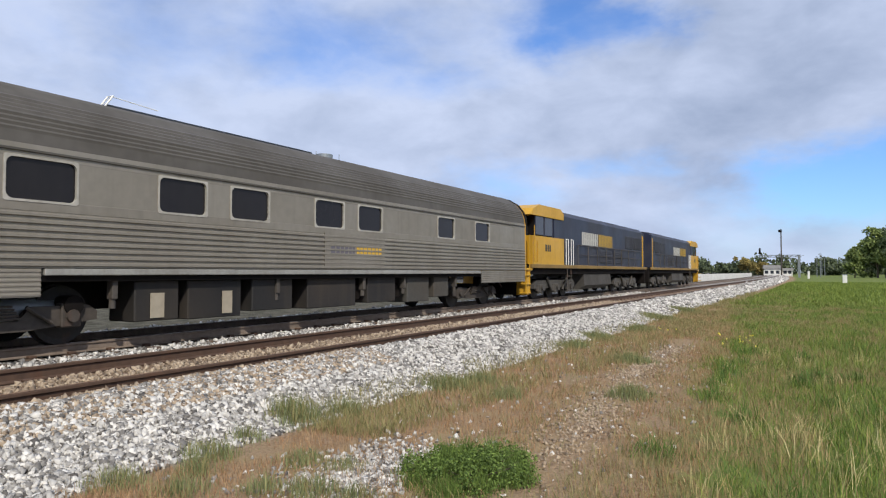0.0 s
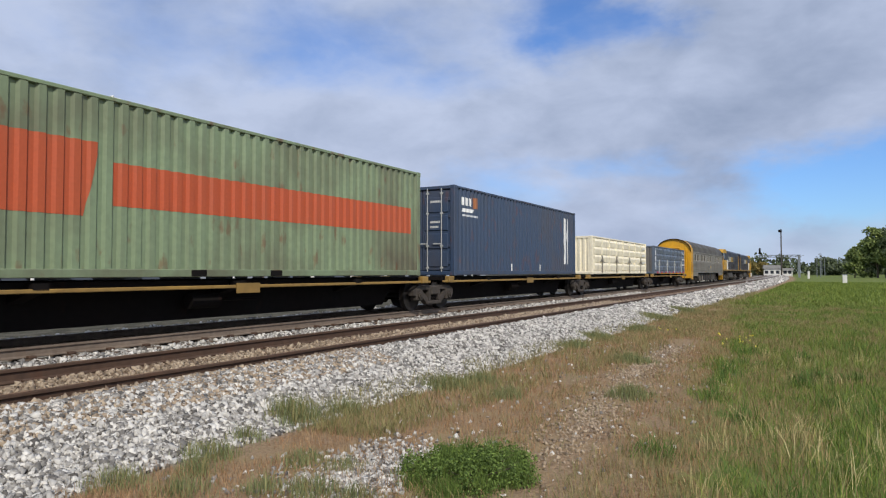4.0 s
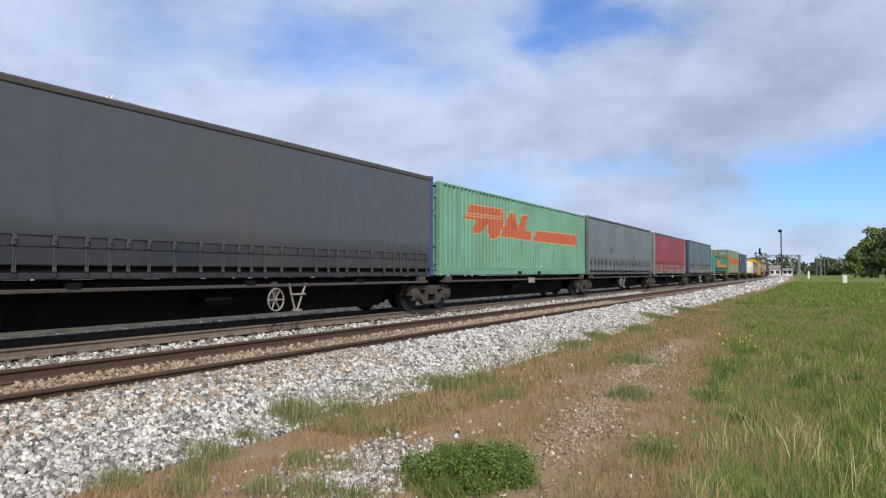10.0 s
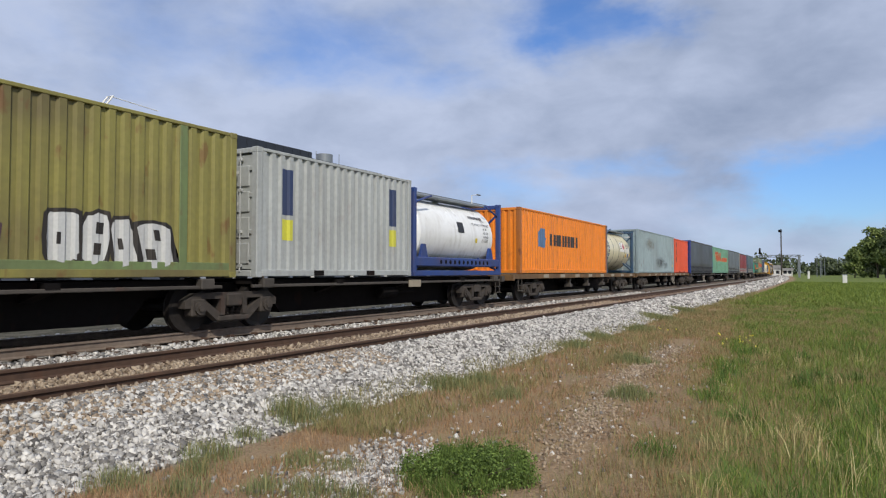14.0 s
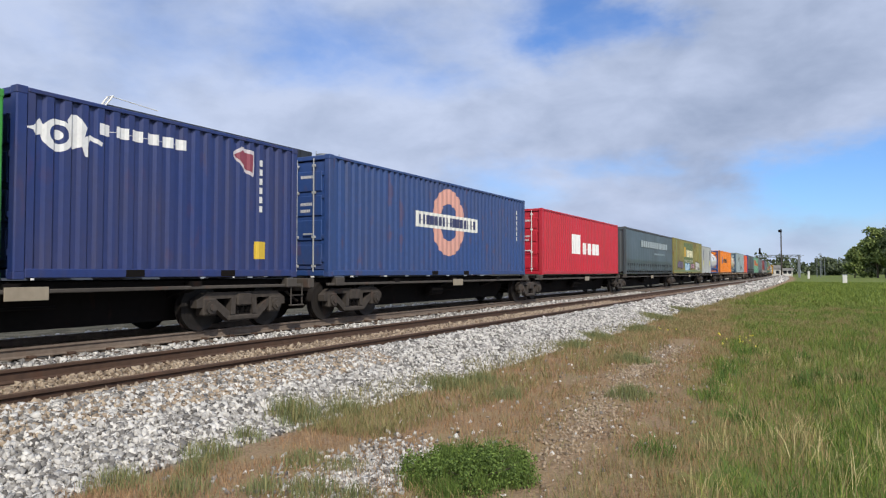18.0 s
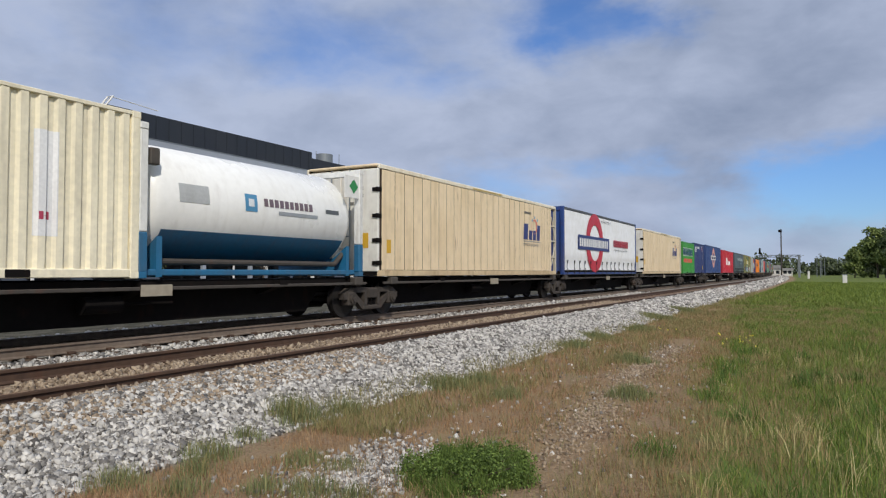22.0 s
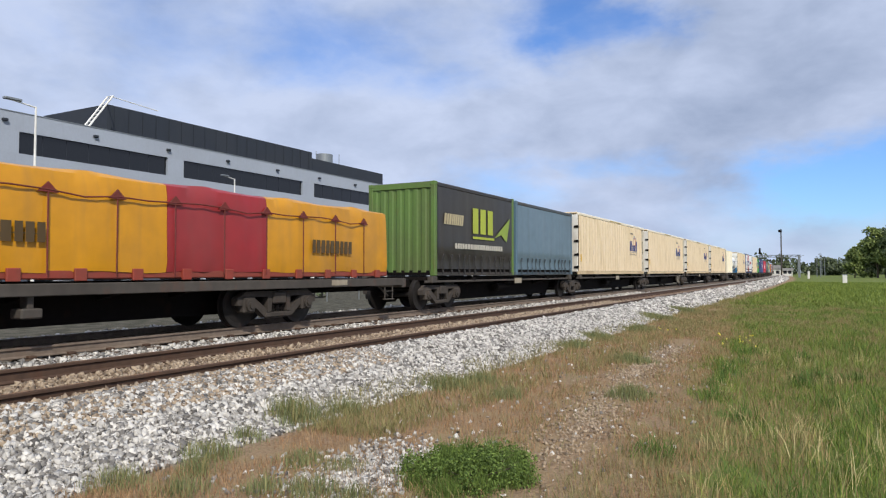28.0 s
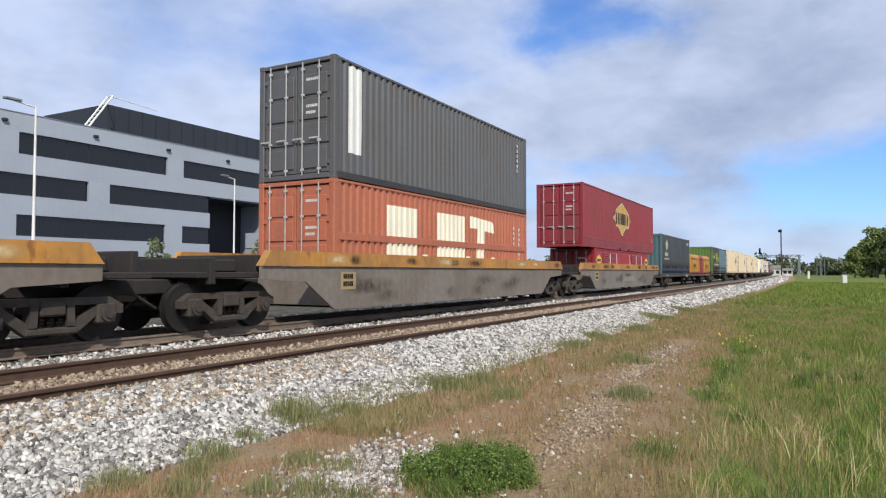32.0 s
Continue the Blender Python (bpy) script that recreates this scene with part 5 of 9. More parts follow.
def gas_tank_box(s0, z, H=2.7, L=6.5):
    """A smooth white pressure tank on teal saddles between two white end frames."""
    c = thing("gas_tank_container", "smooth white gas tank container with a teal lower shell", "container", "tank containers", s0, z)
    h, white, teal = L / 2, box_paint("ecebe4", 0.1, 0.2), box_paint("23688e", 0.15, 0.25)
    R, cz, half, n = 1.13, 1.42, h - 0.24, 40
    for sy in (-1, 1):
        for sx in (-1, 1):
            at = pose(sx * (HALF - 0.09), sy * (h - 0.09), 0)
            part("corner_post", Geo().slab(-0.085, 0.085, -0.085, 0.085, 0.8, H - 0.11, 0.02), white, c, "", at)
            part("post_foot", Geo().slab(-0.088, 0.088, -0.088, 0.088, 0.11, 0.8, 0.02), teal, c, "teal foot of the corner post", at)
            for zz in (0.06, H - 0.06):
                part("corner_casting", casting_geo, white if zz > 1 else teal, c, "", pose(sx * (HALF - 0.083), sy * (h - 0.083), zz), "casting")
        part("end_header", Geo().slab(-HALF + 0.17, HALF - 0.17, -0.06, 0.06, H - 0.16, H - 0.02, 0.015), white, c, "", pose(0, sy * (h - 0.09), 0))
        part("saddle", Geo().prism([(-1.1, 0.02), (1.1, 0.02), (1.1, 0.75), (0.7, 0.45), (-0.7, 0.45), (-1.1, 0.75)], 1, -0.06, 0.06), teal, c, "teal saddle plate", pose(0, sy * (h - 0.5), 0))

    def shell(prof, a0, a1, closed):
        g, m = Geo(), n if closed else n // 3
        for y, r in prof:
            g.v += [(r * math.sin(radians(a0 + (a1 - a0) * i / m)), y, cz + r * math.cos(radians(a0 + (a1 - a0) * i / m))) for i in range(m + 1)]
        for k in range(len(prof) - 1):
            g.f += [(k * (m + 1) + i, (k + 1) * (m + 1) + i, (k + 1) * (m + 1) + i + 1, k * (m + 1) + i + 1) for i in range(m)]
        return g
    dome = [(-half, 0.02), (-half, 0.5), (-half + 0.05, 0.85), (-half + 0.16, 1.05), (-half + 0.34, R)]
    part("barrel", shell(dome + [(-y, r) for y, r in dome[::-1]], 0, 360, True), surface("gloss_white_tank", "f3f2ec", 0.32, 0.0, 0.12, "9a8f78", 0.15, 0.05, 8.0, 0.02, 0.03), c, "smooth white tank barrel", smooth=True)
    part("lower_shell", shell([(-half + 0.36, R + 0.012), (half - 0.36, R + 0.012)], 118, 242, False), teal, c, "teal lower shell of the tank", smooth=True)
    part("drain_pipe", Geo().rod((0.95, -half + 0.3, 0.3), (0.95, half - 0.6, 0.3), 0.06, 10).rod((0.95, half - 0.6, 0.3), (0.95, half - 0.2, 0.62), 0.06, 10), M_DKSILL, c, "grey pipe along the foot")
    part("bottom_rail", Geo().slab(0.9, 1.1, -h + 0.2, h - 0.2, 0.04, 0.16, 0.02).slab(-1.1, -0.9, -h + 0.2, h - 0.2, 0.04, 0.16, 0.02), teal, c)
    part("hazard_board", Geo().slab(HALF - 0.02, HALF, h - 0.78, h - 0.2, 1.95, 2.5, 0.004), M_WHITE, c, "white hazard board")
    part("diamond", flat_shape([[(h - 0.6, 2.24), (h - 0.42, 2.06), (h - 0.24, 2.24), (h - 0.42, 2.42)]]), sign("2f8a4a"), c, "green diamond", pose(HALF + 0.006, 0, 0))
    part("valve_box", Geo().slab(HALF - 0.2, HALF - 0.05, -h + 0.25, -h + 0.45, 2.0, 2.3, 0.02), M_DKSILL, c)
    for y0, wid, ang, hgt, base, label in ((-0.55, 0.34, 6, 0.36, "4f8fb4", "blue square emblem"), (-0.55, 0.16, 6, 0.16, "dfe4e6", "pale middle of the emblem"), *[(-0.12 + 0.16 * k, 0.12, 8, 0.17, "6e5e66", "dull red-grey block letter shape") for k in range(10)], (0.9, 1.3, -2, 0.08, "9aa0a4", "thin grey line"), (-2.0, 0.7, 8, 0.35, "b4b6b4", "grey notice panel"), (2.1, 0.5, 6, 0.1, "55595c", "dark code")):
        on_barrel(c, y0, ang, wid, hgt, base, label, "label_plate", R + (0.009 if label.startswith("pale middle") else 0.006), cz)
    return c


def on_barrel(c, y, ang, w, hgt, base, label, name="label_plate", R=1.128, cz=1.30):
    """A thin plate that lies on the barrel at an angle above its waist."""
    g, n = Geo(), 4
    for i in range(n + 1):
        a = radians(ang) + (i / n - 0.5) * hgt / R
        g.v += [(R * math.cos(a), y - w / 2, cz + R * math.sin(a)), (R * math.cos(a), y + w / 2, cz + R * math.sin(a))]
    g.f = [(2 * i, 2 * i + 1, 2 * i + 3, 2 * i + 2) for i in range(n)]
    return part(name, g, sign(base), c, label)


def barrel_words(c, words, y, ang, size):
    """Readable words on a tank's barrel at an angle above its waist."""
    R, cz = 1.134, 1.30
    m = pose(R * math.cos(radians(ang)), y, cz + R * math.sin(radians(ang)), 90, 0, 90) @ pose(0, 0, 0, -ang, 0, 0)
    return text(c, words, 0, 0, size, "2e2e34", m=m, label="small dark words")


def tarped_load(s0, z, L, H):
    """Crates under a strapped tarpaulin, yellow with a red middle, on a red flat rack."""
    c = thing("tarpaulin_load", "yellow and red tarpaulin strapped over crates on a red flat rack", "covered load", "", s0, z)
    h = L / 2
    redm, yel, red = box_paint("8d3a2c", 0.3, 0.3), vinyl("c68a14", 0.4), vinyl("982228", 0.35)
    part("flat_rack", Geo().slab(-HALF, HALF, -h, h, 0.05, 0.2, 0.02), redm, c, "red flat rack with slotted sides")
    for i in range(12):
        part("stake_pocket", lambda: Geo().slab(0.0, 0.05, -0.1, 0.1, 0.02, 0.22, 0.01), redm, c, "", pose(HALF, -h + 0.5 + (L - 1.0) * i / 11, 0), "stake")

    def sheet(y0, y1):
        g = Geo()
        ny = max(int((y1 - y0) * 10), 4)
        prof = [(HALF + 0.01, 0.16), (HALF + 0.03, 0.35), (HALF + 0.01, 0.9), (HALF, H - 0.3), (HALF - 0.03, H - 0.1), (HALF - 0.12, H - 0.01), (0.6, H + 0.02), (-0.6, H + 0.02), (-HALF + 0.12, H - 0.01), (-HALF + 0.02, H - 0.15), (-HALF - 0.02, 0.9), (-HALF - 0.02, 0.16)]
        for i in range(ny + 1):
            y = y0 + (y1 - y0) * i / ny
            for k, (x, zz) in enumerate(prof):
                d = 0.035 * noise.noise((y * 1.9, k * 0.45, 7)) + 0.02 * noise.noise((y * 5.0, k * 1.3, 2))
                sag = -0.05 * abs(math.sin(y * 1.35)) if 5 <= k <= 8 else 0.0
                g.v.append((x + (d if x > 0 else -d), y, zz + sag + (0.04 * noise.noise((y * 1.1, 0, 5)) if k == 0 else 0)))
        n = len(prof)
        g.f = [(i * n + k, (i + 1) * n + k, (i + 1) * n + k + 1, i * n + k + 1) for i in range(ny) for k in range(n - 1)]
        g.f += [tuple(range(n)), tuple(range(ny * n, ny * n + n))[::-1]]
        return g
    part("tarpaulin", sheet(-h + 0.05, -0.95), yel, c, "wrinkled yellow tarpaulin", smooth=True)
    part("tarpaulin", sheet(-0.94, 1.55), red, c, "wrinkled red tarpaulin", smooth=True)
    part("tarpaulin", sheet(1.56, h - 0.05), yel, c, "wrinkled yellow tarpaulin", smooth=True)
    rope = surface("dark_red_webbing", "6b2722", 0.8)
    ys = [-h + 0.7 + 1.15 * i for i in range(10)]
    for i, y in enumerate(ys):
        part("tie_strap", lambda: Geo().rod((HALF + 0.06, 0, 0.12), (HALF + 0.055, 0, H - 0.35), 0.012, 6), rope, c, "", pose(0, y, 0), "tie")
        part("strap_patch", lambda: Geo().prism([(-0.16, H - 0.44), (0.16, H - 0.44), (0.0, H - 0.28)], 0, HALF + 0.035, HALF + 0.065), rope, c, "dark red strap patch", pose(0, y, 0), "patch")
        if i:
            part("slack_strap", Geo().rod((HALF + 0.06, ys[i - 1], H - 0.40), (HALF + 0.06, (y + ys[i - 1]) / 2, H - 0.46 + 0.04 * (i % 3)), 0.014, 6).rod((HALF + 0.06, (y + ys[i - 1]) / 2, H - 0.46 + 0.04 * (i % 3)), (HALF + 0.06, y, H - 0.40), 0.014, 6), rope, c)
    for y0 in (-4.6, 2.95):
        part("lettering_bar", bars(y0, 0.6, 0.3, 9, 1.5), sign("4e3c1e"), c, "row of dark blocks", pose(HALF + 0.075, 0, 0))
    return c


# ---- the consist, from the rear of each unit to its front, in metres along the line at the start ----


def consist():
    D = 1.03
    # the first articulated set, dull yellow sills
    ends = [-73.0, -58.9, -42.85, -28.25, -13.4, 0.8]
    for i in range(5):
        rear, front = ends[i] + 0.06, ends[i + 1] - 0.06
        spine_platform(rear, front, M_YSILL, ends[i] + (1.9 if i == 0 else 0.0), i == 4, None, M_YSILL if i else None, "skeletal container wagon unit with dull yellow side sills")
    c = side_door_box(12.19, 1.97, "5a6878", "blue-grey container with ribbed side doors and red lock boxes", -6.05, D, True, True)
    c = side_door_box(12.19, 1.98, "f2e8cc", "cream container with ribbed side doors and dark handles", -20.7, D, False, False)
    c = steel_box("shipping_container", 12.19, 2.9, "36465e", "faded blue corrugated shipping container with white strips", -35.7, D, rust=0.3, dirt=0.35)
    for k in range(3):
        decal(c, rows_of([quad(-5.6 + 0.27 * k, 2.3, 0.22, 0.26)]), "e8e8e6", 12.19, "white block shape")
    decal(c, rows_of([quad(-4.78, 2.24, 0.46, 0.36)]), "a0643c", 12.19, "brown block shape")
    decal(c, rows_of([quad(-5.6, 2.08, 0.8, 0.12, 1.0)]), "e8e8e6", 12.19, "white swoosh")
    decal(c, rows_of([quad(-5.55, 1.94, 1.25, 0.06)]), "c8ccd0", 12.19, "thin white line")
    for y0, w in ((4.58, 0.22), (4.92, 0.24)):
        decal(c, rows_of([[(y0, 0.45), (y0 + w * 0.8, 0.5), (y0 + w, 1.1), (y0 + w * 0.9, 1.9), (y0 + w, 2.5), (y0 + w * 0.1, 2.56), (y0 - 0.03, 1.7), (y0 + 0.04, 1.1)]]), "dfe0de", 12.19, "peeling white strip")
    for y0 in (-1.5, 1.5):
        decal(c, rows_of([quad(y0, 0.12, 0.06, 0.3)]), "d8d8d4", 12.19, "short white mark")
    c = steel_box("shipping_container", 14.0, 3.0, "7c8c6c", "weathered green container with a broad orange band", -50.9, D, rust=0.55, dirt=0.8, pockets=True)
    decal(c, rows_of([quad(-2.8, 1.2, 9.3, 0.72)], 3), "b4512c", 14.0, "faded orange band")
    decal(c, rows_of([quad(-6.0, 1.0, 2.7, 1.2, 0.2)], 8), "b4512c", 14.0, "faded orange slanted block")
    # low teal curtain-sided box
    c = curtain_box("curtain_container", 12.19, 1.93, "1f7f6a", "4aa389", "teal curtain-sided container with orange shapes outlined in yellow", -65.9, D, "1c5a50", 22, "2a4a44", "2b3034")
    logo_slant(c, -4.1, 0.72, 3.4, 0.66, "d8632c", "e3c04c", 6.4)
    # the second articulated set
    ends = [-149.4, -134.25, -119.05, -103.75, -89.9, -73.95]
    for i in range(5):
        spine_platform(ends[i] + 0.06, ends[i + 1] - 0.06, M_DKSILL, ends[i] + (1.4 if i == 0 else 0.0), i == 4, {4: -82.6, 2: -112.4, 0: -141.1}.get(i))
    c = curtain_box("curtain_container", 14.0, 2.98, "52656e", "3d4f66", "blue-grey curtain-sided container with dusty straps", -81.8, D, "3a3e42", 26, "908d86", "33373a", "2f2b2a")
    c = curtain_box("curtain_container", 12.19, 2.93, "8e222d", "8b8b84", "red curtain-sided container with grey steel ends", -97.0, D, "57514c", 22, "a8a49e", "3b3e40")
    flat_decal(c, [[(4.95, 0.68), (5.12, 0.84), (4.95, 1.0), (4.78, 0.84)]], "d2614a", "orange diamond label", 10, HALF + 0.02)
    c = curtain_box("curtain_container", 14.4, 2.97, "6a7176", "6c6f70", "grey curtain-sided container with dark stains along the foot", -111.55, D, "53585a", 20, "4a4e50", "3a3d40", "2f2b2a")
    for y0, y1, z0, z1 in ((2.18, 2.56, 0.88, 1.13), (2.0, 2.25, 0.48, 0.74), (5.55, 5.65, 0.86, 1.06), (-3.1, -2.5, 1.2, 1.5)):
        flat_decal(c, [quad(y0, z0, y1 - y0, z1 - z0)], "54585a", "grey mending patch", 2, HALF + 0.012)
    c = steel_box("shipping_container", 14.63, 2.9, "6b9c80", "mint green corrugated container with faded orange shapes", -126.65, D, rust=0.2, dirt=0.35, pockets=True)
    long_box_frame(c, 14.63, "6b9c80", 0.2, 0.35)
    logo_ribs(c, 14.63, "b4562f", "b8a070")
    c = curtain_box("curtain_container", 14.4, 2.98, "4c5056", "2d3f80", "dark grey curtain-sided container with bright blue ends", -141.6, D, "2a2d31", 30, "3c4044", "44423f", None, "2c2f35")
    # two separate flat wagons
    flat_wagon(-169.5, -149.95, (-167.0, -152.3), M_RUSTSILL, 1.07, "rusty brown flat wagon with pale data plates", -157.7, [(-166 + 1.9 * i, -165.5 + 1.9 * i, 0.9, 1.04) for i in range(8)])
    c = steel_box("shipping_container", 6.058, 2.75, "d9542f", "bright orange-red corrugated container with dark blocks", -153.33, 1.08, rust=0.1, dirt=0.15)
    for k in range(3):
        decal(c, rows_of([quad(-2.42, 2.04 - 0.59 * k, 0.32, 0.43)], 4), "5a2a20", 6.058, "dark block letter shape")
    c = steel_box("shipping_container", 12.19, 2.82, "93a3a5", "pale blue-grey corrugated container with rusty edges", -162.85, 1.08, rust=0.3, dirt=0.3)
    smudge(c, -2.6, 1.95, 3.6, 1.0, "8a8478", 0.5, "brown ghost of a removed name", 12.19)
    smudge(c, 0.9, 0.75, 3.4, 0.9, "4c4e50", 0.75, "dark scuffed patch", 12.19)
    smudge(c, 2.9, 0.55, 1.6, 0.6, "4c4e50", 0.5, "dark scuffed patch", 12.19)
    part("warning_triangle", flat_shape([[(5.2, 0.95), (5.45, 0.95), (5.32, 1.15)]], 8), sign("e0b52c"), c, "yellow warning triangle", pose(HALF + 0.004, 0, 0))
    part("warning_label", flat_shape([quad(5.15, 0.45, 0.24, 0.18)], 2), sign("e0b52c"), c, "yellow label", pose(HALF + 0.004, 0, 0))
    for k in range(6):
        part("code_block", bars(5.15, 1.35 + 0.2 * k, 0.14, 1, 0.12), sign("eceae4"), c, "white upright code", pose(HALF + 0.004, 0, 0))
    flat_wagon(-189.25, -170.05, (-186.7, -172.6), M_RUSTSILL, 1.07, "rusty brown flat wagon carrying an orange box and a tank", None, [(-186 + 2.1 * i, -185.4 + 2.1 * i, 0.9, 1.04) for i in range(8)])
    c = tank_box(-173.25, 1.08, "ddd3b0", "32536e", "cream tank container with dark bands in a blue frame")
    on_barrel(c, 0.72, 12, 1.0, 0.56, "e8e6df", "white hazard placard")
    for k in range(3):
        on_barrel(c, 0.45, 22 - 7 * k, 0.34, 0.05, "6a6a6c", "small dark line", "lettering_bar", 1.132)
    m45 = pose(1.136 * math.cos(radians(13)), 0.98, 1.30 + 1.136 * math.sin(radians(13)), 0, -13, 0)
    part("diamond", flat_shape([[(-0.21, 0), (0, -0.21), (0.21, 0), (0, 0.21)]]), sign("b8283c"), c, "red diamond", m45)
    for k in range(6):
        on_barrel(c, -2.15, 33 - 11.5 * k, 0.20, 0.17, "32405e", "dark blue block letter shape", "painted_shape")
    on_barrel(c, -2.15, 4, 0.40, 1.55, "eceae2", "white upright panel").location.x = -0.003
    on_barrel(c, 1.85, 4, 0.8, 0.30, "e4e1d6", "white notice panel").location.x = -0.003
    for k in range(3):
        on_barrel(c, 1.85, 20 - 5 * k, 0.7 - 0.12 * k, 0.05, "8a8a88", "thin grey line", "lettering_bar")
    on_barrel(c, 2.05, -13, 0.34, 0.30, "e8e6e0", "white edge of a small label").location.x = -0.002
    on_barrel(c, 2.05, -13, 0.29, 0.25, "27468a", "small blue label")
    text(c, "T", 0, 0, 0.24, "f0f0ee", m=pose(1.137 * math.cos(radians(-17)), 1.97, 1.30 + 1.137 * math.sin(radians(-17)), 90, 0, 90) @ pose(0, 0, 0, 17, 0, 0), label="white letter on a blue label")
    tri = pose(1.134 * math.cos(radians(-12)), 1.5, 1.30 + 1.134 * math.sin(radians(-12)), 0, 12, 0)
    part("warning_triangle", flat_shape([[(-0.16, -0.12), (0.16, -0.12), (0.0, 0.17)]]), sign("d6a926"), c, "yellow warning triangle", tri)
    on_barrel(c, 2.45, -12, 0.12, 0.2, "d6a926", "yellow warning label")
    c = steel_box("shipping_container", 12.19, 2.6, "e88420", "orange corrugated shipping container with rust scrapes", -182.37, 1.08, rust=0.2, dirt=0.12, runs=0.7, door_rear=False, post_mat=box_paint("a8642a", 0.9, 0.5))
    decal(c, rows_of([[(-4.1, 1.12), (-4.02, 1.75), (-3.85, 1.9), (-3.35, 1.88), (-3.35, 1.52), (-3.15, 1.5), (-3.35, 1.36), (-3.35, 1.08), (-3.6, 1.08), (-3.72, 1.3), (-3.8, 1.12)]], 14), "4f6f94", 12.19, "faded blue square emblem")
    decal(c, letter_blocks(-2.66, 1.2, 0.5, 10, 3.8), "2e2a2a", 12.19, "row of dark block letter shapes")
    # the third articulated set
    ends = [-261.4, -247.9, -233.8, -217.9, -203.0, -189.95]
    for i in range(5):
        spine_platform(ends[i] + 0.06, ends[i + 1] - 0.06, M_DKSILL, ends[i] + (1.6 if i == 0 else 0.0), i == 4)
    c = tank_box(-193.3, D, "e9e9e6", "23407e", "white tank container in a bright blue frame", 2.55, bands=0)
    for k in range(9):
        on_barrel(c, 1.0 + 0.115 * k, 36, 0.075, 0.12, "4a4a50", "dark code block", "code_block")
    for words, y0, ang, size in (("22T6", 1.75, 28, 0.13), ("TC IMPACT APPROVED", 0.95, 20, 0.13), ("IM 101", 1.75, 13, 0.12), ("RID ADR", 1.7, 6, 0.12), ("AAR 600", 1.7, -1, 0.12), ("21 CBM", 1.6, -8, 0.15)):
        barrel_words(c, words, y0, ang, size)
    on_barrel(c, 1.2, -6, 0.15, 0.15, "d8c02a", "yellow warning label")
    on_barrel(c, 0.1, 14, 0.42, 0.36, "222428", "black placard")
    part("blue_skirt", Geo().slab(1.0, 1.2, -2.9, 2.9, 0.28, 0.56, 0.03), box_paint("23407e", 0.2), c, "blue side skirt with round holes")
    for y0 in (-2.3, 2.3):
        part("skirt_bracket", lambda: Geo().prism([(-0.22, 0.55), (0.22, 0.55), (0.08, 0.95), (-0.08, 0.95)], 0, 1.05, 1.13), box_paint("23407e", 0.2), c, "", pose(0, y0, 0), "skirtbracket")
    # skirt is uncut; black discs stand for the shaded holes
    for k in range(12):
        part("skirt_hole", lambda: Geo().rod((1.19, 0, 0.42), (1.203, 0, 0.42), 0.07, 14), M_UNDER, c, "black disc for the shade in a round hole", pose(0, -1.4 + 0.3 * k, 0), "skirthole")
    c = steel_box("shipping_container", 6.058, 2.72, "a9aca9", "pale grey container with dark and yellow labels", -199.5, D, rust=0.1, dirt=0.2)
    for y0 in (-2.27, 1.9):
        decal(c, rows_of([quad(y0, 1.35, 0.34, 1.0)], 2), "2c3a5c", 6.058, "dark blue upright label")
        decal(c, rows_of([quad(y0, 0.8, 0.34, 0.45)], 2), "c9c542", 6.058, "yellow label")
    c = steel_box("shipping_container", 14.63, 2.87, "867f42", "olive green container with sprayed scrawl along its foot", -210.4, D, rust=0.6, dirt=0.75, pockets=True)
    L = 14.63
    long_box_frame(c, L, "6f8050", 0.4, 0.5)
    decal(c, rows_of([quad(-2.56, 0.45, 4.6, 2.2)]), "5c6c46", L, "darker green repainted panel", lift=-0.002)
    decal(c, rows_of([quad(-2.4, 1.43, 0.8, 0.83)], 14), "cda23c", L, "yellow square emblem")
    decal(c, letter_blocks(-1.31, 1.42, 0.6, 8, 3.34), "dfd9b8", L, "row of cream block letter shapes")
    text(c, "TRANSPORT", -2.34, 0.94, 0.36, "cfcdb0", HALF - 0.002, label="cream capital letters")
    text(c, "SINCE 1895", 0.1, 0.94, 0.34, "cfcdb0", HALF - 0.002, label="cream capital letters")
    scrawl(c, L, -5.5, 0.42, 2.45, 0.62, 5, "2f2838", "6e6480", 3)
    scrawl(c, L, -2.05, 0.02, 2.4, 0.88, 4, "3f6f9c", "a8c4d4", 17)
    scrawl(c, L, 1.1, 0.4, 1.75, 0.5, 5, "46303c", "b48c9c", 29)
    scrawl(c, L, 3.5, 0.18, 2.35, 0.92, 4, "26221f", "c4c4c0", 41)
    c = curtain_box("curtain_container", 14.63, 2.85, "4f5f66", "4a5357", "blue-grey curtain-sided container with pale writing marks", -225.55, D, "3c4448", 26, "3c4448", "34383a")
    part("lettering_bar", bars(-3.4, 1.75, 0.42, 16, 8.6), sign("aab6b8"), c, "pale row of blocks", pose(HALF + 0.022, 0, 0))
    part("lettering_bar", bars(0.5, 1.3, 0.12, 22, 3.6), sign("8fa0a4"), c, "thin pale line", pose(HALF + 0.022, 0, 0))
    c = steel_box("shipping_container", 12.19, 2.8, "bf2436", "bright red corrugated shipping container with white shapes", -240.8, D, rust=0.08, dirt=0.12, rod_mat=M_WHITE)
    decal(c, rows_of([quad(-2.2, 0.98, 1.3, 0.92)], 14), "eceae6", 12.19, "tall white block shape")
    decal(c, letter_blocks(-0.4, 0.98, 0.56, 4, 2.9), "eceae6", 12.19, "row of white block letter shapes")
    c = steel_box("shipping_container", 12.19, 2.92, "2b477c", "royal blue corrugated container with a pink ring emblem", -254.9, D, rust=0.3, dirt=0.2, pockets=True)
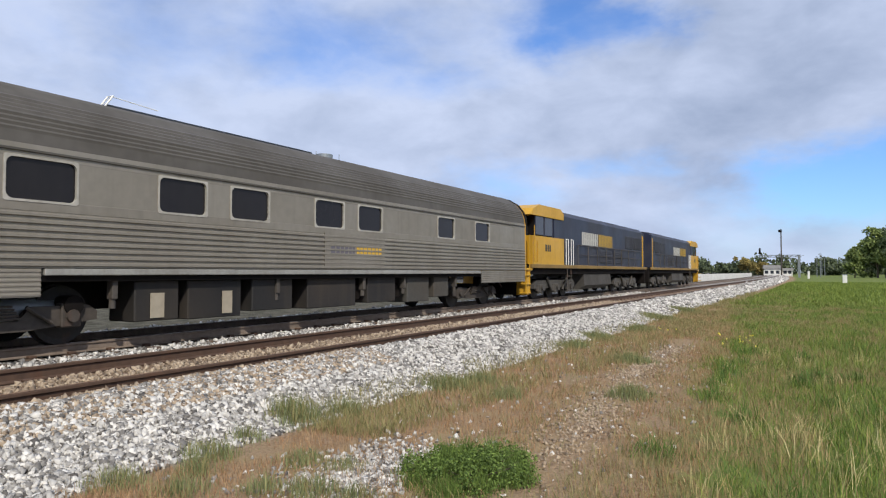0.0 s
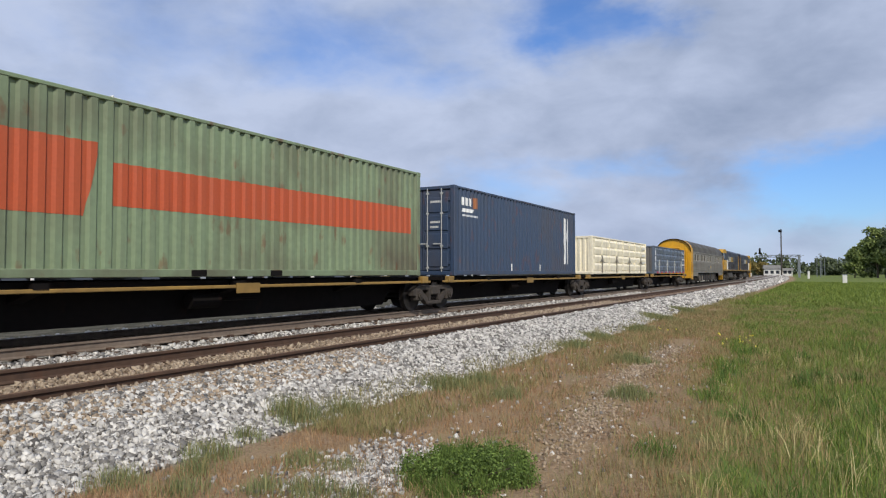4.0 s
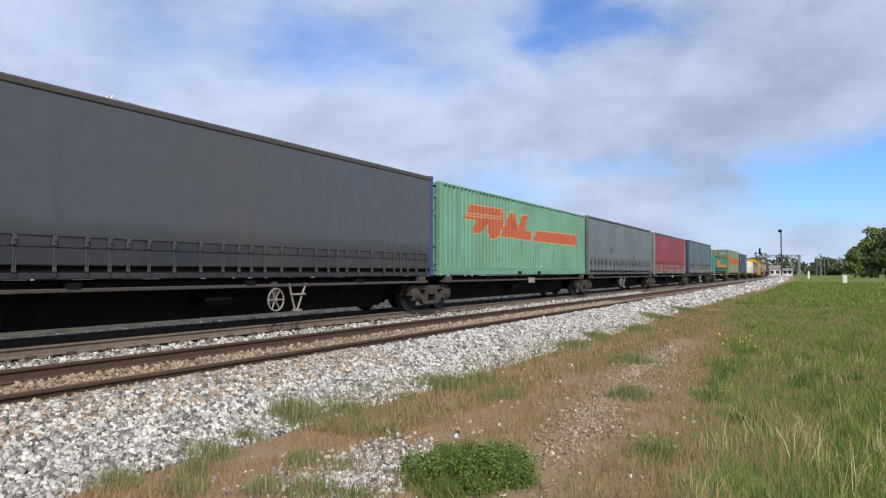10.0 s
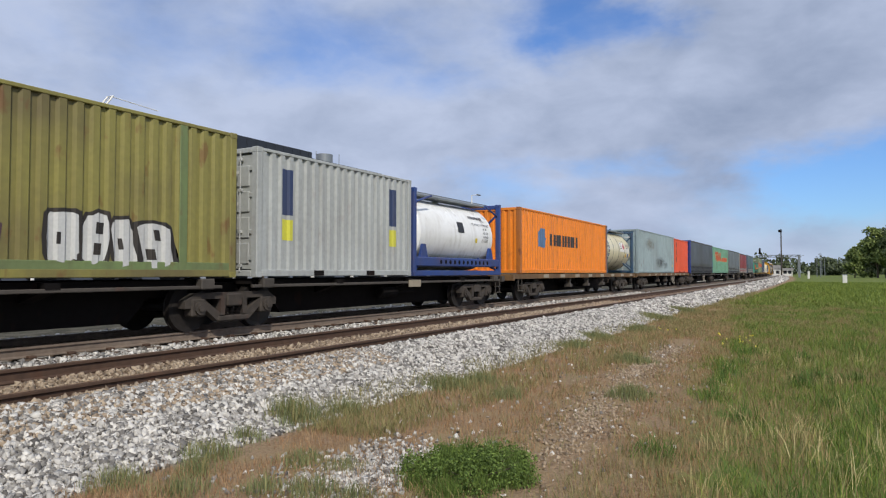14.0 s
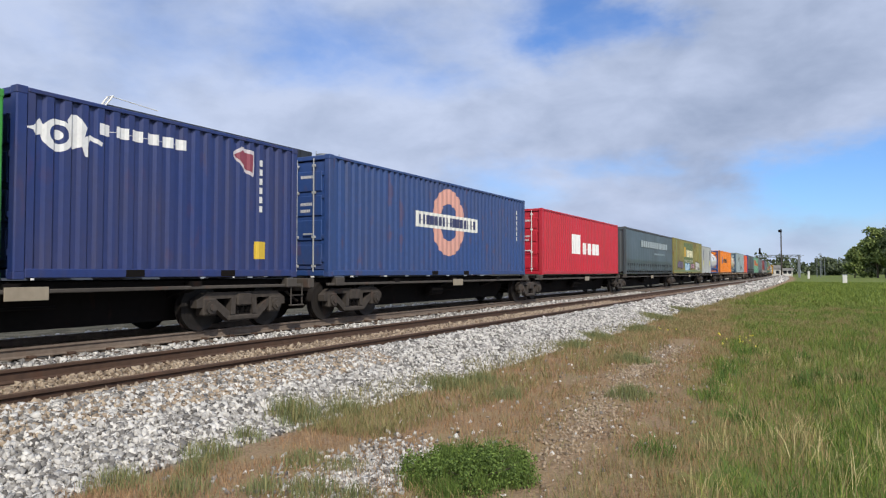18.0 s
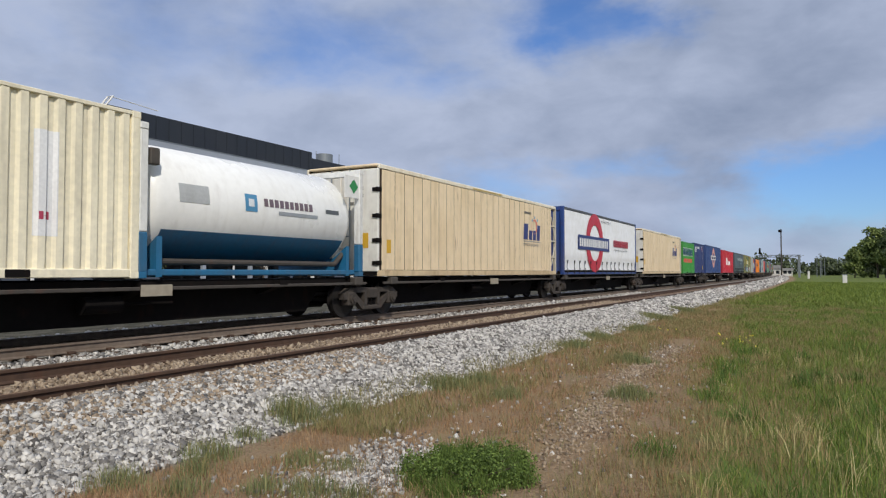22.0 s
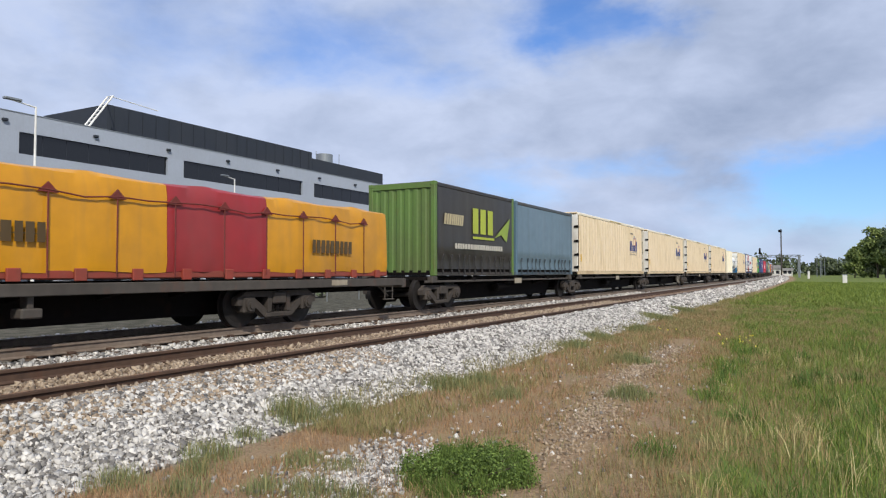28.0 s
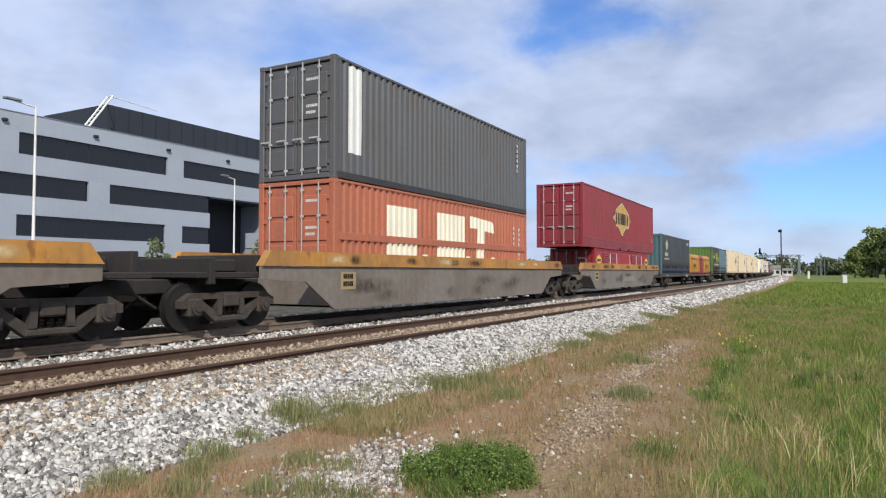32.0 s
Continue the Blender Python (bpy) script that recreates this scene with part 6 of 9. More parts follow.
    decal(c, rows_of([circle(-0.13, 1.66, 1.05, 40), circle(-0.13, 1.66, 0.58, 32)], 36), "cf9a8c", 12.19, "faded pink ring")
    decal(c, rows_of([quad(-2.08, 1.43, 3.95, 0.46)], 2), "dddcd4", 12.19, "white bar across the ring", lift=0.004)
    decal(c, letter_blocks(-1.98, 1.52, 0.28, 16, 3.78), "26305c", 12.19, "row of dark blue blocks", lift=0.008)
    for k in range(6):
        part("code_block", bars(5.2, 1.3 + 0.2 * k, 0.14, 1, 0.12), sign("dcdcd8"), c, "white upright code", pose(HALF + 0.004, 0, 0))
    # the fourth articulated set
    ends = [-333.7, -319.85, -305.55, -290.2, -274.85, -261.5]
    for i in range(5):
        spine_platform(ends[i] + 0.06, ends[i + 1] - 0.06, M_DKSILL, ends[i] + (1.6 if i == 0 else 0.0), i == 4)
    c = steel_box("shipping_container", 6.058, 2.84, "24366c", "navy blue container with a white swirl emblem", -265.15, D, rust=0.12, dirt=0.2)
    WHITE = "e4e4e2"
    decal(c, rows_of([circle(-2.40, 2.2, 0.25, 28), circle(-2.38, 2.22, 0.15, 28)]), WHITE, 6.058, "white coil of an emblem")
    decal(c, rows_of([circle(-2.39, 2.21, 0.08, 12)]), WHITE, 6.058, "white middle of an emblem")
    decal(c, rows_of([[(-2.92, 2.24), (-2.78, 2.28), (-2.66, 2.42), (-2.6, 2.3), (-2.64, 2.18), (-2.74, 2.14), (-2.78, 2.22)]]), WHITE, 6.058, "white tail fin of an emblem")
    decal(c, rows_of([[(-2.22, 2.1), (-2.26, 2.46), (-2.2, 2.56), (-2.08, 2.58), (-1.93, 2.40), (-2.0, 2.36), (-2.07, 2.42), (-1.98, 2.24), (-2.02, 2.08), (-2.16, 2.02)]]), WHITE, 6.058, "white raised neck of an emblem")
    decal(c, rows_of([[(-2.06, 2.2), (-1.85, 2.3), (-1.66, 2.2), (-1.68, 2.14), (-1.85, 2.22), (-1.92, 2.08), (-1.90, 1.94), (-1.96, 1.93), (-2.0, 2.08)]]), WHITE, 6.058, "white forelegs of an emblem")
    decal(c, letter_blocks(-1.72, 2.33, 0.19, 6, 1.8), WHITE, 6.058, "row of white blocks")
    decal(c, rows_of([[(1.13, 2.47), (1.36, 2.63), (1.74, 2.58), (1.76, 2.3), (1.68, 2.05), (1.45, 2.16)]]), "c9c2c4", 6.058, "pale badge edge")
    decal(c, rows_of([[(1.2, 2.45), (1.38, 2.56), (1.68, 2.5), (1.66, 2.14), (1.5, 2.2)]]), "8a4050", 6.058, "dull red badge", lift=0.004)
    code_marks(c, 1.85, 1.35, 6)
    decal(c, rows_of([quad(1.77, 0.38, 0.32, 0.36)], 2), "d6b43a", 6.058, "yellow label")
    c = steel_box("shipping_container", 6.058, 2.72, "3a8f3a", "bright green corrugated container with blue and red blocks", -271.38, D, rust=0.08, dirt=0.1)
    decal(c, letter_blocks(-2.84, 1.52, 0.7, 9, 5.0, 1.14), "e6e6e2", 6.058, "white outlines of a row of blocks")
    decal(c, letter_blocks(-2.80, 1.57, 0.6, 9, 4.95), "24326e", 6.058, "row of dark blue block letter shapes", lift=0.005)
    decal(c, letter_blocks(-2.57, 0.95, 0.34, 11, 4.4), "d2544a", 6.058, "row of red blocks")
    reefer_box(14.0, 2.98, -282.25, D)
    c = curtain_box("curtain_container", 13.85, 3.12, "fbfaf6", "2b4784", "white curtain-sided container with a red ring and blue bar", -298.1, D, "2b4784", 15, "26282c", "4a4d50")
    flat_decal(c, [circle(-2.06, 1.6, 1.5, 48), circle(-2.06, 1.6, 0.92, 48)], "c02a3c", "large red ring", 60, HALF + 0.018)
    flat_decal(c, [quad(-4.85, 1.22, 5.46, 0.7)], "263b78", "dark blue bar across the ring", 2, HALF + 0.024)
    part("lettering_bar", bars(-4.65, 1.37, 0.4, 17, 5.05), sign("e8e8e6"), c, "row of white blocks", pose(HALF + 0.03, 0, 0))
    part("lettering_bar", bars(1.53, 1.52, 0.38, 13, 3.3), sign("b03242"), c, "row of red blocks", pose(HALF + 0.02, 0, 0))
    text(c, "Complete Logistics and Storage Solutions", 1.53, 1.3, 0.185, "5c5c60", HALF + 0.02, label="small grey words")
    text(c, "BOTTOM LIFT ONLY", -0.93, 2.72, 0.2, "6a6a6e", HALF + 0.02, label="small grey words")
    part("oversize_board", Geo().slab(-0.55, 0.55, -6.96, -6.93, 0.32, 0.68, 0.004), sign("d8bf3a"), c, "yellow oversize board")
    text(c, "OVERSIZE", 0, 0, 0.24, "2a2822", m=pose(-0.5, -6.968, 0.4, 90, 0, 0), label="black capital letters")
    part("ring_emblem", flat_shape([circle(0, 0, 0.42, 28), circle(0, 0, 0.25, 24)], 30), sign("c02a3c"), c, "small red ring", pose(0.1, -6.94, 2.2, 0, 0, -90))
    part("ring_bar", flat_shape([quad(-0.5, -0.1, 1.0, 0.2)], 1), sign("e0e0e0"), c, "small pale bar", pose(0.1, -6.946, 2.2, 0, 0, -90))
    reefer_box(13.8, 2.98, -312.9, D)
    c = gas_tank_box(-323.7, D)
    c = steel_box("shipping_container", 6.058, 2.85, "f6ecce", "cream corrugated container with a barred door end", -329.97, D, rust=0.1, dirt=0.15)
    decal(c, rows_of([quad(1.25, 0.65, 0.36, 1.6)], 2), "ecebe8", 6.058, "tall white paper notice")
    decal(c, letter_blocks(1.32, 0.9, 0.12, 2, 0.2), "b8405a", 6.058, "small red mark", lift=0.004)
    # the fifth articulated set
    ends = [-408.9, -394.65, -379.6, -364.4, -349.2, -334.2]
    for i in range(5):
        spine_platform(ends[i] + 0.06, ends[i + 1] - 0.06, M_DKSILL, ends[i] + (1.6 if i == 0 else 0.0), i == 4, {2: -368.2}.get(i))
    for s0 in (-341.6, -356.8, -372.0, -387.2):
        reefer_box(14.0, 3.0, s0, D)
    c = curtain_box("curtain_container", 6.7, 2.85, "637884", "57707f", "short grey-blue curtain-sided container", -398.4, D, "3e4e58", 12, "39454c", "3c4448")
    c = curtain_box("curtain_container", 6.058, 2.88, "322e2a", "5a7636", "short dark brown curtain-sided container with bright green ends", -405.0, D, "33302c", 12, "2c2a28", "2c2a28")
    for k in range(3):
        flat_decal(c, [quad(-0.5 + 0.58 * k, 1.4, 0.42, 0.85, 0.0)], "a9b43a", "yellow-green block letter shape", 6, HALF + 0.02)
    flat_decal(c, [[(1.2, 1.3), (2.6, 2.1), (2.3, 1.2), (1.8, 1.45)]], "8aa03a", "green swoosh", 14, HALF + 0.02)
    flat_decal(c, [quad(-0.5, 1.22, 1.7, 0.08)], "a9b43a", "yellow-green line", 1, HALF + 0.02)
    part("lettering_bar", bars(-2.5, 1.6, 0.34, 9, 1.3, 0.2), sign("b8ab86"), c, "slanted line of pale blocks", pose(HALF + 0.02, 0, 0))
    part("lettering_bar", bars(-1.76, 0.86, 0.17, 22, 3.7), sign("c6c0b0"), c, "line of pale blocks", pose(HALF + 0.02, 0, 0))
    # the long flat wagon
    flat_wagon(-436.0, -409.7, (-432.2, -414.6), M_DKSILL, 0.98, "long dark flat wagon with pale side plates", None, [(-425.3, -424.5, 0.72, 0.93), (-433.6, -433.2, 0.84, 0.94), (-413.0, -412.4, 0.82, 0.95)])
    tarped_load(-416.7, 0.98, 12.19, 1.8)
    c = curtain_box("curtain_container", 12.19, 2.99, "29292f", "4d6c70", "dark grey curtain-sided container with a pale arrow emblem", -429.2, 0.99, "2a4668", 24, "262c42", "4a4946", None, "2a2d3e")
    flat_decal(c, [[(-4.84, 2.22), (-4.62, 2.4), (-4.46, 2.62), (-4.40, 2.62), (-4.40, 2.42), (-4.16, 2.42), (-4.16, 2.62), (-4.08, 2.6), (-3.73, 2.22), (-4.1, 1.86), (-4.16, 1.76), (-4.2, 1.92), (-4.3, 1.98), (-4.36, 1.76), (-4.46, 1.86)]], "b9b2a4", "pale arrow-shaped emblem", 24, HALF + 0.02)
    flat_decal(c, [[(-4.8, 2.2), (-4.3, 2.1), (-3.95, 1.98), (-3.8, 2.12), (-4.2, 2.22)]], "b99a3c", "gold stripe across the emblem", 10, HALF + 0.024)
    part("lettering_bar", bars(-4.93, 1.38, 0.26, 5, 1.13), sign("b4b2ac"), c, "row of white blocks", pose(HALF + 0.02, 0, 0))
    part("lettering_bar", bars(-5.23, 1.1, 0.12, 20, 1.85), sign("b4b2ac"), c, "thin line of white blocks", pose(HALF + 0.02, 0, 0))
    part("code_block", bars(4.5, 2.48, 0.16, 8, 0.85), sign("dcdad4"), c, "white stencilled code", pose(HALF + 0.02, 0, 0))
    # well wagons
    w = well_wagon(-455.0, -437.4, -455.2, -437.9, "grey well wagon with a worn orange-yellow top chord")
    part("faded_mark", bars(-0.9, 0.62, 0.28, 18, 2.65), sign("968d7f"), w, "faded pale blocks", pose(1.394, 0, 0))
    part("faded_emblem", flat_shape([[(-1.87, 0.81), (-1.47, 0.53), (-1.07, 0.81), (-1.47, 1.09)]], 12), sign("4c463f"), w, "faded dark diamond", pose(1.394, 0, 0))
    w = well_wagon(-476.3, -457.9, -476.8, -458.4, "grey well wagon with scuffed top chord carrying stacked boxes")
    w = well_wagon(-498.2, -479.8, -498.7, -480.4, "empty grey well wagon with a worn orange-yellow top chord")
    c = steel_box("shipping_container", 12.4, 1.98, "8e242c", "dark red vented container low in a well wagon", -446.0, 0.405, rust=0.15, dirt=0.2)
    part("side_plate", Geo().slab(HALF - 0.03, HALF + 0.002, -6.0, 6.0, 0.3, 1.84, 0.006), box_paint("9c2430", 0.1, 0.15), c, "smooth red side plate")
    for y0 in (-3.62, -3.31, -1.97, 1.11, 2.79, 4.17):
        part("marker_strip", lambda: Geo().slab(HALF, HALF + 0.02, -0.025, 0.025, 0.9, 1.76, 0.004), sign("d8d4cc"), c, "thin white reflective strip", pose(0, y0, 0), "redstrip")
    for y0 in (-4.2, -2.72, 1.95, 3.42):
        part("louvre_panel", lambda: louvre(), box_paint("8e242c", 0.15, 0.2), c, "red louvred vent", pose(HALF + 0.004, y0, 1.25), "louvre")
    for y0 in (-5.53, 5.53):
        flat_decal(c, [starburst(y0, 1.36, 0.56, 0.3)], "d9c24a", "yellow starburst emblem", 16, HALF + 0.012)
        part("lettering_bar", bars(y0 - 0.36, 1.29, 0.14, 6, 0.72), sign("2b2420"), c, "row of dark blocks", pose(HALF + 0.018, 0, 0))
    c = steel_box("shipping_container", 16.0, 3.2, "8a2a32", "dark red corrugated container with a gold starburst emblem", -446.15, 2.386, rust=0.15, dirt=0.25, pockets=True)
    L = 16.0
    decal(c, rows_of([starburst(-0.4, 1.84, 2.2, 1.06)], 40), "2a2624", L, "dark outline of a starburst")
    decal(c, rows_of([starburst(-0.4, 1.84, 2.07, 0.985)]), "e4dcc4", L, "thin pale rim of a starburst", lift=0.003)
    decal(c, rows_of([starburst(-0.4, 1.84, 2.0, 0.94)], 40), "b8924a", L, "gold starburst emblem", lift=0.006)
    decal(c, letter_blocks(-1.88, 1.52, 0.66, 6, 3.0), "2a2420", L, "row of dark block letter shapes", lift=0.01)
    part("base_band", Geo().slab(HALF - 0.03, HALF + 0.006, -7.8, 7.8, 0.12, 0.55, 0.012), box_paint("8a2a32", 0.15, 0.25), c, "smooth red band along the foot")
    # slots are raised strips, their shade painted as a darker red
    for k in range(8):
        part("band_slot", lambda: Geo().slab(HALF, HALF + 0.012, -0.42, 0.42, 0.43, 0.465, 0.004), box_paint("5a1c22", 0.1, 0.3), c, "darker red strip for the shade in a band slot", pose(0, -6.9 + 1.97 * k, 0), "bandslot")
    for y0, n in ((6.9, 4),):
        part("warning_label", flat_shape([quad(7.35, 0.75, 0.2, 0.3)]), sign("c9a23c"), c, "yellow label", pose(HALF + 0.004, 0, 0))
    c = steel_box("shipping_container", 12.19, 3.0, "b0664a", "salmon-orange corrugated container with large white shapes", -467.62, 0.405, rust=0.2, dirt=0.2)
    L = 12.19
    for q in ([quad(-3.75, 0.9, 1.5, 1.65)], [quad(-1.0, 0.9, 1.75, 1.65)], [[(1.55, 0.75), (2.15, 0.75), (2.3, 2.15), (3.05, 2.1), (2.95, 2.5), (1.2, 2.6), (1.2, 2.2), (1.7, 2.2)]]):
        decal(c, rows_of(q, 20), "e6dfc8", L, "large white block shape")
    for y0 in (-1.85, 0.95, 2.9):
        decal(c, rows_of([quad(y0, 0.95, 0.3, 0.3)]), "e6dfc8", L, "small white square")
    code_marks(c, 4.75, 1.75, 4)
    code_marks(c, 5.25, 1.15, 7)
    part("base_band", Geo().slab(HALF - 0.03, HALF + 0.004, -5.9, 5.9, 1.52, 1.71, 0.006), box_paint("b0664a", 0.2, 0.2), c, "smooth orange band")
    c = steel_box("shipping_container", 12.19, 3.0, "57585a", "dark grey corrugated container with a white strip", -467.62, 3.406, rust=0.15, dirt=0.3)
    part("base_band", Geo().slab(HALF - 0.03, HALF + 0.003, -6.0, 6.0, 0.03, 0.19, 0.01), box_paint("2e2e30", 0.1, 0.3), c, "black foot rail")
    decal(c, rows_of([[(-5.52, 0.7), (-5.0, 0.68), (-4.98, 1.5), (-5.05, 2.2), (-4.98, 2.86), (-5.5, 2.88), (-5.54, 2.0), (-5.48, 1.4)]], 2), "d9d9d4", L, "peeling white strip")
    code_marks(c, 5.1, 1.55, 6)


def letter_blocks(y, z, h, n, width, fat=1.0):
    """Upright blocks in place of a word."""
    rng = random.Random(n * 31 + int(width * 100))
    cell = width / n
    return [comb(y, z, h, [(cell * i, cell * rng.uniform(0.66, 0.82) * min(fat, 1.2)) for i in range(n)])]


def starburst(cy, cz, w, h):
    """A four-pointed star with the corners of a block between its points."""
    half = ((-1.0, 0.0), (-0.76, 0.16), (-0.7, 0.48), (-0.42, 0.46), (0.0, 1.0), (0.42, 0.46), (0.7, 0.48), (0.76, 0.16))
    return [(cy + w * a, cz + h * b) for a, b in half] + [(cy - w * a, cz - h * b) for a, b in half]


def louvre():
    g = Geo().slab(0, 0.02, -0.57, 0.57, -0.05, 0.62, 0.006)
    for k in range(5):
        g.prism([(0.02, 0.02 + 0.11 * k), (0.06, 0.03 + 0.11 * k), (0.02, 0.10 + 0.11 * k)], 1, -0.5, 0.5)
    return g


def logo_slant(c, y, z, w, h, fill, edge, tail):
    """Four slanted blocks and a long tail, filled with one colour and edged with another."""
    polys = [quad(y + k * w / 4, z, w / 4 * 0.7, h * (1.0 if k else 1.15), 0.35) for k in range(4)]
    fat = [quad(y + k * w / 4 - 0.05, z - 0.05, w / 4 * 0.7 + 0.1, h * (1.0 if k else 1.15) + 0.1, 0.35) for k in range(4)]
    for k in range(4):
        flat_decal(c, [fat[k]], edge, "yellow edge of a slanted block", 10, HALF + 0.016)
        flat_decal(c, [polys[k]], fill, "orange slanted block", 10, HALF + 0.02)
    flat_decal(c, [quad(y + w, z - 0.02, tail, 0.26)], edge, "yellow edge of a long bar", 1, HALF + 0.016)
    flat_decal(c, [quad(y + w + 0.05, z + 0.02, tail - 0.1, 0.18)], fill, "long orange bar", 1, HALF + 0.02)
    flat_decal(c, [quad(y - 0.9, z + h * 0.72, 1.6, 0.3, 0.3)], fill, "orange slanted bar", 6, HALF + 0.021)


def logo_ribs(c, L, fill, edge):
    """A leaning emblem of five solid shapes and a long tapering tail, orange with pale edges."""
    shapes = ([(-5.72, 1.87), (-5.25, 2.36), (-2.62, 2.40), (-3.21, 1.97), (-4.2, 1.95), (-4.55, 1.45), (-5.16, 1.41), (-4.79, 1.87)],
              [(-3.83, 1.85), (-3.45, 2.12), (-3.1, 2.3), (-2.62, 2.3), (-2.5, 2.1), (-2.55, 1.8), (-2.99, 1.4), (-3.4, 1.28), (-3.7, 1.32), (-3.85, 1.5)],
              [(-2.76, 1.42), (-1.99, 2.33), (-1.39, 2.34), (-1.81, 1.7), (-1.27, 1.69), (-1.55, 1.41)],
              [(-1.49, 1.41), (-0.7, 2.34), (-0.14, 2.34), (-0.49, 1.73), (0.34, 1.71), (0.1, 1.38)],
              [(0.44, 1.38), (0.82, 1.79), (6.0, 1.85), (6.0, 1.37)])
    for q in shapes:
        my, mz = sum(a for a, _ in q) / len(q), sum(b for _, b in q) / len(q)
        big = [(a + (0.05 if a > my else -0.05), b + (0.04 if b > mz else -0.04)) for a, b in q]
        decal(c, rows_of([big]), edge, L, "pale edge of an orange shape")
        decal(c, rows_of([q]), fill, L, "faded orange leaning shape", lift=0.004)
    for k in range(2):
        decal(c, rows_of([[(-5.68, 1.94 + 0.09 * k), (-5.66, 1.98 + 0.09 * k), (-2.7, 2.06 + 0.09 * k), (-2.72, 2.02 + 0.09 * k)]]), edge, L, "thin pale stripe", lift=0.008)


def bubble(cy, cz, w, h, seed, lean=0.0, square=0.55):
    """A swollen, uneven block, as sprayed letters are."""
    rng, n = random.Random(seed), 24
    out = []
    for i in range(n):
        a = 2 * math.pi * i / n
        co, si = math.cos(a), math.sin(a)
        r = rng.uniform(0.9, 1.06)
        b = h / 2 * r * math.copysign(abs(si) ** square, si)
        out.append((cy + w / 2 * r * math.copysign(abs(co) ** square, co) + lean * b, cz + b))
    return out


def scrawl(c, L, y, z, w, h, n, line, fill, seed):
    """Sprayed bubble shapes side by side: a dark outline, a pale fill and a slit in each."""
    rng = random.Random(seed)
    parts = [rng.uniform(0.7, 1.3) for k in range(n)]
    unit, at = w / sum(parts), y
    for k in range(n):
        cell = parts[k] * unit
        cy, cz = at + cell / 2, z + h / 2 + rng.uniform(-0.07, 0.07) * h
        at += cell
        tall, lean, square = h * rng.uniform(0.8, 1.08), rng.uniform(-0.22, 0.22), rng.uniform(0.25, 0.6)
        decal(c, rows_of([bubble(cy, cz, cell * 1.14, tall, seed + k, lean, square)]), line, L, "sprayed scrawl outline", lift=0.002 * (k % 2))
        decal(c, rows_of([bubble(cy, cz, cell * 0.88, tall - 0.13, seed + k, lean, square)]), fill, L, "sprayed scrawl shape", lift=0.006)
        for dz in (-0.28, 0.08) if k % 2 else (-0.12,):
            decal(c, rows_of([quad(cy - cell * rng.uniform(0.0, 0.25), cz + tall * dz, 0.06 + 0.1 * (k % 2), tall * 0.2, lean)]), line, L, "dark slit in a sprayed shape", lift=0.009)


def long_box_frame(c, L, base, rust, dirt):
    """The extra posts and the deep foot band of a container longer than forty feet."""
    mat = box_paint(base, rust, dirt)
    part("base_band", Geo().slab(HALF - 0.05, HALF - 0.004, -L / 2 + 0.18, L / 2 - 0.18, 0.03, 0.29, 0.01), mat, c, "smooth band along the foot")
    for y in (-6.03, 6.03):
        part("inner_post", Geo().slab(HALF - 0.07, HALF - 0.002, y - 0.09, y + 0.09, 0.02, 2.8, 0.012), mat, c, "upright lifting post")


consist()


# ---- the crew carriage and the two locomotives ----


def fluted(y0, y1, z0, z1, n, depth=0.03):
    """A sheet of lengthwise flutes facing +x."""
    g = Geo()
    zs = []
    for i in range(n):
        a, b = z0 + (z1 - z0) * i / n, z0 + (z1 - z0) * (i + 1) / n
        d = b - a
        zs += [(a, 0.0), (a + 0.18 * d, 0.0), (a + 0.32 * d, depth), (a + 0.68 * d, depth), (a + 0.82 * d, 0.0)]
    zs.append((z1, 0.0))
    for z, x in zs:
        g.v += [(x, y0, z), (x, y1, z)]
    g.f = [(2 * i, 2 * i + 1, 2 * i + 3, 2 * i + 2) for i in range(len(zs) - 1)]
    return g


def coach_bogie(car, y):
    bogie = part("bogie", lambda: Geo().slab(-1.0, 1.0, -0.2, 0.2, 0.5, 0.75, 0.03), M_UNDER, car, "", pose(0, y, 0), "coachbolster")
    def side():
        g = Geo().prism([(-1.65, 0.52), (-1.5, 0.62), (-0.6, 0.62), (-0.4, 0.42), (0.4, 0.42), (0.6, 0.62), (1.5, 0.62), (1.65, 0.52), (1.65, 0.38), (0.5, 0.26), (-0.5, 0.26), (-1.65, 0.38)], 0, -0.06, 0.06)
        for s in (-1, 1):
            g.slab(-0.08, 0.1, s * 1.2 - 0.16, s * 1.2 + 0.16, 0.28, 0.66, 0.02).rod((0.0, s * 1.2, 0.46), (0.16, s * 1.2, 0.46), 0.1, 10)
            g.rod((0.1, s * 0.5, 0.62), (0.1, s * 0.9, 0.36), 0.03, 6)
        for k in range(5):
            g.slab(0.0, 0.12, -0.42 + 0.03 * k, 0.42 - 0.03 * k, 0.44 + 0.045 * k, 0.475 + 0.045 * k, 0.008)
        return g
    for s in (-1, 1):
        part("side_frame", side, M_BOGIE, bogie, "", pose(s * 1.02, 0, 0, 0, 0, 0 if s > 0 else 180), "coachside")
        part("wheelset", wheelset_geo, M_WHEEL, bogie, "", pose(0, s * 1.2, 0), "wheelset", True)


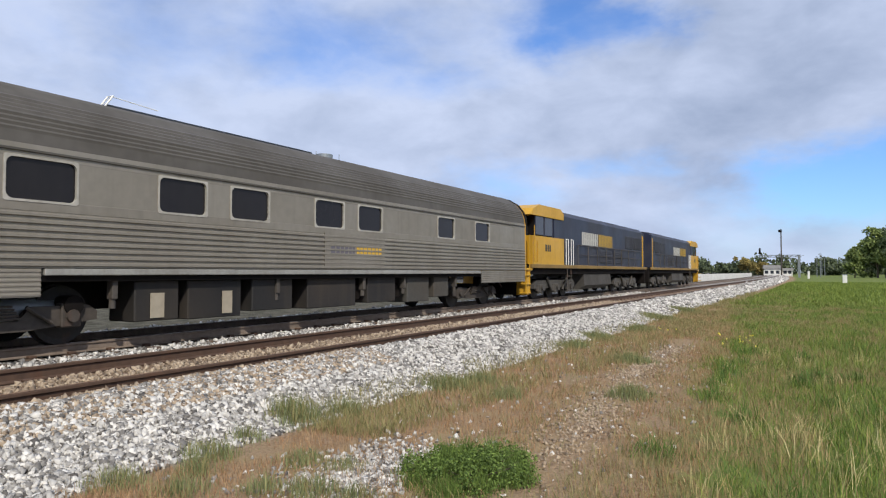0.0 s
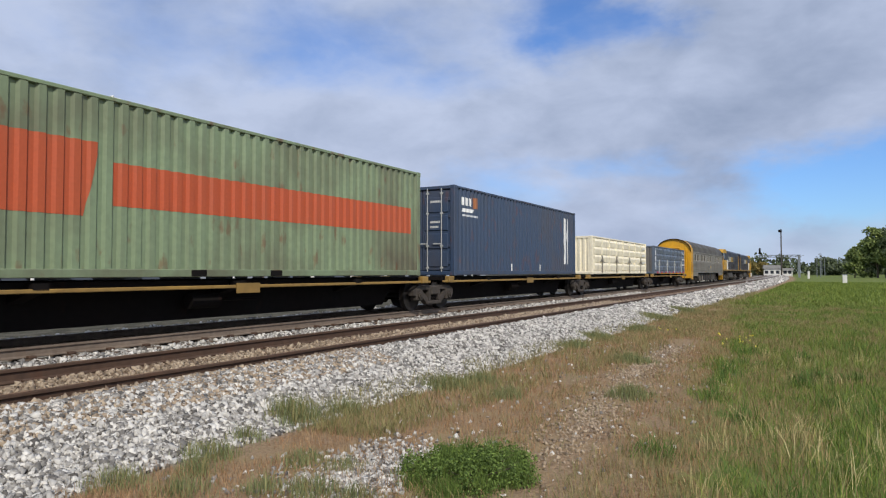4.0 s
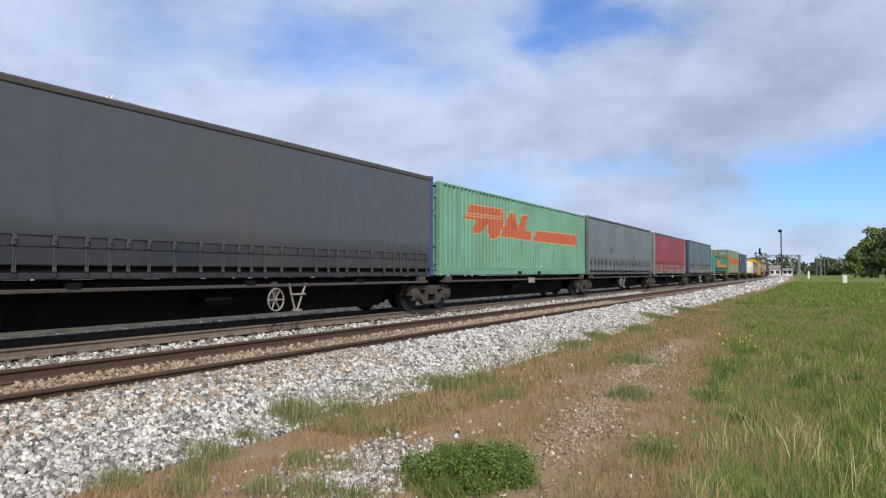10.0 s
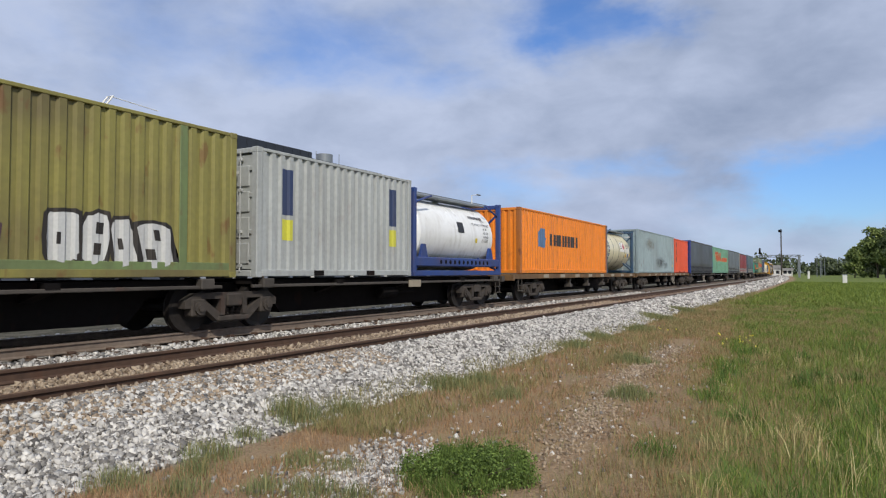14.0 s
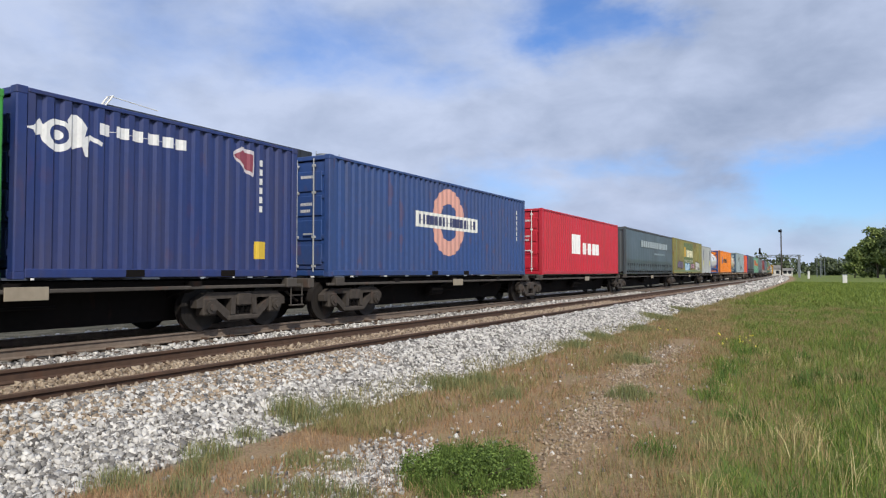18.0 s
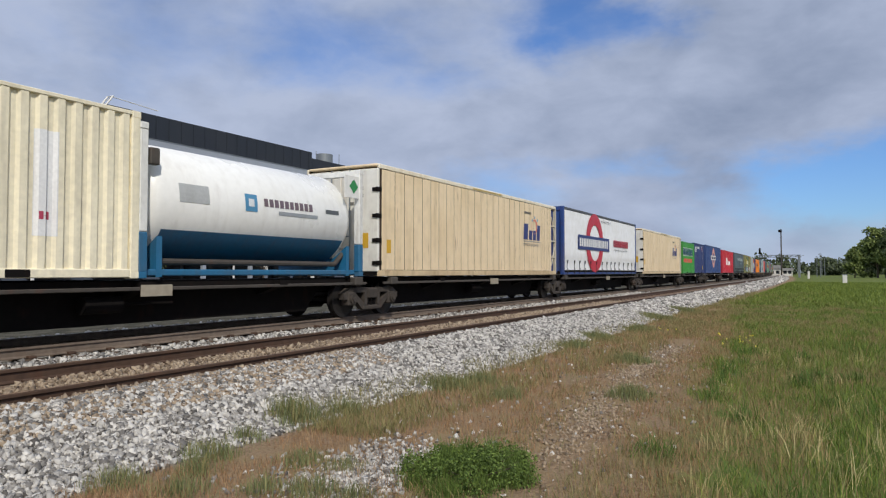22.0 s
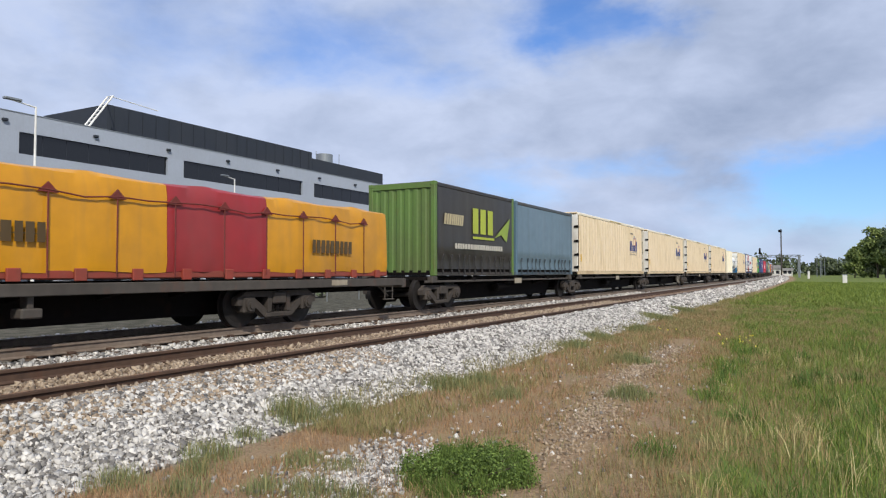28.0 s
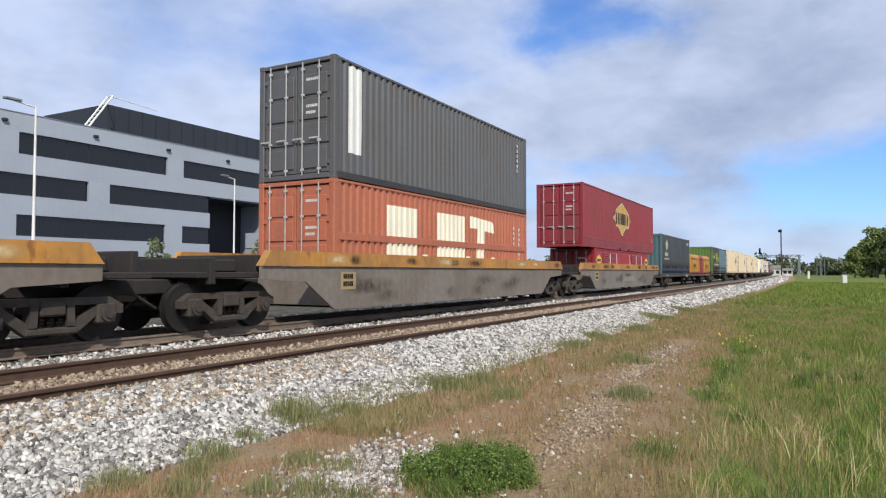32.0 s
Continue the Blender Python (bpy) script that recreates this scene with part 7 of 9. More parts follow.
def rounded_frame(y0, y1, z0, z1, w, r):
    """A window frame with rounded corners, in the y-z plane."""
    def ring(d, rr):
        out = []
        for cy, cz, a0 in ((y1 - d - rr, z1 - d - rr, 0), (y0 + d + rr, z1 - d - rr, 90), (y0 + d + rr, z0 + d + rr, 180), (y1 - d - rr, z0 + d + rr, 270)):
            out += [(cy + rr * math.cos(radians(a0 + 22.5 * k)), cz + rr * math.sin(radians(a0 + 22.5 * k))) for k in range(5)]
        return out
    outer, inner = ring(0.0, 0.04), ring(w, r)
    n = len(outer)
    g = Geo()
    g.v = [(x, *p) for x, loop in ((-0.02, outer), (0.014, outer), (0.014, inner), (-0.03, inner)) for p in loop]
    for k in range(3):
        g.f += [(k * n + i, k * n + (i + 1) % n, (k + 1) * n + (i + 1) % n, (k + 1) * n + i) for i in range(n)]
    return g


def crew_car():
    rear, front = 1.75, 24.4
    mid, h = (rear + front) / 2, (front - rear) / 2
    car = thing("crew_carriage", "stainless steel crew carriage with fluted sides and a yellow rear end", "carriage", "", mid)
    steel = surface("dull_stainless_steel", "8c8579", 0.45, 0.35, 0.35, "5e574c", 0.3, 0.0, 6.0, 0.04, 0.06)
    roofm = surface("sooty_stainless_roof", "59544d", 0.6, 0.25, 0.5, "3c3833", 0.2, 0.0, 5.0, 0.08, 0.1)
    yel = surface("carriage_yellow", "d9a01f", 0.45, 0.0, 0.3, "6b5630", 0.45, 0.08, 6.0, 0.05, 0.06)
    W = 1.47
    yend = -h + 1.1
    wins = [(3.62, 4.7), (5.27, 6.32), (7.79, 8.82), (9.42, 10.45), (11.91, 12.96), (13.54, 14.58), (17.5, 18.55), (20.0, 21.1)]
    wins = [(a - mid, b - mid) for a, b in wins]
    for s in (-1, 1):
        turn = pose(s * W, 0, 0) if s > 0 else pose(-W, 0, 0, 0, 0, 180)
        flip = 1 if s > 0 else -1

        def span(a, b):
            return (a, b) if s > 0 else (-b, -a)
        a, b = span(yend, h - 0.12)
        part("fluted_panel", fluted(a, b, 1.2, 2.02, 8), steel, car, "fluted stainless side", turn)
        a, b = span(-h + 0.1, yend)
        part("fluted_panel", fluted(a, b, 1.2, 2.02, 8), yel, car, "yellow fluted end panel", turn)
        part("yellow_panel", Geo().box(-0.06, 0.0, a, b, 2.02, 2.98), yel, car, "yellow end panel", turn)
        a, b = span(yend, h - 0.12)
        part("window_sill_strip", Geo().slab(-0.06, 0.006, a, b, 2.02, 2.17, 0.004), steel, car, "", turn)
        part("letterboard", Geo().slab(-0.06, 0.0, a, b, 2.78, 2.98, 0.004), steel, car, "", turn)
        part("gutter", Geo().slab(0.0, 0.03, a, b, 2.86, 2.90, 0.006), roofm, car, "thin gutter moulding", turn)
        edges = [yend] + [v for p in wins for v in p] + [h - 0.12]
        for k in range(0, len(edges), 2):
            a, b = span(edges[k], edges[k + 1])
            part("window_pier", Geo().box(-0.06, 0.0, a, b, 2.17, 2.78), steel, car, "", turn)
        for p, q in wins:
            a, b = span(p, q)
            win = part("window", Geo().box(-0.05, -0.03, a, b, 2.17, 2.78), M_COACHGLASS, car, "dark carriage window", turn)
            g = rounded_frame(a - 0.025, b + 0.025, 2.145, 2.805, 0.034, 0.1)
            part("window_frame", g, surface("dull_window_trim", "b8b2a6", 0.5, 0.3, 0.3), win, "bright window frame")
        a, b = span(-h + 4.1, h - 4.0)
        part("side_sill", Geo().slab(-0.05, 0.02, a, b, 1.09, 1.19, 0.01), surface("pale_sill_strip", "a5a29a", 0.5, 0.4, 0.3), car, "pale side sill strip", turn)
        for c0, c1, mt in ((-h + 1.1, -h + 4.05, steel), (h - 3.95, h - 0.12, steel), (-h + 0.1, -h + 1.1, yel)):
            a, b = span(c0, c1)
            lo = 0.5 if mt is yel else 0.78
            part("skirt", fluted(a, b, lo, 1.19, 6, 0.012), mt, car, "fluted skirt", turn)
    # roof shell, ribbed lengthwise
    prof = [(W, 2.97), (W - 0.02, 3.15), (W - 0.13, 3.45), (W - 0.35, 3.72), (W - 0.7, 3.93), (0.4, 4.05), (0, 4.08)]
    prof = prof + [(-x, z) for x, z in prof[-2::-1]]
    fine = []
    for (x0, z0), (x1, z1) in zip(prof, prof[1:]):
        for k in range(8):
            u = k / 8
            r = 0.018 if k % 2 and z0 > 3.1 else 0.0
            fine.append((x0 + (x1 - x0) * u + r * (z0 - z1) / math.hypot(x1 - x0, z1 - z0) * -1, z0 + (z1 - z0) * u + r * abs(x1 - x0) / math.hypot(x1 - x0, z1 - z0)))
    fine.append(prof[-1])

    def shell(y0, y1):
        g = Geo()
        for y in (y0, y1):
            g.v += [(x, y, z) for x, z in fine]
        n = len(fine)
        g.f = [(i, i + n, i + n + 1, i + 1) for i in range(n - 1)]
        return g
    part("roof", shell(yend, h - 0.12), roofm, car, "sooty ribbed roof")
    part("roof_end", shell(-h, yend), yel, car, "yellow roof end")
    for sy, mt in ((-1, yel), (1, yel)):
        y = sy * (h - 0.06)
        wall = [(-W, 0.62 if sy < 0 else 1.02), (W, 0.62 if sy < 0 else 1.02), (W, 2.97)] + [(x, z) for x, z in prof[1:]]
        end = part("end_wall", Geo().prism(wall, 1, y - 0.04, y + 0.04), mt, car, "ribbed yellow carriage end")
        for k in range(5):
            for s in (-1, 1):
                part("end_rib", lambda: Geo().slab(-0.03, 0.03, -0.03, 0.03, 1.25, 3.1, 0.012), mt, end, "", pose(s * (0.78 + 0.14 * k), y + sy * 0.05, 0), "endrib")
        door = part("end_door", Geo().slab(-0.42, 0.42, -0.03, 0.03, 1.2, 3.15, 0.02), mt, end, "yellow gangway door", pose(0, y + sy * 0.07, 0))
        part("door_window", Geo().slab(-0.16, 0.16, -0.012, 0.012, 2.15, 2.85, 0.004), M_CARGLASS, door, "dark door window", pose(0, sy * 0.035, 0))
        g = Geo().slab(-0.6, -0.48, -0.05, 0.05, 1.15, 3.2, 0.02).slab(0.48, 0.6, -0.05, 0.05, 1.15, 3.2, 0.02).slab(-0.6, 0.6, -0.05, 0.05, 3.2, 3.32, 0.03)
        part("door_surround", g, mt, end, "", pose(0, y + sy * 0.1, 0))
        brim = Geo()
        for (x0, z0), (x1, z1) in zip(prof, prof[1:]):
            brim.add([(x0 * 1.01, y - 0.0, z0 + 0.02), (x1 * 1.01, y, z1 + 0.02), (x1 * 1.01, y + sy * 0.18, z1 + 0.02), (x0 * 1.01, y + sy * 0.18, z0 + 0.02), (x0, y, z0 - 0.03), (x1, y, z1 - 0.03), (x1, y + sy * 0.18, z1 - 0.03), (x0, y + sy * 0.18, z0 - 0.03)], [(0, 1, 2, 3), (7, 6, 5, 4), (3, 2, 6, 7), (0, 4, 5, 1)])
        part("roof_brim", brim, M_UNDER, end, "dark rim round the carriage end")
        coupler(car, y, sy)
    part("end_brake_wheel_mount", Geo().rod((-1.1, -h - 0.02, 1.55), (-1.1, -h - 0.2, 1.55), 0.05, 8), M_UNDER, car)
    part("floor", Geo().box(-W + 0.05, W - 0.05, -h + 0.1, h - 0.1, 1.0, 1.1), M_UNDER, car)
    part("inner_ceiling", Geo().box(-W + 0.1, W - 0.1, -h + 0.2, h - 0.2, 2.9, 2.95), M_UNDER, car)
    # box greys are scaled down: the carriage's shade is in these colours
    for y0, y1, z0, base in ((-5.6, -4.7, 0.3, "1f1d1b"), (-4.5, -3.2, 0.28, "1c1a19"), (-2.9, -1.7, 0.35, "201e1c"), (-1.2, 0.6, 0.32, "24211f"), (1.1, 2.4, 0.36, "1e1c1b"), (3.0, 4.2, 0.3, "45423c"), (4.5, 5.4, 0.4, "45423c")):
        part("equipment_box", Geo().slab(0.62, 1.3, y0, y1, z0, 1.0, 0.02).slab(0.5, 1.0, y0 + 0.1, y1 - 0.1, 0.95, 1.03, 0.01), surface("shaded_box_grey_" + base, base, 0.7, 0.1, 0.4), car, "grimy underfloor equipment box with the carriage's shade in its colour")
    part("centre_beam", Geo().slab(-0.35, 0.35, -7.2, 7.2, 0.5, 1.0, 0.02), M_UNDER, car, "black underfloor beam")
    for y0, r in ((-6.55, 0.16), (-2.3, 0.2), (0.85, 0.17), (2.72, 0.18)):
        part("air_reservoir", Geo().rod((0.2, y0, 0.62), (1.15, y0, 0.62), r, 12), M_UNDER, car, "sooty air reservoir", smooth=True)
    part("notice_board", Geo().slab(1.305, 1.32, -5.3, -5.02, 0.35, 0.78, 0.003), M_PLATE, car, "pale notice board")
    part("notice_board", Geo().slab(1.305, 1.32, -3.7, -3.45, 0.35, 0.78, 0.003), M_PLATE, car, "pale notice board")
    for y in (-6.0, -2.2, 0.9, 2.8, 5.8):
        part("hanger_bracket", lambda: Geo().slab(1.2, 1.36, -0.05, 0.05, 0.7, 1.05, 0.01).rod((1.28, 0, 0.7), (1.28, 0, 0.55), 0.05, 8), M_DKSILL, car, "", pose(0, y, 0), "hanger")
    part("air_tank", Geo().rod((0.7, -8.0, 0.55), (0.7, -6.6, 0.55), 0.2, 14), M_GALV, car, "", smooth=True)
    for b in (5.3, 20.8):
        coach_bogie(car, b - mid)
    part("emblem_bar", bars(12.45 - mid, 1.56, 0.2, 6, 0.95), sign("5d5a62"), car, "dull grey blocks", pose(W + 0.024, 0, 0))
    part("emblem_bar", bars(13.45 - mid, 1.55, 0.23, 7, 1.1), sign("caa02c"), car, "yellow blocks", pose(W + 0.024, 0, 0))
    part("emblem_panel", Geo().box(W + 0.0, W + 0.022, 12.23 - mid, 14.67 - mid, 1.24, 2.06), steel, car, "plain stainless panel")
    brake_wheel(car, 0.6, -h - 0.25, 1.75, M_PLATE, 0.24).matrix_basis = pose(-1.05, -h - 0.22, 1.55, 0, 0, 90)
    return car


crew_car()


def locomotive(s0, turn, label):
    """A six-axle diesel: cab at the -y end, long hood behind it, walkway and handrails."""
    lo = thing("locomotive", label, "locomotive", "locomotives", s0, 0.0, turn)
    navy = surface("grimy_navy_paint", "1d2236", 0.5, 0.0, 0.4, "4a453e", 0.3, 0.05, 6.0, 0.05, 0.08)
    roofm = surface("sooty_loco_roof", "3b3c44", 0.7, 0.0, 0.5, "2d2a28", 0.1, 0.0, 6.0, 0.1, 0.1)
    yel = surface("locomotive_yellow", "c0921f", 0.45, 0.0, 0.25, "5e5136", 0.3, 0.05, 6.0, 0.04, 0.06)
    grey = surface("grimy_loco_bogie", "4a4640", 0.75, 0.1, 0.6, "2a2622", 0.1, 0.1, 7.0, 0.3, 0.2)
    h = 10.1
    W = 1.45
    part("underframe", Geo().slab(-W + 0.1, W - 0.1, -h, h, 1.05, 1.35, 0.02), M_UNDER, lo)
    for s in (-1, 1):
        part("deck_sill", lambda: Geo().slab(-0.05, 0.05, -h, h, 1.30, 1.46, 0.015), surface("dusty_gold_sill", "86692e", 0.6, 0, 0.4), lo, "dusty yellow deck sill", pose(s * W, 0, 0), "locosill")
    part("hood", Geo().prism([(-1.38, 1.46), (1.38, 1.46), (1.38, 3.62), (1.2, 3.82), (0.6, 3.9), (-0.6, 3.9), (-1.2, 3.82), (-1.38, 3.62)], 1, -h + 3.9, h - 0.9), navy, lo, "navy blue hood")
    part("hood_roof", Geo().prism([(-1.18, 3.835), (1.18, 3.835), (0.62, 3.93), (-0.62, 3.93)], 1, -h + 3.9, h - 0.95), roofm, lo, "sooty roof")
    part("radiator_end", Geo().prism([(-1.42, 1.46), (1.42, 1.46), (1.42, 3.4), (1.12, 3.8), (-1.12, 3.8), (-1.42, 3.4)], 1, h - 0.88, h - 0.74), yel, lo, "yellow edge of the hood end")
    part("hood_end", Geo().prism([(-1.4, 1.46), (1.4, 1.46), (1.4, 3.6), (1.15, 3.8), (-1.15, 3.8), (-1.4, 3.6)], 1, h - 0.738, h - 0.5), navy, lo, "navy hood end")
    # cab
    part("cab", Geo().prism([(-h + 0.15, 1.46), (-h + 3.9, 1.46), (-h + 3.9, 2.6), (-h + 0.15, 2.6)], 0, -W, W), yel, lo, "yellow lower cab")
    for sx in (-1, 1):
        part("number_bar", bars(-0.35, 2.0, 0.28, 3, 0.7), sign("3a3428"), lo, "dark number bars on the cab side", pose(W + 0.006, -h + 1.9, 0) if sx > 0 else pose(-W - 0.006, -h + 1.9, 0, 0, 0, 180))
    part("cab_roof", Geo().prism([(-h - 0.05, 3.42), (-h + 0.3, 3.7), (-h + 0.9, 3.88), (-h + 3.5, 3.88), (-h + 3.9, 3.7), (-h + 3.9, 3.42)], 0, -W, W), yel, lo, "yellow cab roof")
    # solid black block gives the cab's unlit inside by colour
    part("cab_core", Geo().box(-W + 0.12, W - 0.12, -h + 0.6, -h + 3.85, 2.6, 3.43), M_UNDER, lo, "black block standing for the unlit cab inside")
    for s in (-1, 1):
        for y0, y1 in ((-h + 0.65, -h + 1.55), (-h + 1.7, -h + 2.6)):
            win = part("cab_window", Geo().box(-0.015, 0.015, y0, y1, 2.66, 3.4), M_CARGLASS, lo, "dark cab side window", pose(s * (W - 0.08), 0, 0))
            part("window_frame", Geo().slab(-0.02, 0.03, y0 - 0.05, y0, 2.6, 3.43, 0.01).slab(-0.02, 0.03, y1, y1 + 0.05, 2.6, 3.43, 0.01), navy, win)
        part("cab_pillar", Geo().slab(-0.06, 0.06, -h + 2.75, -h + 3.85, 2.6, 3.43, 0.01), navy, lo, "", pose(s * (W - 0.1), 0, 0))
        part("grab_rail", lambda: Geo().rod((0, -h + 0.25, 1.55), (0, -h + 0.25, 3.0), 0.02, 6).rod((0, -h + 0.6, 1.55), (0, -h + 0.6, 2.4), 0.02, 6), yel, lo, "yellow grab rail", pose(s * (W + 0.04), 0, 0), "locograb")
        for k in range(9):
            y = -h + 4.3 + 1.6 * k
            part("handrail_post", lambda: Geo().rod((0, 0, 1.46), (0, 0, 2.4), 0.02, 6), M_DKSILL, lo, "", pose(s * (W + 0.0), y, 0), "locopost")
        part("handrail", lambda: Geo().rod((0, -h + 5.9, 2.4), (0, h - 1.6, 2.4), 0.02, 6).rod((0, -h + 5.9, 1.95), (0, h - 1.6, 1.95), 0.015, 6), M_DKSILL, lo, "", pose(s * W, 0, 0), "locorail")
        for y in (-h + 4.3, -h + 5.0):
            part("hand_loop", lambda: Geo().rod((0, -0.16, 1.46), (0, -0.16, 2.6), 0.018, 8).rod((0, 0.16, 1.46), (0, 0.16, 2.6), 0.018, 8).rod((0, -0.17, 2.6), (0, 0.17, 2.6), 0.02, 8), M_WHITE, lo, "white hand loop beside the cab", pose(s * (W + 0.02), y, 0), "locoloop")
        for y0, y1, z0, z1 in ((h - 5.2, h - 3.4, 2.5, 3.25), (h - 3.2, h - 1.2, 2.5, 3.25), (-0.5, 1.8, 1.6, 2.3), (2.2, 4.4, 1.6, 2.3)):
            def grille(y0=y0, y1=y1, z0=z0, z1=z1):
                g = Geo().slab(0, 0.02, y0, y1, z0, z1, 0.005)
                n = int((z1 - z0) / 0.09)
                for k in range(n):
                    g.slab(0.02, 0.045, y0 + 0.05, y1 - 0.05, z0 + 0.04 + 0.09 * k, z0 + 0.08 + 0.09 * k, 0.006)
                return g
            part("grille", grille(), roofm, lo, "dark louvred grille", pose(s * 1.38, 0, 0) if s > 0 else pose(-1.38, y0 + y1, 0, 0, 0, 180))
        m0 = pose(s * 1.39, 0, 0) if s > 0 else pose(-1.39, 0, 0, 0, 0, 180)
        ya = -h + 5.3 if s > 0 else h - 10.4
        ya = -h + 6.8 if s > 0 else h - 11.6
        part("lettering_bar", bars(ya - 0.1, 2.45, 0.62, 9, 2.7), sign("b9b6ac"), lo, "white block letter shapes", m0)
        part("lettering_bar", bars(ya + 2.7, 2.45, 0.62, 10, 2.7), sign("a8862c"), lo, "yellow block letter shapes", m0)
        part("step_ladder", lambda: Geo().rod((0, -0.25, 0.25), (0, -0.25, 1.3), 0.02, 6).rod((0, 0.25, 0.25), (0, 0.25, 1.3), 0.02, 6).slab(-0.1, 0.06, -0.25, 0.25, 0.3, 0.34, 0.01).slab(-0.1, 0.06, -0.25, 0.25, 0.62, 0.66, 0.01).slab(-0.1, 0.06, -0.25, 0.25, 0.94, 0.98, 0.01), M_DKSILL, lo, "dark step ladder", pose(s * W, -h + 4.6, 0), "lococlimb")
        part("end_steps", lambda: Geo().slab(-0.3, 0.1, -0.2, 0.2, 0.3, 0.36, 0.01).slab(-0.3, 0.1, -0.2, 0.2, 0.65, 0.7, 0.01).slab(-0.3, 0.1, -0.2, 0.2, 1.0, 1.05, 0.01).rod((0.05, -0.2, 0.3), (0.05, -0.2, 2.6), 0.02, 6).rod((0.05, 0.2, 0.3), (0.05, 0.2, 2.6), 0.02, 6), yel, lo, "yellow corner steps", pose(s * (W - 0.1), -h - 0.25, 0), "locosteps")
    part("windscreen", Geo().prism([(-h + 0.2, 2.6), (-h + 0.26, 2.6), (-h + 0.16, 3.42), (-h + 0.1, 3.42)], 0, -1.2, 1.2), M_CARGLASS, lo, "dark windscreen")
    part("pilot", Geo().prism([(-h - 0.35, 0.25), (-h - 0.1, 0.25), (-h, 1.2), (-h - 0.25, 1.2)], 0, -0.95, 0.95), M_UNDER, lo, "black middle of the pilot")
    for sx in (-1, 1):
        part("pilot_wing", Geo().prism([(-h - 0.35, 0.25), (-h - 0.1, 0.25), (-h, 1.2), (-h - 0.25, 1.2)], 0, -0.22, 0.22), yel, lo, "yellow snowplough wing", pose(sx * 1.18, 0, 0))
    part("front_platform", Geo().slab(-W, W, -h - 0.55, -h + 0.15, 1.2, 1.3, 0.02), yel, lo)
    part("rear_pilot", Geo().slab(-W + 0.1, W - 0.1, h - 0.1, h + 0.1, 0.4, 1.2, 0.03), M_UNDER, lo)
    part("fuel_tank", Geo().prism([(-1.3, 1.05), (1.3, 1.05), (1.35, 0.5), (1.0, 0.3), (-1.0, 0.3), (-1.35, 0.5)], 1, -2.9, 1.9), grey, lo, "large dusty fuel tank")
    for yb in (-6.4, 5.9):
        bogie = part("bogie", lambda: Geo().slab(-1.0, 1.0, -2.1, 2.1, 0.62, 0.85, 0.03), M_UNDER, lo, "", pose(0, yb, 0), "locobolster")
        def side():
            g = Geo().prism([(-2.6, 0.62), (-2.4, 0.8), (2.4, 0.8), (2.6, 0.62), (2.6, 0.46), (-2.6, 0.46)], 0, -0.08, 0.08)
            for y in (-1.85, 0.0, 1.85):
                g.slab(-0.1, 0.14, y - 0.2, y + 0.2, 0.26, 0.64, 0.03).rod((0.1, y, 0.5), (0.22, y, 0.5), 0.13, 12)
                for d in (-0.36, 0.36):
                    g.rod((0.05, y + d, 0.36), (0.05, y + d, 0.62), 0.1, 10)
            g.rod((0.14, -1.3, 0.9), (0.14, -0.7, 0.35), 0.05, 8).rod((0.14, 1.3, 0.9), (0.14, 0.7, 0.35), 0.05, 8)
            return g
        for s in (-1, 1):
            part("side_frame", side, grey, bogie, "", pose(s * 1.05, 0, 0, 0, 0, 0 if s > 0 else 180), "locoside")
        for y in (-1.85, 0.0, 1.85):
            part("wheelset", wheelset_geo, M_WHEEL, bogie, "", pose(0, y, 0.02), "wheelset", True)
    for s in (-1, 1):
        coupler(lo, s * (h + 0.0), s)
    part("roof_hatch", Geo().slab(-0.7, 0.7, 2.0, 6.0, 3.9, 3.98, 0.02).slab(-0.4, 0.4, -3.0, 0.5, 3.9, 4.0, 0.03), roofm, lo)
    part("air_horn", Geo().rod((-0.3, -h + 2.2, 3.9), (-0.3, -h + 1.8, 3.94), 0.05, 8, 0.08), M_GALV, lo)
    return lo


locomotive(35.1, 0.0, "navy and yellow diesel locomotive coupled cab-first to the carriage")
locomotive(56.6, 180.0, "navy and yellow leading diesel locomotive with its cab forward")


# ---- the office building behind the line ----


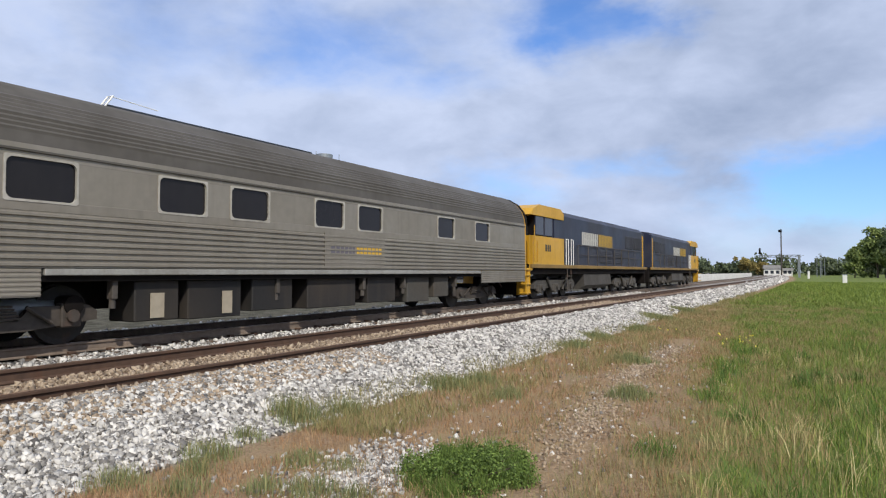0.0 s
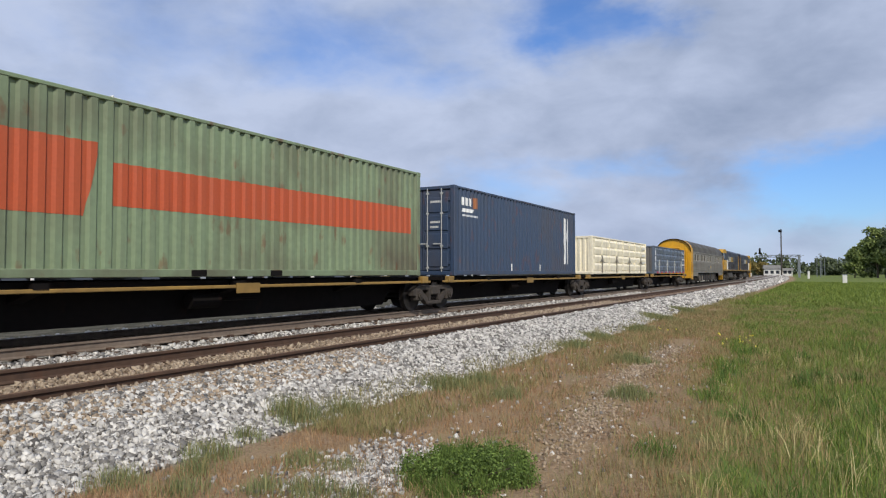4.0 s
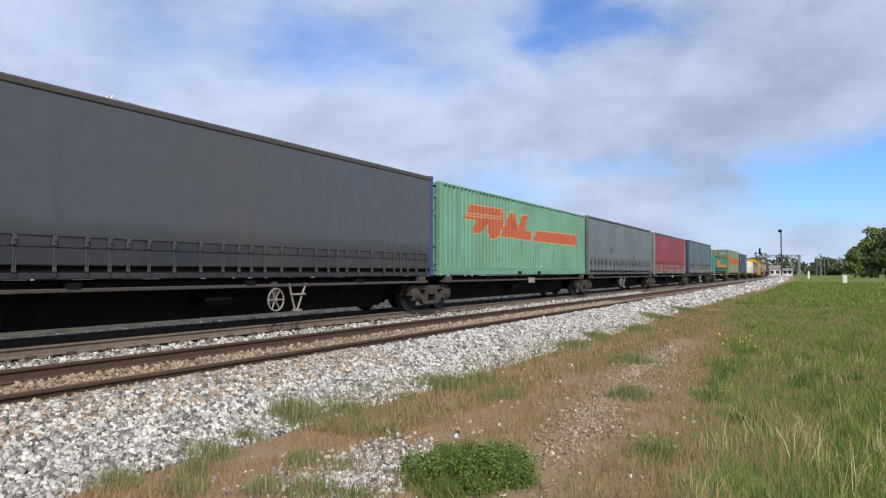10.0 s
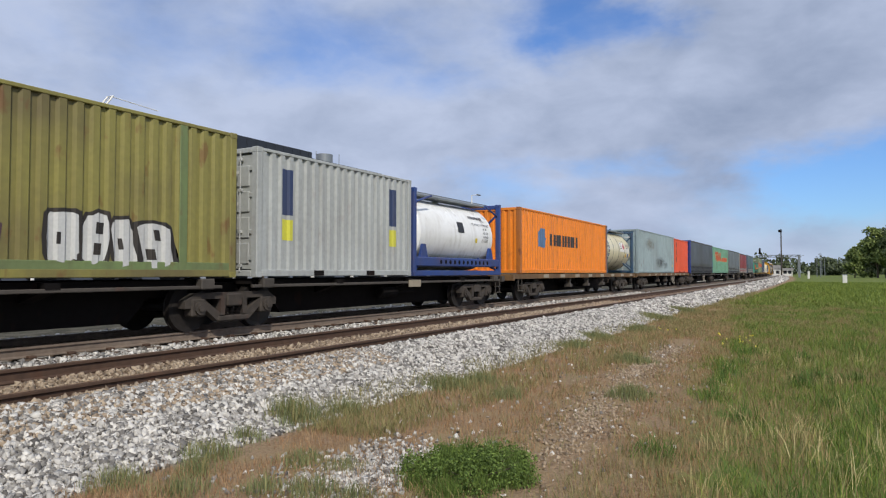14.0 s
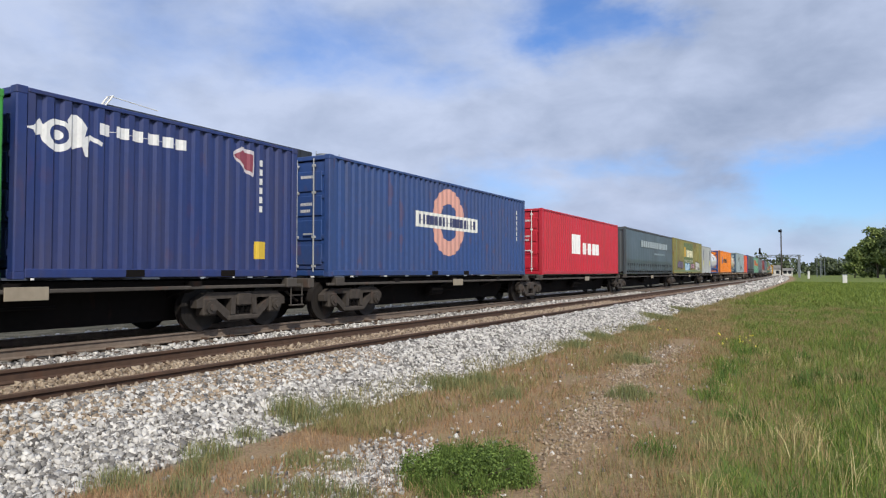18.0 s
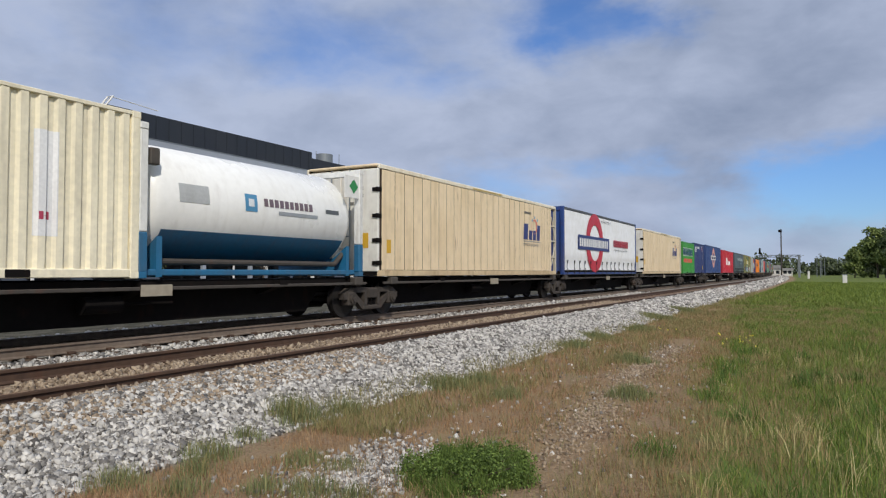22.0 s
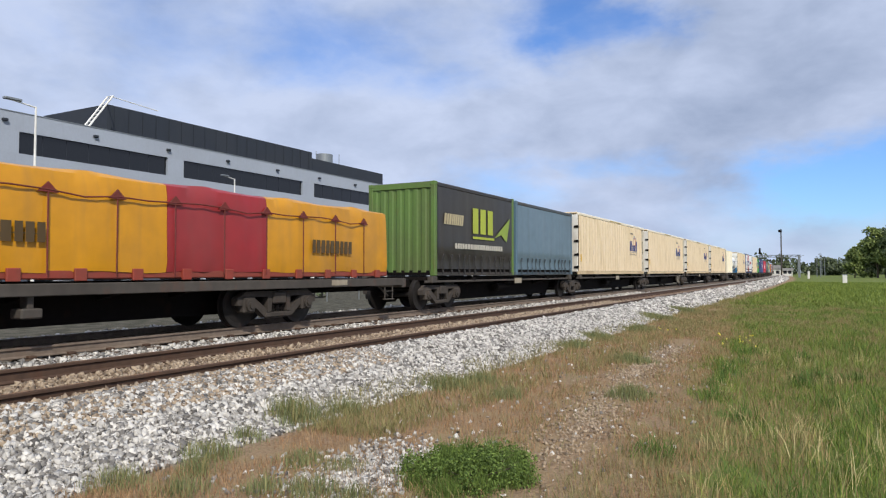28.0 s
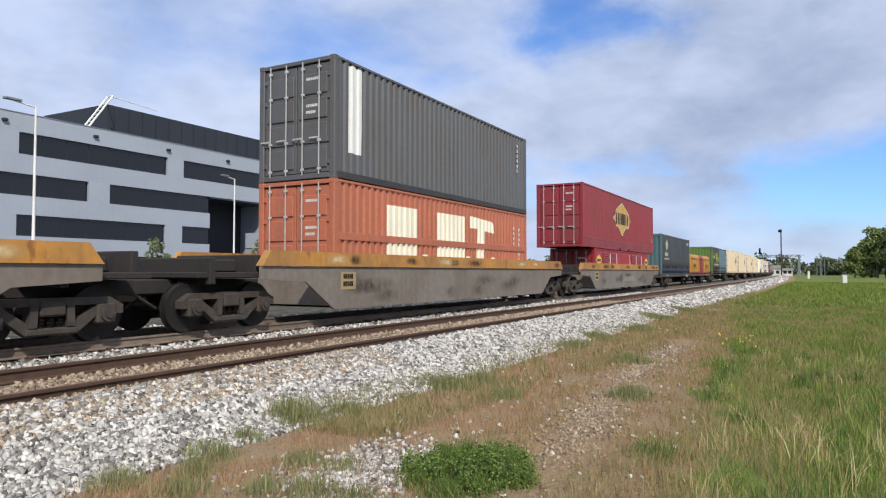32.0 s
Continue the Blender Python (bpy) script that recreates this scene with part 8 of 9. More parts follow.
def office():
    b = tagged(new("office_building"), "grey panelled office building with dark ribbon windows and charcoal roof plant", "building")
    F, back, y0, y1 = -67.0, -98.0, 8.0, 141.9
    top = 16.4

    def wall(name, x0, x1, ya, yb, za, zb, mat, label=""):
        return part(name, Geo().box(x0, x1, ya, yb, za, zb), mat, b, label)
    rows = [(12.5, 14.6, [(20.0, 34.6), (37.0, 54.0), (56.3, 77.9), (80.5, 97.3), (99.7, 116.5), (119.3, 134.8), (137.0, 140.6)]),
            (8.5, 10.6, [(12.0, 24.0), (26.6, 44.2), (46.6, 60.4), (71.5, 87.6), (90.0, 107.0), (109.5, 127.0), (129.5, 140.6)]),
            (4.6, 6.65, [(12.0, 34.4), (36.9, 53.8), (56.2, 60.4), (72.6, 80.3), (82.0, 90.6), (93.0, 110.0), (112.5, 130.0), (132.0, 140.6)])]
    recess = (60.4, 71.2)
    # spandrel bands, broken by the entrance recess below the upper storey
    wall("spandrel", F - 0.4, F, y0, y1, 14.6, top, M_CONC, "smooth grey parapet band")
    wall("spandrel", F - 0.4, F, y0, y1, 10.6, 12.5, M_CONC, "smooth grey panel band")
    for ya, yb in ((y0, recess[0]), (recess[1], y1)):
        wall("spandrel", F - 0.4, F, ya, yb, 6.65, 8.5, M_CONC, "smooth grey panel band")
        wall("spandrel", F - 0.4, F, ya, yb, 2.85, 4.6, M_CONC, "smooth grey panel band")
    for za, zb, spans in rows:
        free = [(y0, recess[0]), (recess[1], y1)] if zb < 11 else [(y0, y1)]
        for fa, fb in free:
            cur = fa
            for a, c in [s for s in spans if fa <= s[0] < fb] + [(fb, fb)]:
                if a > cur + 0.05:
                    wall("pier", F - 0.4, F, cur, min(a, fb), za, zb, M_CONC)
                cur = c
        for a, c in spans:
            win = wall("window", F - 0.36, F - 0.3, a, c, za, zb, M_GLASS, "dark ribbon window")
            n = max(2, round((c - a) / 2.4))
            for k in range(1, n):
                y = a + (c - a) * k / n
                part("mullion", lambda: Geo().box(-0.03, 0.0, -0.025, 0.025, 0, 2.05), M_CHAR, win, "", pose(F - 0.28, y, za + 0.02), "mullion")
    for za, zb in ((2.85, 10.6),):
        # the recess's shade is put into its back wall and soffit as charcoal
        wall("recess_wall", F - 6.0, F - 5.7, recess[0], recess[1], GROUND, 10.6, M_CHAR, "entrance recess wall coloured dark for its shade")
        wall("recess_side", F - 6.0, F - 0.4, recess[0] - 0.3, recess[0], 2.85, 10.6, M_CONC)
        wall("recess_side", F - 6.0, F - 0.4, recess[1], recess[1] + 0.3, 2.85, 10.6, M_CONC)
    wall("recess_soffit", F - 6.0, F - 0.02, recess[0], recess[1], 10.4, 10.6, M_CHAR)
    wall("ground_glazing", F - 2.6, F - 2.4, y0, y1, GROUND, 2.85, M_GLASS, "dark ground floor glazing")
    for k in range(17):
        part("column", lambda: Geo().slab(-0.25, 0.25, -0.25, 0.25, GROUND, 2.85, 0.03), M_CONC, b, "", pose(F - 0.6, y0 + 4 + 8 * k, 0), "column")
    # underside in charcoal, its shade given by colour
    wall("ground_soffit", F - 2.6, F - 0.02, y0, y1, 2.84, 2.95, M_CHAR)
    wall("end_wall", back, F - 0.4, y1 - 0.4, y1 - 0.02, GROUND, top, M_CONC)
    wall("end_wall", back, F - 0.4, y0 + 0.02, y0 + 0.4, GROUND, top, M_CONC)
    wall("back_wall", back - 0.4, back, y0, y1, GROUND, top, M_CONC)
    # dark sheet added for the unlit rooms behind the windows
    wall("inner_core", F - 8.0, F - 7.0, y0 + 1, y1 - 1, GROUND, top - 0.5, M_CHAR, "dark sheet standing for the unlit interior")
    wall("roof", back, F - 0.4, y0 + 0.4, y1 - 0.4, 15.6, 15.9, M_CHAR, "flat roof behind the parapet")
    wall("parapet_cap", F - 0.5, F + 0.05, y0, y1, top, top + 0.08, M_GALV, "thin metal parapet cap")
    for k in range(14):
        part("facade_lamp", lambda: Geo().slab(0.0, 0.3, -0.25, 0.25, -0.12, 0.12, 0.03), M_CHAR, b, "small dark wall lamp", pose(F, 35.6 + 9.2 * k, 15.5), "wall_lamp")
    wall("canopy", F, F + 3.2, 66.5, 97.0, 4.3, 6.3, M_CONC, "pale projecting canopy over the entrance")
    # canopy underside, likewise darkened by colour for its shade
    wall("canopy_soffit", F, F + 3.15, 66.55, 96.95, 4.2, 4.3, M_CHAR)
    for k in range(4):
        part("canopy_post", lambda: Geo().slab(-0.2, 0.2, -0.2, 0.2, GROUND, 4.2, 0.03), M_WHITE, b, "white canopy post", pose(F + 2.7, 67.5 + 9.5 * k, 0), "canopypost")
    plant = wall("roof_plant", -88.0, -75.0, 51.6, 89.5, 15.9, 21.4, M_CHAR, "charcoal clad plant room")
    for k in range(19):
        part("cladding_rib", lambda: Geo().box(0, 0.06, -0.04, 0.04, 15.95, 21.35), M_CHAR, plant, "", pose(-75.0, 52.6 + 2 * k, 0), "rib")
    plant = wall("roof_plant", -86.0, -75.0, 89.6, 110.8, 15.9, 20.4, M_CHAR, "lower charcoal plant room")
    part("roof_vent", Geo().rod((-78, 96.5, 20.3), (-78, 96.5, 22.3), 1.5, 20), M_GALV, b, "round galvanised roof vent", smooth=True)
    for y, z in ((93.0, 22.3), (99.5, 22.8), (119.0, 19.0), (122.5, 19.4), (126.5, 19.6)):
        part("aerial", Geo().rod((-77, y, 15.9), (-77, y, z), 0.06, 6), M_GALV, b, "thin roof aerial")
    # roof stair with a white raking side
    g = Geo()
    for x in (-72.6, -71.6):
        g.rod((x, 46.2, 16.2), (x, 50.0, 21.6), 0.11, 8)
    for k in range(12):
        u = k / 11
        g.rod((-72.6, 46.2 + 3.8 * u, 16.2 + 5.4 * u), (-71.6, 46.2 + 3.8 * u, 16.2 + 5.4 * u), 0.05, 6)
    g.rod((-72, 50, 21.6), (-72, 56.5, 21.2), 0.06, 6).rod((-72, 50, 21.6), (-75, 51.6, 21.4), 0.08, 6)
    part("roof_stair", g, M_WHITE, b, "white raking roof ladder")
    return b


office()


# ---- car park, lamps, signals and the far side of the line ----


def street_lamp(x, y, height, arm, way, label="tall white street lamp with a flat lantern"):
    p = tagged(new("street_lamp"), label, "street lamp", "street lamps")
    p.matrix_basis = pose(x, y, GROUND, 0, 0, way)
    part("pole", Geo().rod((0, 0, 0), (0, 0, height), 0.11, 10, 0.06), M_WHITE, p, "white tapered pole", smooth=True)
    part("arm", Geo().rod((0, 0, height - 0.05), (0, arm, height + 0.15), 0.045, 8), M_WHITE, p)
    part("lantern", Geo().slab(-0.16, 0.16, arm - 0.2, arm + 0.75, height + 0.1, height + 0.24, 0.03), M_GALV, p, "flat grey lantern")
    part("base_plate", Geo().slab(-0.25, 0.25, -0.25, 0.25, 0, 0.06, 0.01), M_GALV, p)
    return p


def spots_of_lamps():
    street_lamp(-40.0, 23.0, 11.3, -1.6, 0)
    street_lamp(-53.0, 51.0, 11.3, -1.6, 0)
    street_lamp(-38.0, 76.0, 11.3, 1.6, 0)


spots_of_lamps()


def parked_car(x, y, way, base, label):
    c = tagged(new("parked_car"), label, "car", "parked cars")
    c.matrix_basis = pose(x, y, GROUND + 0.02, 0, 0, way)
    mat = surface("car_paint_" + base, base, 0.25, 0.0, 0.1, "6a6458", 0.0, 0.0, 20.0, 0.0, 0.03)
    part("body", Geo().prism([(-2.2, 0.35), (-2.25, 0.75), (-2.05, 0.92), (-0.95, 0.98), (1.5, 1.0), (2.1, 0.92), (2.2, 0.6), (2.15, 0.32)], 0, -0.88, 0.88), mat, c, "painted car body")
    part("cabin", Geo().prism([(-1.1, 0.97), (-0.4, 1.42), (0.9, 1.46), (1.7, 1.0)], 0, -0.74, 0.74), M_CARGLASS, c, "dark windows")
    part("roof", Geo().prism([(-0.45, 1.42), (-0.3, 1.48), (0.85, 1.5), (0.98, 1.45)], 0, -0.72, 0.72), mat, c)
    for sx in (-1, 1):
        for yy in (-1.35, 1.35):
            w = part("wheel", lambda: Geo().rod((-0.1, 0, 0), (0.1, 0, 0), 0.32, 18), M_RUBBER, c, "", pose(sx * 0.8, yy, 0.32), "carwheel", True)
            part("rim", lambda: Geo().rod((-0.11, 0, 0), (0.11, 0, 0), 0.19, 12), M_GALV, w, "", None, "carrim")
        part("headlight", lambda: Geo().slab(-0.15, 0.15, -0.04, 0.04, -0.08, 0.08, 0.02), M_PLATE, c, "", pose(sx * 0.62, -2.2, 0.72), "headlight")
        part("tail_light", lambda: Geo().slab(-0.12, 0.12, -0.03, 0.03, -0.1, 0.1, 0.02), sign("a02a2a"), c, "red tail light", pose(sx * 0.66, 2.17, 0.78), "taillight")
    return c


for px, py, way, base, label in ((-47.0, 25.5, 80, "e4e4e2", "white sedan parked in front of the office"), (-47.5, 30.5, 80, "dcdcda", "white hatchback parked in front of the office"), (-47.2, 36.0, 84, "8d9296", "grey sedan parked in front of the office"), (-47.0, 60.0, 80, "b9bcc0", "silver sedan parked near the entrance")):
    parked_car(px, py, way, base, label)

asphalt = surface("car_park_asphalt", "3c3b3a", 0.9, 0.0, 0.3, "5e5a52", 0.0, 0.0, 25.0, 0.3, 0.15)
tagged(part("car_park", Geo().box(-66.0, -40.0, -10.0, 160.0, GROUND - 0.1, GROUND + 0.01), asphalt), "grey asphalt car park in front of the office", "car park", kind="structure")
tagged(part("kerb", Geo().box(-39.9, -39.6, -10.0, 160.0, GROUND - 0.1, GROUND + 0.13), M_CONC), "low concrete kerb along the car park", "kerb", kind="structure")


def fence():
    f = tagged(new("lineside_fence"), "low galvanised post and wire fence beyond the tracks", "fence")
    for k in range(60):
        part("post", lambda: Geo().rod((0, 0, GROUND), (0, 0, GROUND + 1.1), 0.03, 6), M_GALV, f, "", pose(-24.0 - bend(3.0 * k), 3.0 * k, 0), "fencepost")
    for z in (0.25, 0.5):
        g = Geo()
        for k in range(59):
            g.rod((-24.0 - bend(3.0 * k), 3.0 * k, z), (-24.0 - bend(3.0 * k + 3), 3.0 * k + 3, z), 0.008, 4)
        part("wire", g, M_GALV, f)


fence()


def gantry():
    g = tagged(new("signal_gantry"), "grey steel signal gantry over the far end of the line", "signal gantry")
    yb = 232.0
    xr = -2.35 / 100 * yb
    xl = -7.2 / 100 * yb
    zt = 6.3
    part("upright", Geo().slab(xr - 0.28, xr + 0.28, yb - 0.25, yb + 0.25, GROUND, zt, 0.03), M_GALV, g, "grey lattice upright")
    for z in (zt - 0.55, zt):
        part("chord", Geo().slab(xl, xr + 0.5, yb - 0.3, yb + 0.3, z - 0.1, z + 0.1, 0.02), M_GALV, g)
    for k in range(9):
        x = xl + (xr - xl) * k / 8
        part("lattice", Geo().rod((x, yb, zt - 0.55), (x + (xr - xl) / 8, yb, zt), 0.06, 6), M_GALV, g)
    head = part("signal_head", Geo().slab(xl + 0.2, xl + 0.75, yb - 0.6, yb - 0.3, zt + 0.4, zt + 2.2, 0.08), M_UNDER, g, "black signal head")
    for z in (zt + 0.8, zt + 1.7):
        part("signal_hood", Geo().rod((xl + 0.47, yb - 0.6, z), (xl + 0.47, yb - 0.95, z), 0.2, 10), M_UNDER, head)
    part("signal_post", Geo().rod((xl + 0.5, yb, zt), (xl + 0.5, yb, zt + 2.4), 0.07, 8), M_GALV, g)
    m = tagged(new("lattice_mast"), "tall dark steel mast beside the line", "mast")
    ym = 230.0
    xm = -4.43 / 100 * ym
    part("pole", Geo().rod((xm, ym, GROUND), (xm, ym, 14.2), 0.24, 8, 0.16), M_DKSILL, m)
    part("lamp_cluster", Geo().slab(xm - 0.75, xm + 0.25, ym - 0.3, ym + 0.3, 13.2, 14.0, 0.1), M_UNDER, m, "dark lamp cluster")
    for x, y, z, w, label in ((3.0, 110.0, 1.25, 0.55, "white trackside marker post"), (-2.45, 190.0, 1.9, 0.5, "white relay cabinet beside the line")):
        c = tagged(part("relay_cabinet", Geo().slab(-w / 2, w / 2, -w / 2, w / 2, 0, z, 0.04), M_WHITE, at=pose(x, y, GROUND)), label, "cabinet", "trackside cabinets")
        part("cap", Geo().slab(-w / 2 - 0.06, w / 2 + 0.06, -w / 2 - 0.06, w / 2 + 0.06, z, z + 0.08, 0.02), M_GALV, c)
    for k, (x, y, z) in enumerate(((-0.9, 260, 7), (0.6, 290, 8), (1.6, 300, 7), (0.1, 240, 7.5), (-8, 320, 9), (-10, 300, 8))):
        p = tagged(part("pole", Geo().rod((0, 0, 0), (0, 0, z), 0.12, 6, 0.08), M_GALV, at=pose(x, y, GROUND)), "thin grey lineside pole", "pole", "lineside poles")
        part("cross_arm", Geo().slab(-0.5, 0.5, -0.05, 0.05, z - 0.4, z - 0.3, 0.01), M_DKSILL, p)


gantry()


def far_buildings():
    whitem = surface("white_render", "d6d4cc", 0.8, 0, 0.2)
    tile = surface("dull_grey_roof", "7c7a74", 0.8, 0, 0.3)
    for x, y, w, d, hgt, wm, label in ((-16.5, 300, 6, 6, 4.4, whitem, "small white trackside building"), (-12.0, 300, 5, 5, 3.2, whitem, "low white trackside shed")):
        b = tagged(new("far_house"), label, "house", "far houses")
        b.matrix_basis = pose(x, y, GROUND)
        part("wall", Geo().box(-w / 2, w / 2, -d / 2, d / 2, 0, hgt * 0.68), wm, b)
        part("roof", Geo().prism([(-d / 2 - 0.4, hgt * 0.68), (d / 2 + 0.4, hgt * 0.68), (0, hgt)], 0, -w / 2 - 0.4, w / 2 + 0.4), tile, b, "tiled roof")
        for k in range(3):
            part("window", Geo().slab(-0.6, 0.6, -d / 2 - 0.05, -d / 2 + 0.02, 1.0, 2.2, 0.02), M_CARGLASS, b, "", pose(-w / 3 + w / 3 * k, 0, 0))
    wall = tagged(new("boundary_wall"), "long pale low wall beside the far track", "wall")
    for k in range(14):
        y = 120 + 12 * k
        part("wall_panel", lambda: Geo().slab(-0.08, 0.08, 0.05, 11.95, 0, 1.3, 0.03), whitem, wall, "", pose(-17.5 - bend(y), y, GROUND, 0, 0, heading(y + 6)), "wallpanel")


far_buildings()

# ---- plants and stones ----


def leafy(name, dark, light, trans=0.0):
    mat = bpy.data.materials.new(name)
    mat.use_nodes = True
    nt = mat.node_tree
    b = nt.nodes["Principled BSDF"]
    geo, ramp = nt.nodes.new("ShaderNodeNewGeometry"), nt.nodes.new("ShaderNodeValToRGB")
    ramp.color_ramp.elements[0].color, ramp.color_ramp.elements[1].color = lin(dark), lin(light)
    nt.links.new(geo.outputs["Random Per Island"], ramp.inputs[0])
    nt.links.new(ramp.outputs[0], b.inputs["Base Color"])
    b.inputs["Roughness"].default_value = 0.7
    b.inputs["Specular IOR Level"].default_value = 0.25
    return mat


M_LEAF = leafy("dark_tree_leaves", "47543a", "7a855a")
M_LEAF2 = leafy("light_tree_leaves", "55653a", "909c5a")
M_TAN = leafy("yellow_brown_leaves", "6c6438", "98864e")
# far leaves: some distance haze is mixed into both greens
M_FAR = leafy("hazed_far_leaves", "434c39", "687252")
M_GRASS = leafy("green_grass", "485c22", "828f40")
M_DRY = leafy("dry_grass", "80644a", "b0926c")
M_MIX = leafy("fading_grass", "656640", "958a5c")
M_TUFT = leafy("dull_green_tuft", "515c36", "8c9266")
M_WEED = leafy("bright_green_weed", "36491e", "71863f")
M_BARK = surface("grey_bark", "5c5044", 0.9, 0, 0.4, "3a322a", 0.3, 0.0, 10.0, 0.6, 0.2)
M_STONE = leafy("pale_ballast_stone", "504c48", "d6d1c8")
M_STONE2 = leafy("brown_ballast_stone", "6c5c4c", "b09e86")


def np_mesh(name, v, f, mat, label, category, smooth=False):
    me = bpy.data.meshes.new(name)
    k = f.shape[1]
    me.vertices.add(len(v))
    me.vertices.foreach_set("co", v.astype(np.float32).ravel())
    me.loops.add(f.size)
    me.loops.foreach_set("vertex_index", f.astype(np.int32).ravel())
    me.polygons.add(len(f))
    me.polygons.foreach_set("loop_start", np.arange(0, f.size, k, dtype=np.int32))
    me.update(calc_edges=True)
    me.validate()
    me.materials.append(mat)
    ob = new(name, me)
    if label:
        tagged(ob, label, category, kind="stuff")
    return ob


def leaves(centre, radius, n, size, rng, squash=0.8):
    """Leaf quads scattered through a rounded clump, thinner in the middle."""
    d = rng.normal(size=(n, 3))
    d /= np.linalg.norm(d, axis=1)[:, None]
    r = radius * rng.uniform(0.35, 1.0, n) ** 0.5 * (1 + 0.25 * np.sin(d[:, 0] * 5 + d[:, 2] * 4))
    p = d * r[:, None]
    p[:, 2] *= squash
    p += centre
    a = rng.normal(size=(n, 3))
    a /= np.linalg.norm(a, axis=1)[:, None]
    b = np.cross(a, rng.normal(size=(n, 3)))
    b /= np.linalg.norm(b, axis=1)[:, None]
    s = size * rng.uniform(0.6, 1.3, n)[:, None]
    return np.stack([p - a * s, p - b * s * 0.6, p + a * s, p + b * s * 0.6], 1).reshape(-1, 3)


def tree(x, y, height, spread, mat, seed, label, clumps=16, per=150, size=0.3):
    rng = np.random.default_rng(seed)
    t = tagged(new("tree"), label, "tree", "trees beside the line")
    t.matrix_basis = pose(x, y, GROUND)
    g = Geo()
    lean = rng.uniform(-0.3, 0.3, 2)
    g.rod((0, 0, 0), (lean[0], lean[1], height * 0.45), 0.05 * height * 0.5, 8, 0.03 * height * 0.5)
    tips = []
    for k in range(6):
        a = k * 1.05 + rng.uniform(-0.3, 0.3)
        q = (lean[0] + math.cos(a) * spread * 0.6, lean[1] + math.sin(a) * spread * 0.6, height * rng.uniform(0.4, 0.85))
        g.rod((lean[0] * 0.8, lean[1] * 0.8, height * rng.uniform(0.25, 0.42)), q, 0.012 * height, 6, 0.004 * height)
        tips.append(q)
    part("trunk", g, M_BARK, t, "grey trunk and limbs", smooth=True)
    vs = []
    for k in range(clumps):
        base = np.array(tips[k % 6]) if k < 12 else np.array([lean[0], lean[1], height * 0.85])
        c = base + rng.normal(size=3) * np.array([spread * 0.28, spread * 0.28, height * 0.16])
        vs.append(leaves(c, spread * rng.uniform(0.28, 0.5), per, size, rng))
    v = np.concatenate(vs)
    f = np.arange(len(v)).reshape(-1, 4)
    ob = np_mesh("crown", v, f, mat, "", "")
    ob.parent = t
    return t


TREES = ((8.6, 226, 6.6, 2.4, 1), (11.2, 236, 8.4, 3.0, 1), (14.2, 226, 10.4, 3.8, 1), (16.6, 232, 13.2, 4.6, 0), (20.5, 222, 13.6, 5.0, 0), (27.0, 230, 16.0, 6.0, 0), (35.0, 224, 15.0, 6.0, 0))
for i, (x, y, hh, sp, k) in enumerate(TREES):
    tree(x, y, hh, sp, M_LEAF2 if k else M_LEAF, 10 + i, "light green broadleaf tree" if k else "dark leafy tree with a full rounded crown", 34, 240, 0.36)
for i, (x, y, hh, sp) in enumerate(((-25.5, 300, 6.4, 3.2), (-21.0, 306, 5.4, 2.8))):
    tree(x, y, hh, sp, M_TAN, 30 + i, "low tree with yellow-brown leaves by the line", 18, 130, 0.4)
for i, (x, y, hh, sp, label) in enumerate(((-56.0, 43.5, 5.2, 1.3, "small young tree in front of the office"), (-62.0, 64.5, 5.0, 1.6, "small leafy tree by the office entrance"), (-60.0, 88.0, 4.5, 1.2, "small young tree in front of the office"))):
    tree(x, y, hh, sp, M_LEAF, 40 + i, label, 10, 70, 0.16)


def far_woods():
    rng = np.random.default_rng(5)
    vs = []
    for k in range(150):
        u = rng.uniform(-0.42, 0.16)
        y = rng.uniform(380, 480)
        x = u * y
        hh = rng.uniform(5, 11) * (1.25 if rng.uniform() < 0.15 else 1.0)
        for j in range(4):
            vs.append(leaves(np.array([x + rng.normal() * 2.2, y + rng.normal() * 2, GROUND + hh * rng.uniform(0.2, 0.72)]), hh * 0.34, 70, 0.85, rng))
    v = np.concatenate(vs)
    np_mesh("far_woods", v, np.arange(len(v)).reshape(-1, 4), M_FAR, "uneven belt of dark trees along the horizon", "woods")
    vs = []
    for k in range(120):
        y = rng.uniform(20, 190)
        vs.append(leaves(np.array([-28.0 - bend(y) + rng.normal() * 1.0, y, GROUND + 0.25]), rng.uniform(0.3, 0.7), 40, 0.12, rng))
    v = np.concatenate(vs)
    np_mesh("lineside_scrub", v, np.arange(len(v)).reshape(-1, 4), M_FAR, "low scrub beyond the tracks", "scrub")


far_woods()


